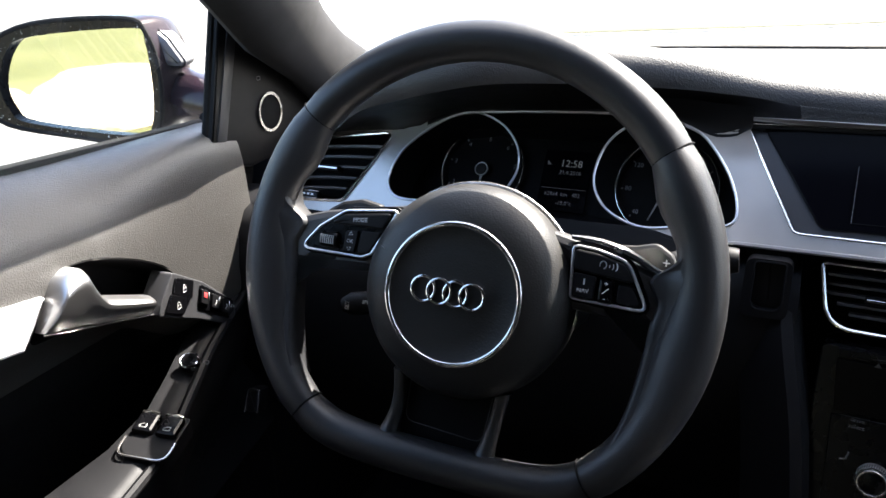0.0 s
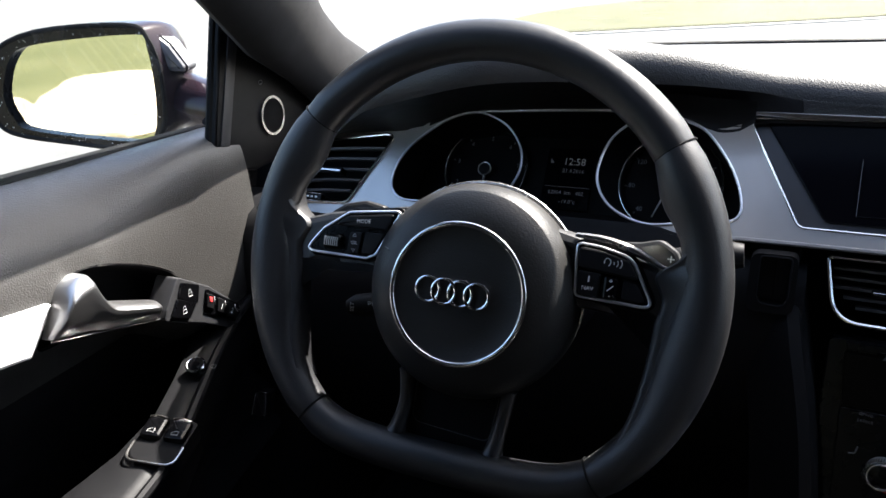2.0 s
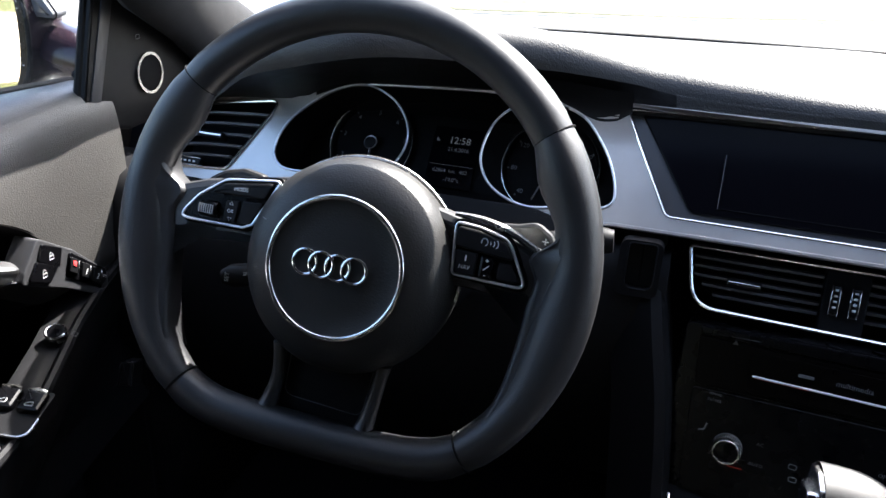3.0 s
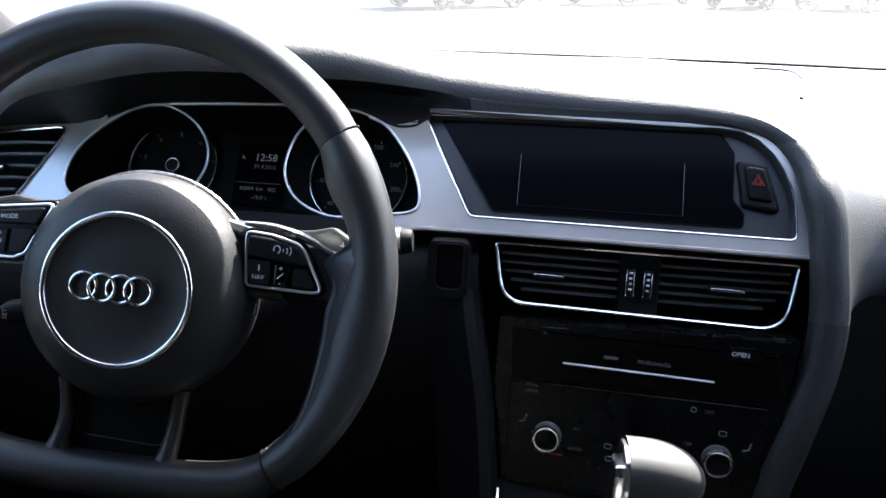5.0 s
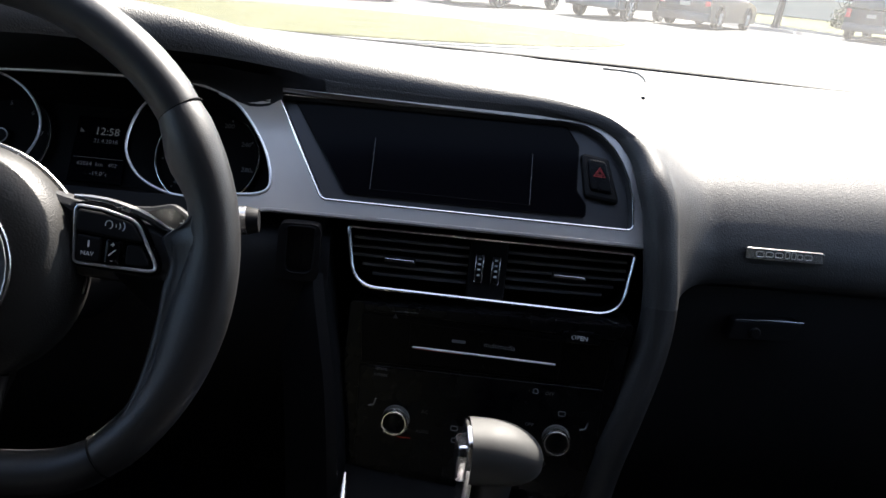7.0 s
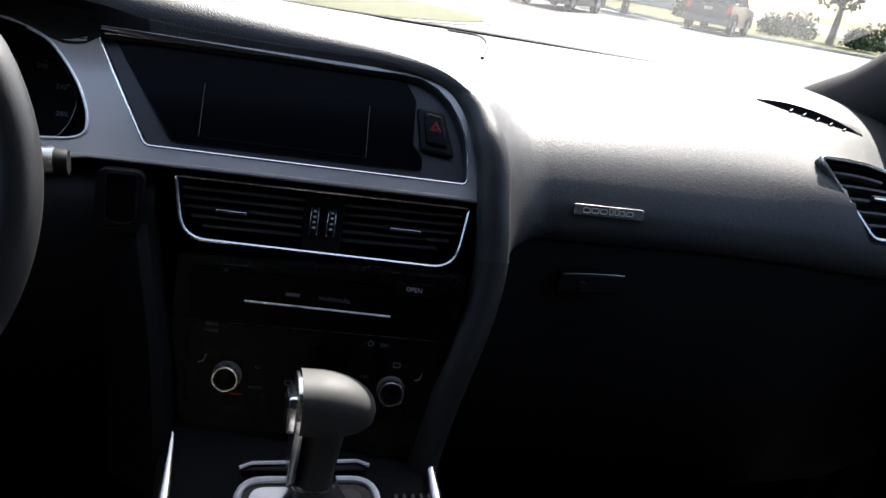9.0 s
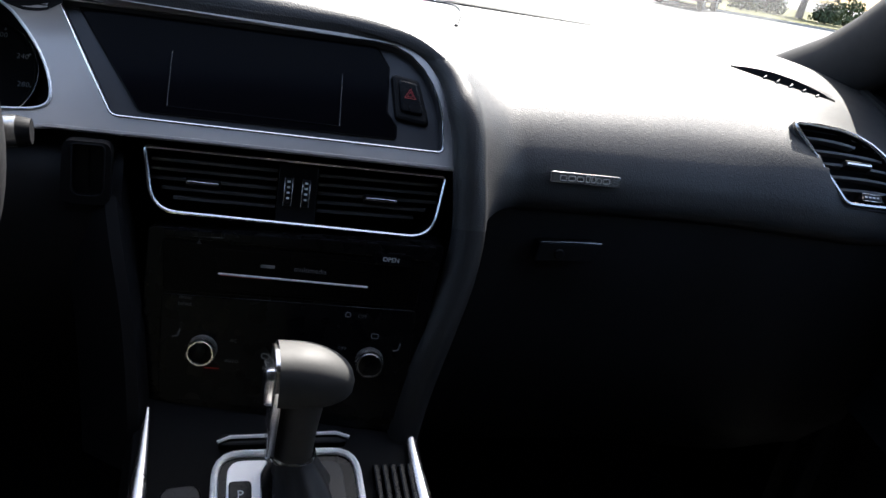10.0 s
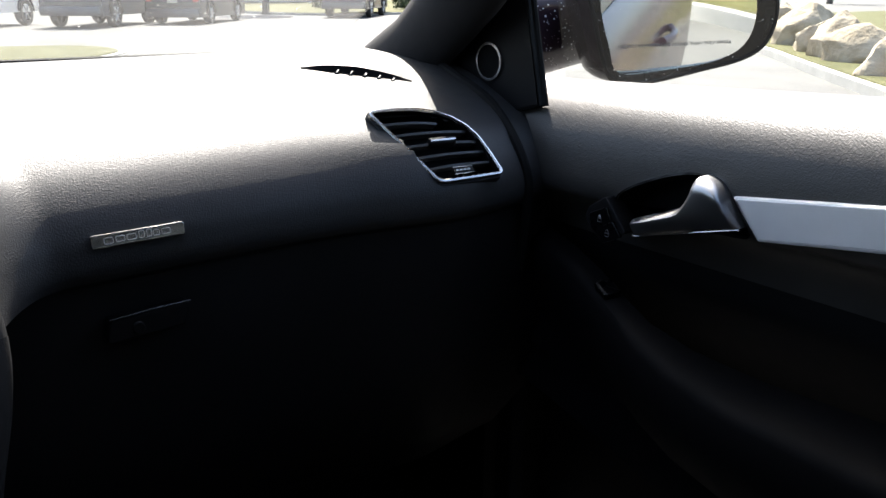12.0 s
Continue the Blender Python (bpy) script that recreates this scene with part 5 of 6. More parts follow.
    for k, pts in enumerate((((0.0890, 0.8893), (0.1072, 0.8800), (0.1022, 0.8655), (0.0832, 0.8778)), ((0.0795, 0.8755), (0.0990, 0.8645), (0.0885, 0.8548), (0.0700, 0.8640)))):
        cy, cz = sum(q[0] for q in pts) / 4, sum(q[1] for q in pts) / 4
        pts = [(cy + (q[0] - cy) * 1.27, cz + (q[1] - cz) * 1.27) for q in pts]
        b = part("lock_button", slab(rounded(yz(*pts), 0.0022), pm, 0.004, 0.0075, 0.001), M_PIANO, p)
        part("padlock_mark", tube(onplane(yz((cy - 0.0024, cz - 0.0036), (cy + 0.0024, cz - 0.0036), (cy + 0.0024, cz), (cy - 0.0024, cz)), pm, 0.0077), 0.00026, True, 5), M_INK, b)
        part("shackle_mark", tube(onplane(yz((cy - 0.0016, cz), (cy - 0.0016, cz + 0.0024), (cy, cz + 0.0038), (cy + 0.0016, cz + 0.0024), (cy + 0.0016, cz + (0.0 if k == 0 else 0.0018))), pm, 0.0077), 0.00024, seg=4), M_INK, b)
    if memory:
        bar = part("memory_panel", slab(rounded(yz((0.1190, 0.8725), (0.1105, 0.8495), (0.1525, 0.8185), (0.1640, 0.8240), (0.1640, 0.8355)), 0.003), pm, 0.004, 0.0065, 0.001), M_PIANO, p)
        tilt = -40
        for k, tx in enumerate(("", "1", "2")):
            cy, cz = 0.1205 + 0.0140 * k, 0.8580 - 0.0110 * k
            b = part("memory_button", slab(rounded(yz((cy - 0.0065, cz - 0.0040), (cy - 0.0022, cz + 0.0098), (cy + 0.0066, cz + 0.0030), (cy + 0.0027, cz - 0.0110)), 0.0015), pm, 0.0060, 0.0085, 0.0008), M_HARD, bar)
            part("bright_edge", tube(onplane(yz((cy + 0.0075, cz + 0.0015), (cy + 0.0040, cz - 0.0105)), pm, 0.0078), 0.0006, seg=5), M_SATIN, b)
            if tx:
                writing(tx, pm @ Matrix.Translation((cy + 0.0002, cz - 0.002, 0)) @ pose(0, 0, 0, 0, 0, tilt), 0, 0, 0.0080, 0.0088, M_INK, b)
            else:
                part("red_mark", slab(yz((cy - 0.0020, cz + 0.0005), (cy - 0.0005, cz + 0.0055), (cy + 0.0035, cz + 0.0025), (cy + 0.0020, cz - 0.0025)), pm, 0.0085, 0.0090, 0.0001), M_RED, b)
        writing("SET", pm @ Matrix.Translation((0.1600, 0.8290, 0)) @ pose(0, 0, 0, 0, 0, tilt), 0, 0, 0.004, 0.0070, M_INK, bar)
    # armrest
    rows = []
    for y, xi, zt in ((0.235, 0.708, 0.835), (0.17, 0.698, 0.822), (0.11, 0.682, 0.808), (0.06, 0.664, 0.795), (0.02, 0.650, 0.784), (-0.03, 0.638, 0.772), (-0.10, 0.628, 0.764), (-0.22, 0.622, 0.764), (-0.45, 0.62, 0.772), (-0.8, 0.62, 0.775)):
        wl = 0.031 + 0.28 * min(0.2, max(0.0, 0.03 - y))  # the ledge widens backwards
        rows.append([V3((s * (X + x0), y, z + dz)) for X, z in ((0.712, zt - 0.200), (min(0.772, xi + wl + 0.008), zt - 0.150), (min(0.770, xi + wl + 0.004), zt - 0.006), (min(0.768, xi + wl), zt + 0.003), (xi + 0.014, zt + 0.001), (xi + 0.005, zt - 0.003), (xi, zt - 0.012), (xi + 0.006, zt - 0.055), (xi + 0.03, zt - 0.11), (0.72, zt - 0.15))])
    part("armrest", loft(rows), M_HARD if memory else M_DARK, d, "sloping armrest with switches" if memory else "dark sloping armrest")
    if memory:
        part("armrest_edge", tube([V3((s * (xi + x0 - 0.001), y, zt + dz - 0.005)) for y, xi, zt in ((0.235, 0.708, 0.835), (0.17, 0.698, 0.822), (0.11, 0.682, 0.808), (0.06, 0.664, 0.795), (0.02, 0.650, 0.784), (-0.03, 0.638, 0.772), (-0.10, 0.628, 0.764), (-0.22, 0.622, 0.764))], 0.005, seg=8), M_HARD, d)
    # window switches lie on the armrest
    if memory:
        sw = Matrix.Translation((s * (0.6535 + x0), -0.004, 0.7815 + dz)) @ pose(0, 0, 0, 14, 6, 13)
        base = part("switch_base", slab(rounded([(-0.024, -0.028), (0.022, -0.028), (0.024, 0.022), (-0.022, 0.022)], [0.016, 0.016, 0.004, 0.004]), sw, -0.016, 0.002, 0.001), M_HARD, d)
        part("base_edge", tube(onplane(rounded([(-0.024, -0.008), (-0.024, -0.028), (0.022, -0.028), (0.023, -0.008)], [0.001, 0.016, 0.016, 0.001]), sw, 0.002), 0.0012, seg=6), M_SATIN, base)
        for k in (-1, 1):
            b = part("window_switch", slab(rounded([(k * 0.0113 - 0.0098, -0.004), (k * 0.0113 + 0.0098, -0.004), (k * 0.0113 + 0.0098, 0.018), (k * 0.0113 - 0.0098, 0.018)], 0.003), sw, 0.0, 0.008, 0.003), M_PIANO, base)
            part("chrome_lip", tube(onplane([(k * 0.0113 - 0.0085, 0.017), (k * 0.0113, 0.019), (k * 0.0113 + 0.0085, 0.017)], sw, 0.0068), 0.0019, seg=6), M_CHROME, b)
            part("window_mark", tube(onplane([(k * 0.0113 - 0.003, 0.0), (k * 0.0113 + 0.003, 0.0), (k * 0.0113 + 0.003, 0.004), (k * 0.0113, 0.004), (k * 0.0113 - 0.003, 0.002)], sw, 0.0083), 0.0004, True, 4), M_INK, b)
        km = Matrix.Translation((s * (0.679 + x0), 0.078, 0.804 + dz)) @ pose(0, 0, 0, 20, 10, 0) @ Matrix.Scale(0.86, 4)
        kb = part("mirror_knob", spin([(0.0115, 0.0), (0.0115, 0.008), (0.0100, 0.0095), (0.0088, 0.009)], km, 28), M_CHROME, d, "chrome ringed mirror adjuster")
        part("knob_face", spin([(0.009, 0.0092), (0.0, 0.0098)], km, 24), M_PIANO, kb)
        part("mirror_mark", tube(onplane(rounded([(0.014, 0.006), (0.020, 0.006), (0.020, 0.011), (0.014, 0.011)], 0.0015, 2), km, 0.003), 0.0004, True, 4), M_DIMINK, kb)
    else:
        sw = Matrix.Translation((s * (0.688 + x0), 0.078, 0.800 + dz)) @ pose(0, 0, 0, 14, -8, -20)
        b = part("window_switch", slab(rounded([(-0.010, -0.012), (0.010, -0.012), (0.010, 0.012), (-0.010, 0.012)], 0.003), sw, -0.004, 0.008, 0.003), M_PIANO, d)
        part("chrome_lip", tube(onplane([(-0.0095, -0.010), (-0.0105, 0.0), (-0.0095, 0.011), (0.0, 0.0125)], sw, 0.0066), 0.0014, seg=6), M_CHROME, b)
    # mirror sail with tweeter
    sm = at(0.712)
    edge = ((0.26, 0.955), (0.1875, 0.975), (0.2365, 1.133)) if memory else ((0.26, 0.965), (0.2130, 0.978), (0.246, 1.125))
    sail = part("sail_panel", slab(rounded(yz(*edge, (0.300, 1.138), (0.330, 1.115), (0.42, 1.045), (0.44, 1.0), (0.40, 0.96)), [0.01, 0.002, 0.004, 0.01, 0.02, 0.02, 0.02, 0.01]), sm, -0.012, 0.0, 0.004), M_HARD, d, "black mirror sail panel")
    if memory:
        part("inner_strip", slab(yz((0.2035, 0.9965), (0.2452, 1.1116), (0.2593, 1.1065), (0.2180, 0.9935)), sm, -0.002, 0.0015, 0.0005), M_POD, sail, "grey sealing strip")
    part("window_channel", tube([sm @ V3((y, z, -0.008)) for y, z in yz(edge[1], edge[2], (0.19, 1.19), (0.05, 1.28))], 0.004, seg=8), M_RUBBER, sail)
    tm = sm @ Matrix.Translation((*yz((0.300, 1.010 if memory else 1.022))[0], 0.0))
    tw = part("tweeter", spin([(0.0225, -0.002), (0.0225, 0.003), (0.0195, 0.003)], tm, 40), M_SATIN, sail, "silver ringed tweeter")
    part("mesh", spin([(0.020, 0.0015), (0.012, 0.0024), (0.0, 0.0028)], tm, 32), M_DARK, tw)
    if memory:
        part("mark", tube(onplane(rounded(yz((0.284, 1.048), (0.290, 1.048), (0.290, 1.052), (0.284, 1.052)), 0.001, 2), sm, 0.0008), 0.0005, True, 4), M_DIMINK, sail)
    # outer skin
    rows = []
    for y in np.linspace(0.80, -1.80, 27):
        rows.append([V3((s * (X + x0), y, z + dz)) for X, z in ((0.772, zb - 0.005), (0.80, zb - 0.02), (0.838, 0.93), (0.862, 0.82), (0.868, 0.66), (0.855, 0.5), (0.835, 0.30), (0.80, 0.22))])
    part("outer_skin", loft(rows), M_PAINT, d, "dark aubergine painted outer skin")
    part("outer_handle", tube([V3((s * (0.862 + x0), y, 0.855 + dz)) + V3((s * 0.02 * math.sin((y + 0.93) / 0.2 * math.pi), 0, 0)) for y in np.linspace(-0.73, -0.93, 9)], 0.011, seg=8), M_PAINT, d)
    return d


door(-1, 0.0, -0.008, "door_driver", "closed door with grained panel, satin pull handle and memory buttons", True)
door(1, 0.020, 0.010, "door_passenger", "closed door with dark panel, satin pull handle and aluminium strip", False)


# ---- outside mirrors ----
def wing_mirror(m, mg, outline, glass, foot, name, label, repeater, side):
    w = thing(name, label, "wing mirror")
    lp = smooth_loop(outline, 4)
    c = sum((V3(p[:2]) for p in lp), V3((0, 0))) / len(lp)
    rows = []
    for k in range(9):
        t = k / 8
        sc = (1 - t ** 2.6) * 0.98 + 0.02 if k else 1.0
        h = 0.004 - 0.095 * math.sin(t * math.pi / 2)
        row = [m @ V3((c.x + side * 0.045 * t + (p.x - c.x) * sc, c.y + (p.y - c.y) * sc, h)) for p in lp]
        rows.append(row + row[:1])
    part("housing", loft(rows), M_PAINT, w, "dark painted housing with dried rain spots")
    gl = smooth_loop(glass, 4)
    bm = holed(lp, [gl], m, -0.004, 0.0055)
    part("rim", bm, M_PIANO, w)
    part("rim_edge", tube(onplane(inset([V3(p[:2]) for p in lp], 0.002), m, 0.005), 0.003, True, 8), M_RUBBER, w)
    part("mirror_glass", slab(inset([V3(p[:2]) for p in gl], -0.001), mg, -0.007, -0.003, 0.0003), M_MIRROR, w, "silvered mirror glass")
    part("foot", tube(smooth_line(foot, 4), [0.034 if side > 0 else 0.045] * (len(foot) * 4 - 3), seg=16, flat=1.0 if side > 0 else 1.3), M_PAINT, w, "dark painted mirror foot")
    if repeater:
        part("lamp", slab(rounded(repeater, 0.006), m, -0.036, -0.006, 0.008), M_LENS, w, "smoked lamp lens")
        part("lens_edge", tube(onplane(rounded(repeater, 0.006), m, -0.0130), 0.0008, True, 6), M_DARK, w)
    return w


ML_OUT = mm((-171, 0), (-150, 41), (-80, 67), (42, 70), (68, 53), (76, 5), (64, -58), (26, -85), (-60, -76), (-150, -61), (-170, -35))
ML_IN = mm((-146, -8), (-123, 34), (-85, 50), (50, 57), (63, 43), (62, -11), (50, -62), (22, -73), (-116, -57), (-141, -40))
M_LENS = material("smoked lamp lens", (0.12, 0.12, 0.13), 0.2, spec=0.5)
ML = plane((-0.93, 0.28, 1.04), 13, -3)
MR = plane((0.95, 0.22, 1.06), -24, -2)
MR_OUT = mm((-108, 60), (-97, 20), (-76, -42), (-55, -60), (-8, -60), (60, -47), (122, -33), (156, -10), (164, 35), (140, 78), (60, 90), (-80, 87))
MR_IN = mm((-89, 42), (-73, -12), (-55, -47), (10, -44), (88, -32), (124, -5), (126, 42), (100, 68), (0, 74), (-72, 72))
FOOT_R = [(0.996, 0.385, 1.070), (0.929, 0.374, 1.065), (0.845, 0.369, 1.054), (0.79, 0.372, 1.045)]
wing_mirror(ML, plane((-0.93, 0.28, 1.04), 13, -1.7), ML_OUT,
            ML_IN,
            [(-0.88, 0.345, 1.012), (-0.82, 0.33, 1.002), (-0.745, 0.315, 0.998)], "wing_mirror", "dark wing mirror showing dry grass and a pale boulder", mm((54, 62), (66, 58), (84, 42), (101, 14), (97, 7), (64, 9)), 1)
MIRROR_R = wing_mirror(MR, plane((0.95, 0.22, 1.06), -29.3, -4.2), MR_OUT,
            MR_IN,
            FOOT_R, "wing_mirror", "dark wing mirror spotted with rain, showing the car's flank", None, -1)
rnd = random.Random(4)


def spot(bm, m, r):
    spin([(r, 0), (r * 0.6, r * 0.3), (0.0, r * 0.4)], m, 6, bm)


dots = thing("rain_spots", "small dried raindrops on the driver's mirror rim", "rain spots", "rain spots", kind="stuff")
bm = bmesh.new()
lo, li = smooth_loop(ML_OUT, 3), smooth_loop(ML_IN, 3)
for k in range(520):
    u, v = rnd.uniform(-0.172, 0.078), rnd.uniform(-0.085, 0.07)
    if inside(lo, u, v) and not inside(li, u, v):
        spot(bm, ML @ Matrix.Translation((u, v, 0.0056)), 0.0003 + 0.0007 * rnd.random() ** 2)
part("spot", bm, M_INK, dots)
dots = thing("rain_spots", "small raindrops on the passenger mirror foot", "rain spots", "rain spots", kind="stuff")
bm = bmesh.new()
FOOT = smooth_line(FOOT_R, 8)
for k in range(330):
    p = FOOT[rnd.randrange(len(FOOT) - 1)]
    a = rnd.uniform(-0.9, 1.0)
    n = V3((-0.30, -math.cos(a), math.sin(a))).normalized()
    q = p + V3((rnd.uniform(-0.004, 0.004), -0.0448 * math.cos(a), 0.0583 * math.sin(a)))
    spot(bm, Matrix.Translation(q) @ n.to_track_quat("Z", "Y").to_matrix().to_4x4(), 0.0004 + 0.0011 * rnd.random() ** 2)
part("spot", bm, M_INK, dots)
dots = thing("rain_spots", "small raindrops on the passenger mirror rim", "rain spots", "rain spots", kind="stuff")
bm = bmesh.new()
lo, li = smooth_loop(MR_OUT, 3), smooth_loop(MR_IN, 3)
for k in range(260):
    u, v = rnd.uniform(-0.11, 0.166), rnd.uniform(-0.062, 0.09)
    if inside(lo, u, v) and not inside(li, u, v):
        spot(bm, MR @ Matrix.Translation((u, v, 0.0056)), 0.0003 + 0.0008 * rnd.random() ** 2)
part("spot", bm, M_INK, dots)

writing("OBJECTS IN MIRROR ARE CLOSER THAN THEY APPEAR", plane((0.95, 0.22, 1.06), -29.3, -4.2) @ Matrix.Translation((0.023, -0.013, 0)) @ pose(0, 0, 0, 0, 0, 2), 0, 0, 0.0062, 0.0002, M_DIMINK, MIRROR_R)

# ---- pillars, roof, glass ----
for s, dx, dy, nm in ((-1, 0.0, 0.0, "pillar_driver"), (1, 0.02, 0.02, "pillar_passenger")):
    cl_pts = [(0.715, 0.60, 0.935), (0.705, 0.48, 1.000), (0.695, 0.377, 1.060), (0.675, 0.27, 1.135), (0.640, 0.13, 1.225), (0.60, -0.02, 1.31), (0.575, -0.14, 1.36)]
    line = smooth_line([(s * (a + dx), b + dy, c) for a, b, c in cl_pts], 5)
    rows = []
    for i, p in enumerate(line):
        q = line[min(i + 1, len(line) - 1)] - line[max(i - 1, 0)]
        q.normalize()
        side = V3((s, 0, 0))
        nrm = q.cross(side).normalized()
        w0 = 0.050 + 0.02 * max(0, 1 - i / 8)
        ext = min(1.0, max(0.0, (p.z - 1.075) / 0.06)) * (1.0 if s < 0 else 0.45)
        w1 = w0 + 0.020 * ext
        rows.append([p + nrm * (w0 if (math.cos(a) > 0) == (nrm.z > 0) else w1) * math.cos(a) + side * (0.030 if math.sin(a) > 0 else 0.030 + 0.016 * ext) * math.sin(a) for a in np.linspace(0, 2 * math.pi, 25)])
    tagged(part(nm, loft(rows), M_PILLAR), "dark trimmed windscreen pillar", "pillar", kind="structure")
rows = []
for i in range(17):
    x = -0.66 + 1.32 * i / 16
    e = (abs(x) / 0.66) ** 3
    rows.append([V3((x, y, z - 0.03 * e)) for y, z in ((-0.02 - 0.10 * e, 1.345), (-0.03 - 0.10 * e, 1.36), (-0.05 - 0.09 * e, 1.385), (-0.6, 1.41), (-1.2, 1.36), (-1.55, 1.20), (-1.75, 1.0), (-1.75, 0.3))])
tagged(part("ceiling", loft(rows), M_HEADLINER), "plain cloth headliner and rear bulkhead", "ceiling", kind="structure")
# added walls out of view close the rear sides and dim the cabin
for s in (-1, 1):
    rows = []
    for y in np.linspace(-0.30, -1.8, 12):
        rows.append([V3((s * 0.60, y, 1.40)), V3((s * 0.66, y, 1.30)), V3((s * 0.74, y, 1.10)), V3((s * 0.775, y, 0.98)), V3((s * 0.775, y, 0.3))])
    tagged(part("side_light_blocker", loft(rows), M_PILLAR), "plain dark panel out of view that cuts light from the side", "wall", kind="structure")
    part("roof_rail", tube([V3((s * 0.60, y, z)) for y, z in ((-0.1, 1.34), (-0.3, 1.37), (-0.6, 1.385), (-0.9, 1.37))], 0.03, seg=8), M_HEADLINER, None)
for o in scene.objects:
    if o.name.startswith("roof_rail"):
        tagged(o, "cloth covered roof rail above the door", "rail", kind="structure")
rows = []
for i in range(25):
    x = -0.74 + 1.48 * i / 24
    row = []
    for k in range(7):
        t = k / 6
        xx = x * (1 - 0.12 * t)
        row.append(V3((xx, ws_y(x) + 0.02 + (-0.04 - 0.10 * (abs(x) / 0.74) ** 3 - ws_y(x)) * t, 1.012 + 0.352 * t - 0.03 * (abs(x) / 0.74) ** 3 * t + 0.02 * math.sin(math.pi * t))))
    rows.append(row)
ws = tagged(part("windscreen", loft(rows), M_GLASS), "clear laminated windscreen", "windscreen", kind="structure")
ws.visible_shadow = False
part("windscreen_seal", tube([V3((x, ws_y(x) + 0.006, 1.018)) for x in np.linspace(-0.70, 0.70, 40)], 0.0045, seg=8), M_RUBBER)
tagged(scene.objects["windscreen_seal"], "black rubber seal along the windscreen foot", "seal", kind="structure")
for s, x0, z0 in ((-1, 0.0, 0.0), (1, 0.02, 0.03)):
    rows = [[V3((s * (0.770 + x0), y, 0.985 + z0)), V3((s * (0.70 + x0), y * 0.98 - 0.02, 1.17 + z0)), V3((s * (0.60 + x0), y * 0.9 - 0.14, 1.35 + z0))] for y in np.linspace(0.23, -0.6, 8)]
    g = tagged(part("side_window", loft(rows), M_SIDEGLASS), "clear closed side window", "window", kind="structure")
    g.visible_shadow = False
dots = thing("rain_spots", "scattered small raindrops on the windscreen glass", "rain spots", "rain spots", kind="stuff")
bm = bmesh.new()
for k in range(420):
    x, t = rnd.uniform(-0.05, 0.68), rnd.uniform(0.06, 0.55)
    e = abs(x) / 0.74
    q = V3((x * (1 - 0.12 * t), ws_y(x) + 0.02 + (-0.04 - 0.10 * e ** 3 - ws_y(x)) * t, 1.012 + 0.352 * t - 0.03 * e ** 3 * t + 0.02 * math.sin(math.pi * t)))
    spot(bm, Matrix.Translation(q + V3((0, 0.001, 0.002))) @ V3((0, -0.45, -0.9)).to_track_quat("Z", "Y").to_matrix().to_4x4(), 0.0004 + 0.0014 * rnd.random() ** 3)
part("spot", bm, M_DROP, dots)
# floor and footwell
bm = box((0, -0.45, 0.26), (1.56, 2.6, 0.04), 0.005)
tagged(part("floor", bm, M_CARPET), "black carpeted car floor", "floor", kind="structure")
for s in (-1, 1):
    bm = box((s * 0.785, 0.56, 0.63), (0.03, 0.56, 0.74), 0.005)
    tagged(part("kick_panel", bm, M_CARPET), "plain dark footwell side panel", "wall", kind="structure")
bm = box((0, 0.82, 0.60), (1.56, 0.04, 0.72), 0.005)
tagged(part("firewall", bm, M_CARPET), "black carpeted bulkhead under the dashboard", "wall", kind="structure")
mt = thing("floor_mat", "dark blue-black textile mat in the driver's footwell", "floor mat")
part("mat", slab(rounded([(-0.60, 0.05), (-0.17, 0.05), (-0.17, 0.62), (-0.60, 0.62)], 0.05), Matrix(), 0.28, 0.292, 0.003), M_CARPET, mt)
br = thing("bonnet_release", "small bright-edged release lever below the dashboard", "lever")
rm = plane((-0.681, 0.165, 0.706), 10, 20)
part("lever", slab(rounded([(-0.0085, -0.016), (0.007, -0.016), (0.0085, 0.011), (-0.005, 0.011)], 0.003), rm, -0.02, 0.004, 0.003), M_HARD, br)
part("bright_edge", tube(onplane(rounded([(-0.0085, -0.016), (-0.005, 0.011), (0.0085, 0.011), (0.007, -0.016)], [0.001, 0.003, 0.003, 0.001]), rm, 0.0035), 0.0008, seg=6), M_SATIN, br)

# ---- outside ----
def ground_material(name, c1, c2, scale, rough, grain, gscale, dist):
    return material(name, c1, rough, 0, color2=c2, vary_scale=scale, grain=grain, grain_scale=gscale, dist=dist, spec=0.2)


M_ASPHALT = ground_material("sun-bleached asphalt", (0.092, 0.090, 0.086), (0.125, 0.122, 0.115), 0.8, 0.9, 0.5, 60, 0.01)
M_GRASS = ground_material("dry spring grass", (0.058, 0.060, 0.020), (0.092, 0.088, 0.036), 1.4, 0.95, 0.8, 40, 0.03)
M_KERB = ground_material("pale concrete kerb", (0.27, 0.265, 0.25), (0.34, 0.33, 0.31), 3.0, 0.9, 0.4, 80, 0.004)
M_ROCK = ground_material("pale sandstone", (0.24, 0.19, 0.125), (0.40, 0.345, 0.26), 2.5, 0.9, 0.8, 9, 0.05)
M_TYRE = material("tyre rubber", (0.02, 0.02, 0.02), 0.8)
M_RIM = material("alloy wheel", (0.5, 0.5, 0.5), 0.35, 0.8)
M_WHITECAR = material("white car paint", (0.75, 0.75, 0.74), 0.3, coat=0.6)
M_GREYCAR = material("dark grey car paint", (0.06, 0.065, 0.075), 0.3, 0.3, coat=0.6)
M_BLACKCAR = material("black car paint", (0.025, 0.028, 0.04), 0.3, 0.2, coat=0.6)
M_GREENCAR = material("dark green car paint", (0.02, 0.035, 0.045), 0.3, 0.3, coat=0.6)
M_CARGLASS = material("dark car glass", (0.02, 0.025, 0.03), 0.08)
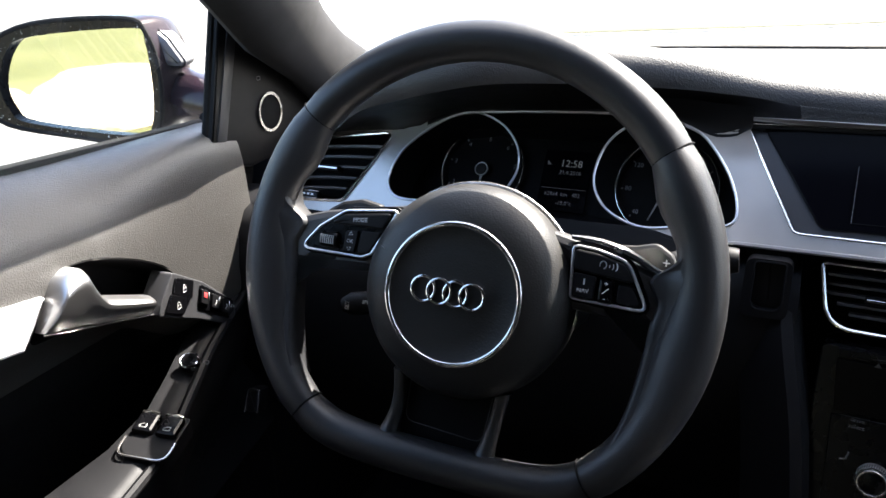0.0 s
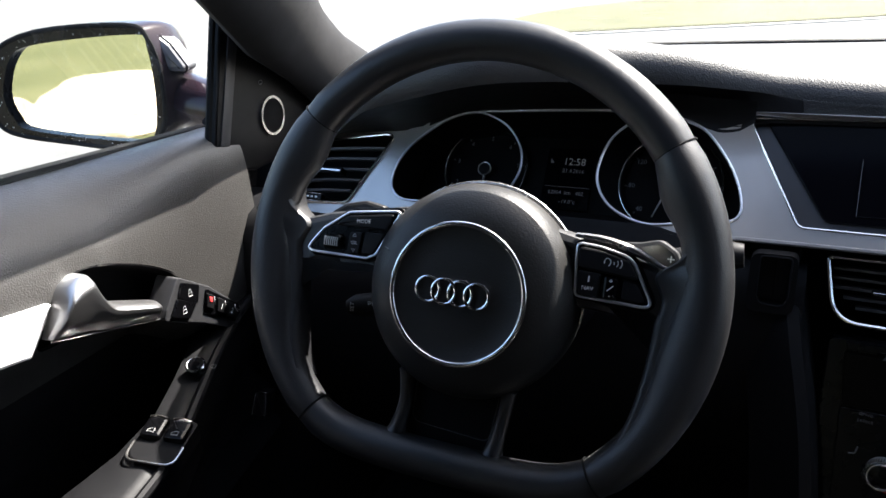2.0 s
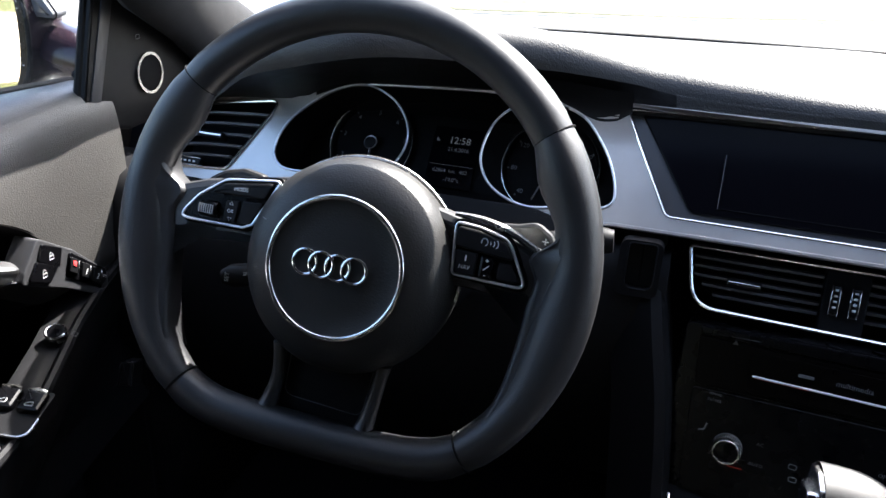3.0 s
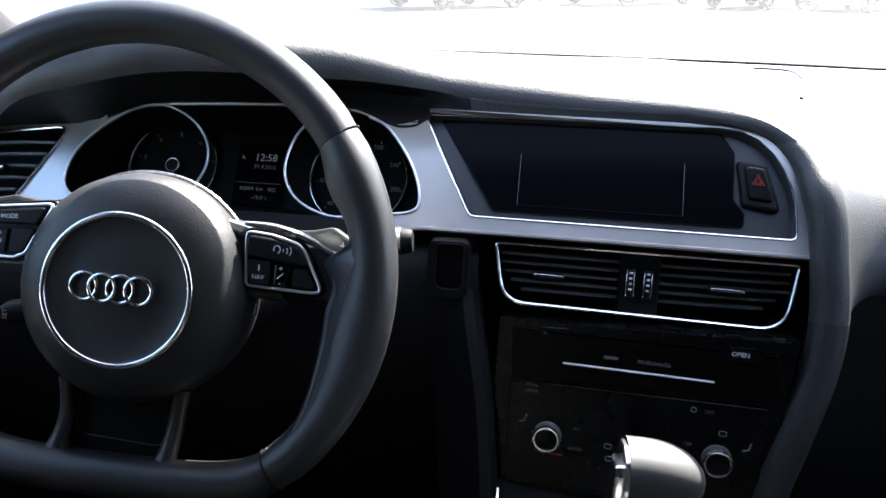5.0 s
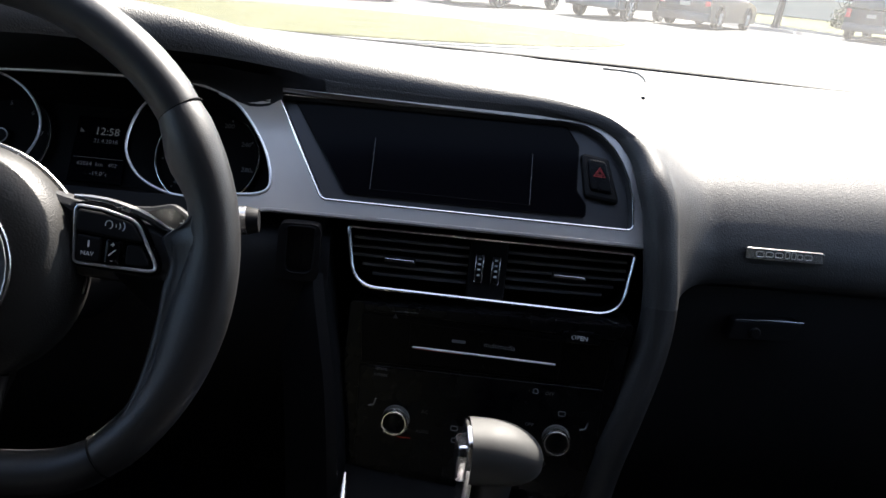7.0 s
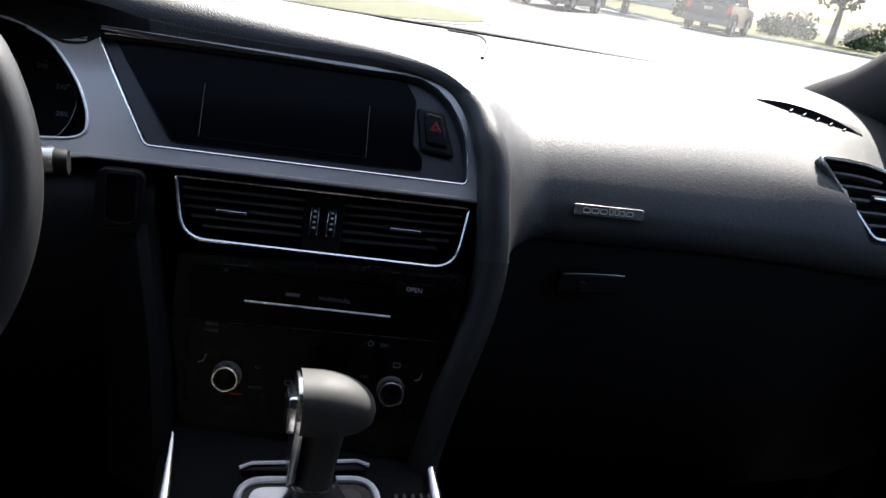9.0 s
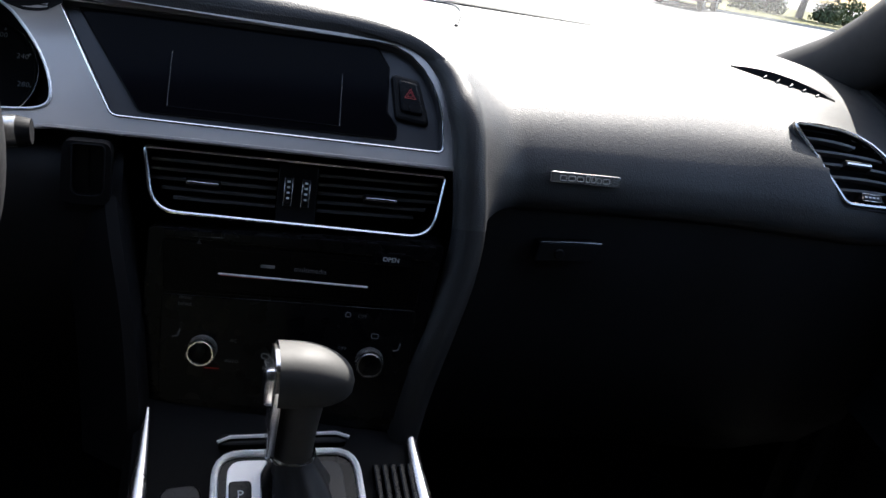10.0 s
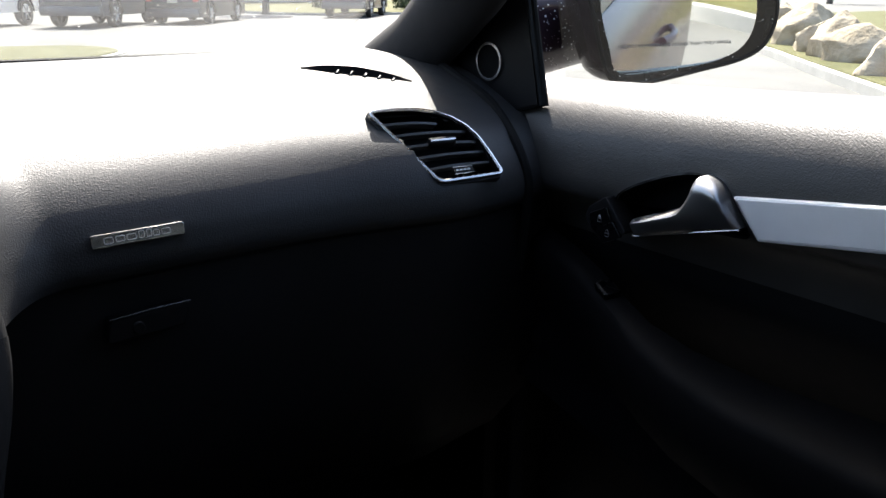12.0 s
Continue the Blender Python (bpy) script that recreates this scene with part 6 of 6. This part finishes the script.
M_TAIL = material("red tail lamp", (0.5, 0.03, 0.03), 0.3)
M_BARK = material("grey bark", (0.10, 0.085, 0.07), 0.9, grain=0.8, grain_scale=30, dist=0.02)
M_LEAF = material("spring foliage", (0.06, 0.075, 0.03), 0.8, vary=0.3, vary_scale=2)
M_SIDING = material("pale house siding", (0.60, 0.51, 0.41), 0.8)

bm = bmesh.new()
n = 60
bmesh.ops.create_grid(bm, x_segments=n, y_segments=n, size=600)
tagged(part("ground", bm, M_ASPHALT), "pale sun-bleached car park asphalt", "ground", kind="structure")


def island(name, pts, h, label, kerb=True):
    lp = smooth_loop([(a, b) for a, b in pts], 5)
    tagged(part(name, slab(inset(lp, 0.14), Matrix(), 0.0, h + 0.03, 0.05), M_GRASS), label, "lawn", kind="structure")
    if kerb:
        tagged(part("kerb", holed(lp, [inset(lp, 0.15)], Matrix(), 0.0, h), M_KERB), "pale concrete kerb round the lawn", "kerb", kind="structure")


island("grass_island", [(-4.7, 10.6), (-3.6, 10.0), (-1.5, 10.6), (1.2, 11.6), (3.6, 13.2), (4.7, 14.9), (4.0, 16.6), (1.2, 17.0), (-2.2, 16.2), (-4.2, 14.0)], 0.02, "dry yellow-green grass island in the car park")
island("lawn_right", [(6.7, 1.3), (8.84, 3.2), (10.61, 4.76), (12.92, 6.72), (16.5, 9.6), (24, 14), (40, 18), (60, 10), (60, -30), (30, -40), (10, -30), (6.2, -12), (6.2, -1.0)], 0.12, "sloping lawn behind the boulders")
island("lawn_far", [(17, 31), (24, 29.5), (34, 29), (60, 36), (80, 60), (30, 60), (18, 44)], 0.10, "far lawn beside the road")
island("lawn_left", [(-1.7, -2.7), (-1.3, -4), (-1.3, -12), (-6, -40), (-60, -40), (-60, -2), (-12, -1.5), (-4, -2.4)], 0.04, "lawn behind the pale boulder")


island("lawn_behind", [(-1.0, -6.9), (0.2, -6.5), (0.9, -6.1), (1.9, -5.1), (3.4, -4.3), (5.4, -3.4), (6.0, -4.6), (6.0, -12), (-1.0, -12)], 0.13, "lawn behind the parking bay")


def rock(c, size, seed, name="boulder", label="pale weathered sandstone boulder"):
    r = random.Random(seed)
    bm = bmesh.new()
    bmesh.ops.create_icosphere(bm, subdivisions=4, radius=1.0)
    planes = [(V3((r.uniform(-1, 1), r.uniform(-1, 1), r.uniform(-0.5, 1))).normalized(), r.uniform(0.62, 0.9)) for _ in range(13)]
    off = V3((seed * 3.1, seed * 1.7, 0))
    for v in bm.verts:
        p = v.co.copy()
        for nn, dd in planes:
            e = p.dot(nn) - dd
            if e > 0:
                p -= nn * e * 0.92
        p *= 1 + 0.10 * noise.noise(p * 2.1 + off) + 0.04 * noise.noise(p * 6 + off)
        v.co = V3((p.x * size[0], p.y * size[1], p.z * size[2]))
    ob = part(name, bm, M_ROCK, keep=28)
    ob.location = (c[0], c[1], size[2] * 0.62)
    ob.rotation_euler = (0, 0, r.uniform(0, 6))
    return tagged(ob, label, "boulder", "boulders")


k = 0
for a, b in (((9.6, 2.7), (11.0, 4.2)), ((11.3, 4.5), (13.9, 6.7)), ((14.3, 7.0), (18.5, 9.9)), ((8.9, 2.0), (8.2, -7.5)), ((-0.8, -7.6), (1.4, -6.6)), ((1.9, -6.0), (5.2, -4.4))):
    d = math.dist(a, b)
    nn = max(2, int(d / 0.95))
    for i in range(nn):
        t = (i + 0.3) / nn
        rr = random.Random(k)
        rock((a[0] + (b[0] - a[0]) * t + rr.uniform(0, 0.3), a[1] + (b[1] - a[1]) * t), (rr.uniform(0.45, 0.72), rr.uniform(0.38, 0.55), rr.uniform(0.40, 0.60)), k + 3)
        k += 1
rock((-2.42, -3.6), (0.58, 0.46, 0.25), 60, label="large pale boulder on the lawn")
rock((-3.05, -3.6), (0.24, 0.22, 0.20), 61)


# parked cars: x along the car, front at +x
SIDES = {
    "pickup": dict(L=5.9, Wd=2.0, wb=3.7, rw=0.40, body=[(-2.95, 0.62), (-2.9, 1.18), (-0.75, 1.22), (-0.7, 1.22), (1.3, 1.22), (2.75, 1.12), (2.92, 0.9), (2.9, 0.55)], cab=[(-0.85, 1.2), (-0.65, 1.86), (0.75, 1.88), (1.55, 1.2)], zb=0.52),
    "suv": dict(L=4.6, Wd=1.85, wb=2.65, rw=0.37, body=[(-2.25, 0.55), (-2.28, 1.10), (-2.15, 1.16), (1.0, 1.14), (2.15, 1.02), (2.3, 0.8), (2.25, 0.5)], cab=[(-2.15, 1.12), (-1.9, 1.74), (0.3, 1.77), (1.1, 1.12)], zb=0.46),
    "sedan": dict(L=4.7, Wd=1.8, wb=2.75, rw=0.33, body=[(-2.3, 0.45), (-2.33, 0.88), (-2.2, 0.98), (-1.5, 1.0), (1.1, 0.98), (2.1, 0.82), (2.33, 0.62), (2.3, 0.4)], cab=[(-1.75, 0.98), (-0.95, 1.42), (0.35, 1.44), (1.3, 0.97)], zb=0.34),
}


def parked(kind, paint, x, y, heading, label, wheel_mat=None):
    q = SIDES[kind]
    c = thing("parked_" + kind, label, "pickup truck" if kind == "pickup" else "car", "parked cars", at=(x, y, 0))
    c.rotation_euler = (0, 0, radians(90 - heading))
    hw, wb, rw = q["Wd"] / 2, q["wb"] / 2, q["rw"]

    def skin(prof, w_bot, w_top, z_lo, base):
        bm = bmesh.new()
        lp = [V3(p) for p in smooth_line([(a, b, 0) for a, b in prof], 3)]
        lp = [V3((lp[0].x, base, 0))] + lp + [V3((lp[-1].x, base, 0))]
        z_hi = max(p.y for p in lp)
        rows = []
        for sgn, ins in ((-1, 0.0), (-1, 0.05), (1, 0.05), (1, 0.0)):
            row = []
            for p in lp:
                t = (p.y - base) / (z_hi - base)
                w = w_bot + (w_top - w_bot) * t
                row.append(V3((p.x * (1 - (0.012 if ins == 0 else 0)), sgn * (w - (0 if ins == 0 else 0.06)), p.y - (0.03 * t if ins == 0 else -0.0))))
            rows.append(row)
        return loft(rows, bm, True)

    part("body", skin(q["body"], hw, hw * 0.96, 0, q["zb"] - 0.12), paint, c)
    part("greenhouse", skin(q["cab"], hw * 0.93, hw * 0.74, 0, q["cab"][0][1] - 0.05), M_CARGLASS, c, "dark windows")
    roof = [(a, b) for a, b in q["cab"][1:3]]
    xm = (roof[0][0] + roof[1][0]) / 2
    part("roof", slab(rounded([(roof[0][0] + 0.03, -hw * 0.72), (roof[1][0] - 0.05, -hw * 0.72), (roof[1][0] - 0.05, hw * 0.72), (roof[0][0] + 0.03, hw * 0.72)], 0.12), Matrix(), roof[0][1] - 0.05, roof[0][1] + 0.03, 0.04), paint, c)
    for sy in (-1, 1):
        for px in (q["cab"][1][0] + 0.05, (q["cab"][1][0] + q["cab"][2][0]) / 2 + 0.1):
            part("window_post", tube([V3((px - (0.15 if px < xm else 0.0), sy * hw * 0.935, q["cab"][0][1])), V3((px, sy * hw * 0.75, roof[0][1] - 0.02))], 0.045, seg=6), paint, c)
    for sx in (-1, 1):
        for sy in (-1, 1):
            m = Matrix.Translation((sx * wb, sy * (hw - 0.09), rw)) @ pose(0, 0, 0, -90 * sy, 0, 0)
            t = part("wheel", spin([(rw * 0.66, -0.10), (rw * 0.93, -0.11), (rw, -0.06), (rw, 0.06), (rw * 0.93, 0.11), (rw * 0.66, 0.10)], m, 24), M_TYRE, c)
            bm = spin([(rw * 0.67, 0.09), (rw * 0.62, 0.095), (rw * 0.60, 0.04), (0.0, 0.04)], m, 24)
            part("rim", bm, M_TYRE, t)
            for k in range(6):
                a = 2 * math.pi * k / 6
                p0, p1 = V3((0.03 * math.cos(a), 0.03 * math.sin(a), 0.09)), V3((rw * 0.64 * math.cos(a), rw * 0.64 * math.sin(a), 0.085))
                part("spoke", tube([m @ p0, m @ p1], 0.035, seg=5, flat=0.5), M_RIM, t)
            part("arch", tube([V3((sx * wb + (rw + 0.07) * math.cos(a), sy * (hw - 0.01), rw + (rw + 0.07) * math.sin(a))) for a in np.linspace(0.05, math.pi - 0.05, 12)], 0.045, seg=6), M_RUBBER, c)
    zr = q["body"][2][1] - 0.2
    for sy in (-1, 1):
        part("tail_lamp", box((-q["L"] / 2 + 0.03, sy * (hw - 0.14), zr), (0.12, 0.16, 0.30 if kind != "sedan" else 0.14), 0.02), M_TAIL, c)
    part("plate_bar", box((-q["L"] / 2 + 0.02, 0, zr - 0.05), (0.06, 0.32, 0.13), 0.01), M_KERB, c)
    part("bumper", box((-q["L"] / 2 + 0.05, 0, q["zb"] + 0.05), (0.22, q["Wd"] * 0.96, 0.22), 0.05), M_RIM if kind == "pickup" else paint, c)
    return c


def from_rear_right(kind, px, py, heading):
    """The middle of a car whose rear right tyre stands at px, py."""
    q, h = SIDES[kind], radians(heading)
    fx, fy = math.sin(h), math.cos(h)
    rx, ry = math.cos(h), -math.sin(h)
    a, b = q["wb"] / 2, q["Wd"] / 2 - 0.1
    return px + fx * a - rx * b, py + fy * a - ry * b


for kind, paint, px, py, hd, lab in (
    ("suv", M_BLACKCAR, -1.85, 19.6, 40, "black off-roader parked across the grass"),
    ("suv", M_GREENCAR, 0.7, 26.6, 38, "dark green estate parked beside a white pickup"),
    ("pickup", M_WHITECAR, 3.2, 24.4, 38, "white pickup truck parked in the row"),
    ("suv", M_GREYCAR, 7.4, 24.7, 40, "dark grey off-roader parked in the row"),
    ("sedan", M_BLACKCAR, 10.6, 25.3, 42, "dark saloon parked in the row"),
    ("suv", M_BLACKCAR, 18.4, 27.6, 45, "black off-roader parked at the row's end"),
    ("sedan", M_WHITECAR, -6.5, 24.5, 40, "white saloon parked behind the grass"),
):
    x, y = from_rear_right(kind, px, py, hd)
    parked(kind, paint, x, y, hd, lab)


def tree(x, y, h, seed, base=0.0):
    r = random.Random(seed)
    t = thing("tree", "leafing tree with a grey trunk", "tree", "trees", at=(x, y, base))
    bm = tube(smooth_line([(0, 0, 0), (0.1, 0.05, h * 0.25), (0.0, 0.1, h * 0.55), (0.1, 0, h * 0.9)], 4), [0.22 * h / 7 * (1 - 0.9 * k / 12) for k in range(13)], seg=8)
    for k in range(9):
        a, z = r.uniform(0, 6.28), h * r.uniform(0.3, 0.8)
        tube([V3((0, 0, z)), V3((math.cos(a) * h * 0.16, math.sin(a) * h * 0.16, z + h * 0.12)), V3((math.cos(a) * h * 0.26, math.sin(a) * h * 0.26, z + h * 0.2))], [0.06, 0.04, 0.015], seg=5, bm=bm)
    part("trunk", bm, M_BARK, t)
    verts, faces = [], []
    for k in range(1600):
        a, z = r.uniform(0, 6.28), r.betavariate(2, 1.8)
        rad = h * 0.34 * math.sin(math.pi * (0.12 + 0.82 * z)) * math.sqrt(r.random()) * (0.75 + 0.35 * noise.noise(V3((math.cos(a) * 2, math.sin(a) * 2, z * 4 + seed))))
        c = V3((rad * math.cos(a), rad * math.sin(a), h * (0.25 + 0.78 * z)))
        s = h * 0.022 * r.uniform(0.6, 1.5)
        e = Euler((r.uniform(0, 6), r.uniform(0, 6), r.uniform(0, 6))).to_matrix()
        i = len(verts)
        for q in ((-s, -s * 0.5, 0), (s, -s * 0.4, 0.2 * s), (s * 0.8, s * 0.6, 0), (-s * 0.7, s * 0.5, 0.2 * s)):
            verts.append(c + e @ V3(q))
        faces.append((i, i + 1, i + 2, i + 3))
    me = bpy.data.meshes.new("crown")
    me.from_pydata(verts, [], faces)
    me.materials.append(M_LEAF)
    o = new("crown", me)
    o.parent = t
    return t


for i, (x, y, h) in enumerate(((16.4, 33.0, 6), (30, 36, 7), (38, 34, 8), (26, 20, 6), (64, 26, 9), (70, 34, 9), (-20, 40, 8), (36, 4, 8), (30, -12, 8), (-25, -18, 8))):
    tree(x, y, h, i, 0.0)
def shrub(x, y, h, seed):
    r = random.Random(seed)
    t = thing("shrub", "low dense shrub on the far lawn", "shrub", "shrubs", at=(x, y, 0.1))
    bm = bmesh.new()
    for k in range(7):
        a = r.uniform(0, 6.28)
        tube([V3((0, 0, 0)), V3((math.cos(a) * h * 0.25, math.sin(a) * h * 0.25, h * 0.5)), V3((math.cos(a) * h * 0.5, math.sin(a) * h * 0.5, h * 0.85))], [0.04, 0.025, 0.01], seg=5, bm=bm)
    part("branches", bm, M_BARK, t)
    verts, faces = [], []
    for k in range(900):
        a, e, d = r.uniform(0, 6.28), math.asin(r.uniform(0, 1)), r.random() ** 0.4
        d *= 0.8 + 0.3 * noise.noise(V3((math.cos(a) * 2, math.sin(a) * 2, e * 3 + seed)))
        c = V3((d * h * 0.8 * math.cos(a) * math.cos(e), d * h * 0.8 * math.sin(a) * math.cos(e), 0.1 + d * h * math.sin(e)))
        w = h * 0.045 * r.uniform(0.6, 1.5)
        m = Euler((r.uniform(0, 6), r.uniform(0, 6), r.uniform(0, 6))).to_matrix()
        i = len(verts)
        verts += [c + m @ V3(q) for q in ((-w, -w * 0.5, 0), (w, -w * 0.4, 0.2 * w), (w * 0.8, w * 0.6, 0), (-w * 0.7, w * 0.5, 0.2 * w))]
        faces.append((i, i + 1, i + 2, i + 3))
    me = bpy.data.meshes.new("crown")
    me.from_pydata(verts, [], faces)
    me.materials.append(M_LEAF)
    new("crown", me).parent = t


for i, (x, y, h) in enumerate(((24.5, 33.5, 1.2), (27.5, 35.5, 1.6), (30.0, 34.0, 1.3), (33.0, 36.0, 1.8), (22.0, 37.0, 1.5), (36.5, 35.0, 1.7))):
    shrub(x, y, h, 40 + i)
# long low building behind the car park
bd = thing("building", "long pale low building behind the parked cars", "building", at=(6, 58, 0))
part("wall", box((0, 0, 2.0), (60, 8, 4.0), 0.05), M_SIDING, bd)
part("roof", slab(rounded([(-31, -5), (31, -5), (31, 5), (-31, 5)], 0.1), Matrix(), 4.0, 4.5, 0.2), M_GREYCAR, bd)
for k in range(12):
    w = part("window", box((-27 + 4.8 * k, -4.05, 2.2), (2.2, 0.12, 1.3), 0.02), M_CARGLASS, bd)
    part("frame", box((-27 + 4.8 * k, -4.03, 2.2), (2.5, 0.1, 1.6), 0.02), M_WHITECAR, w)
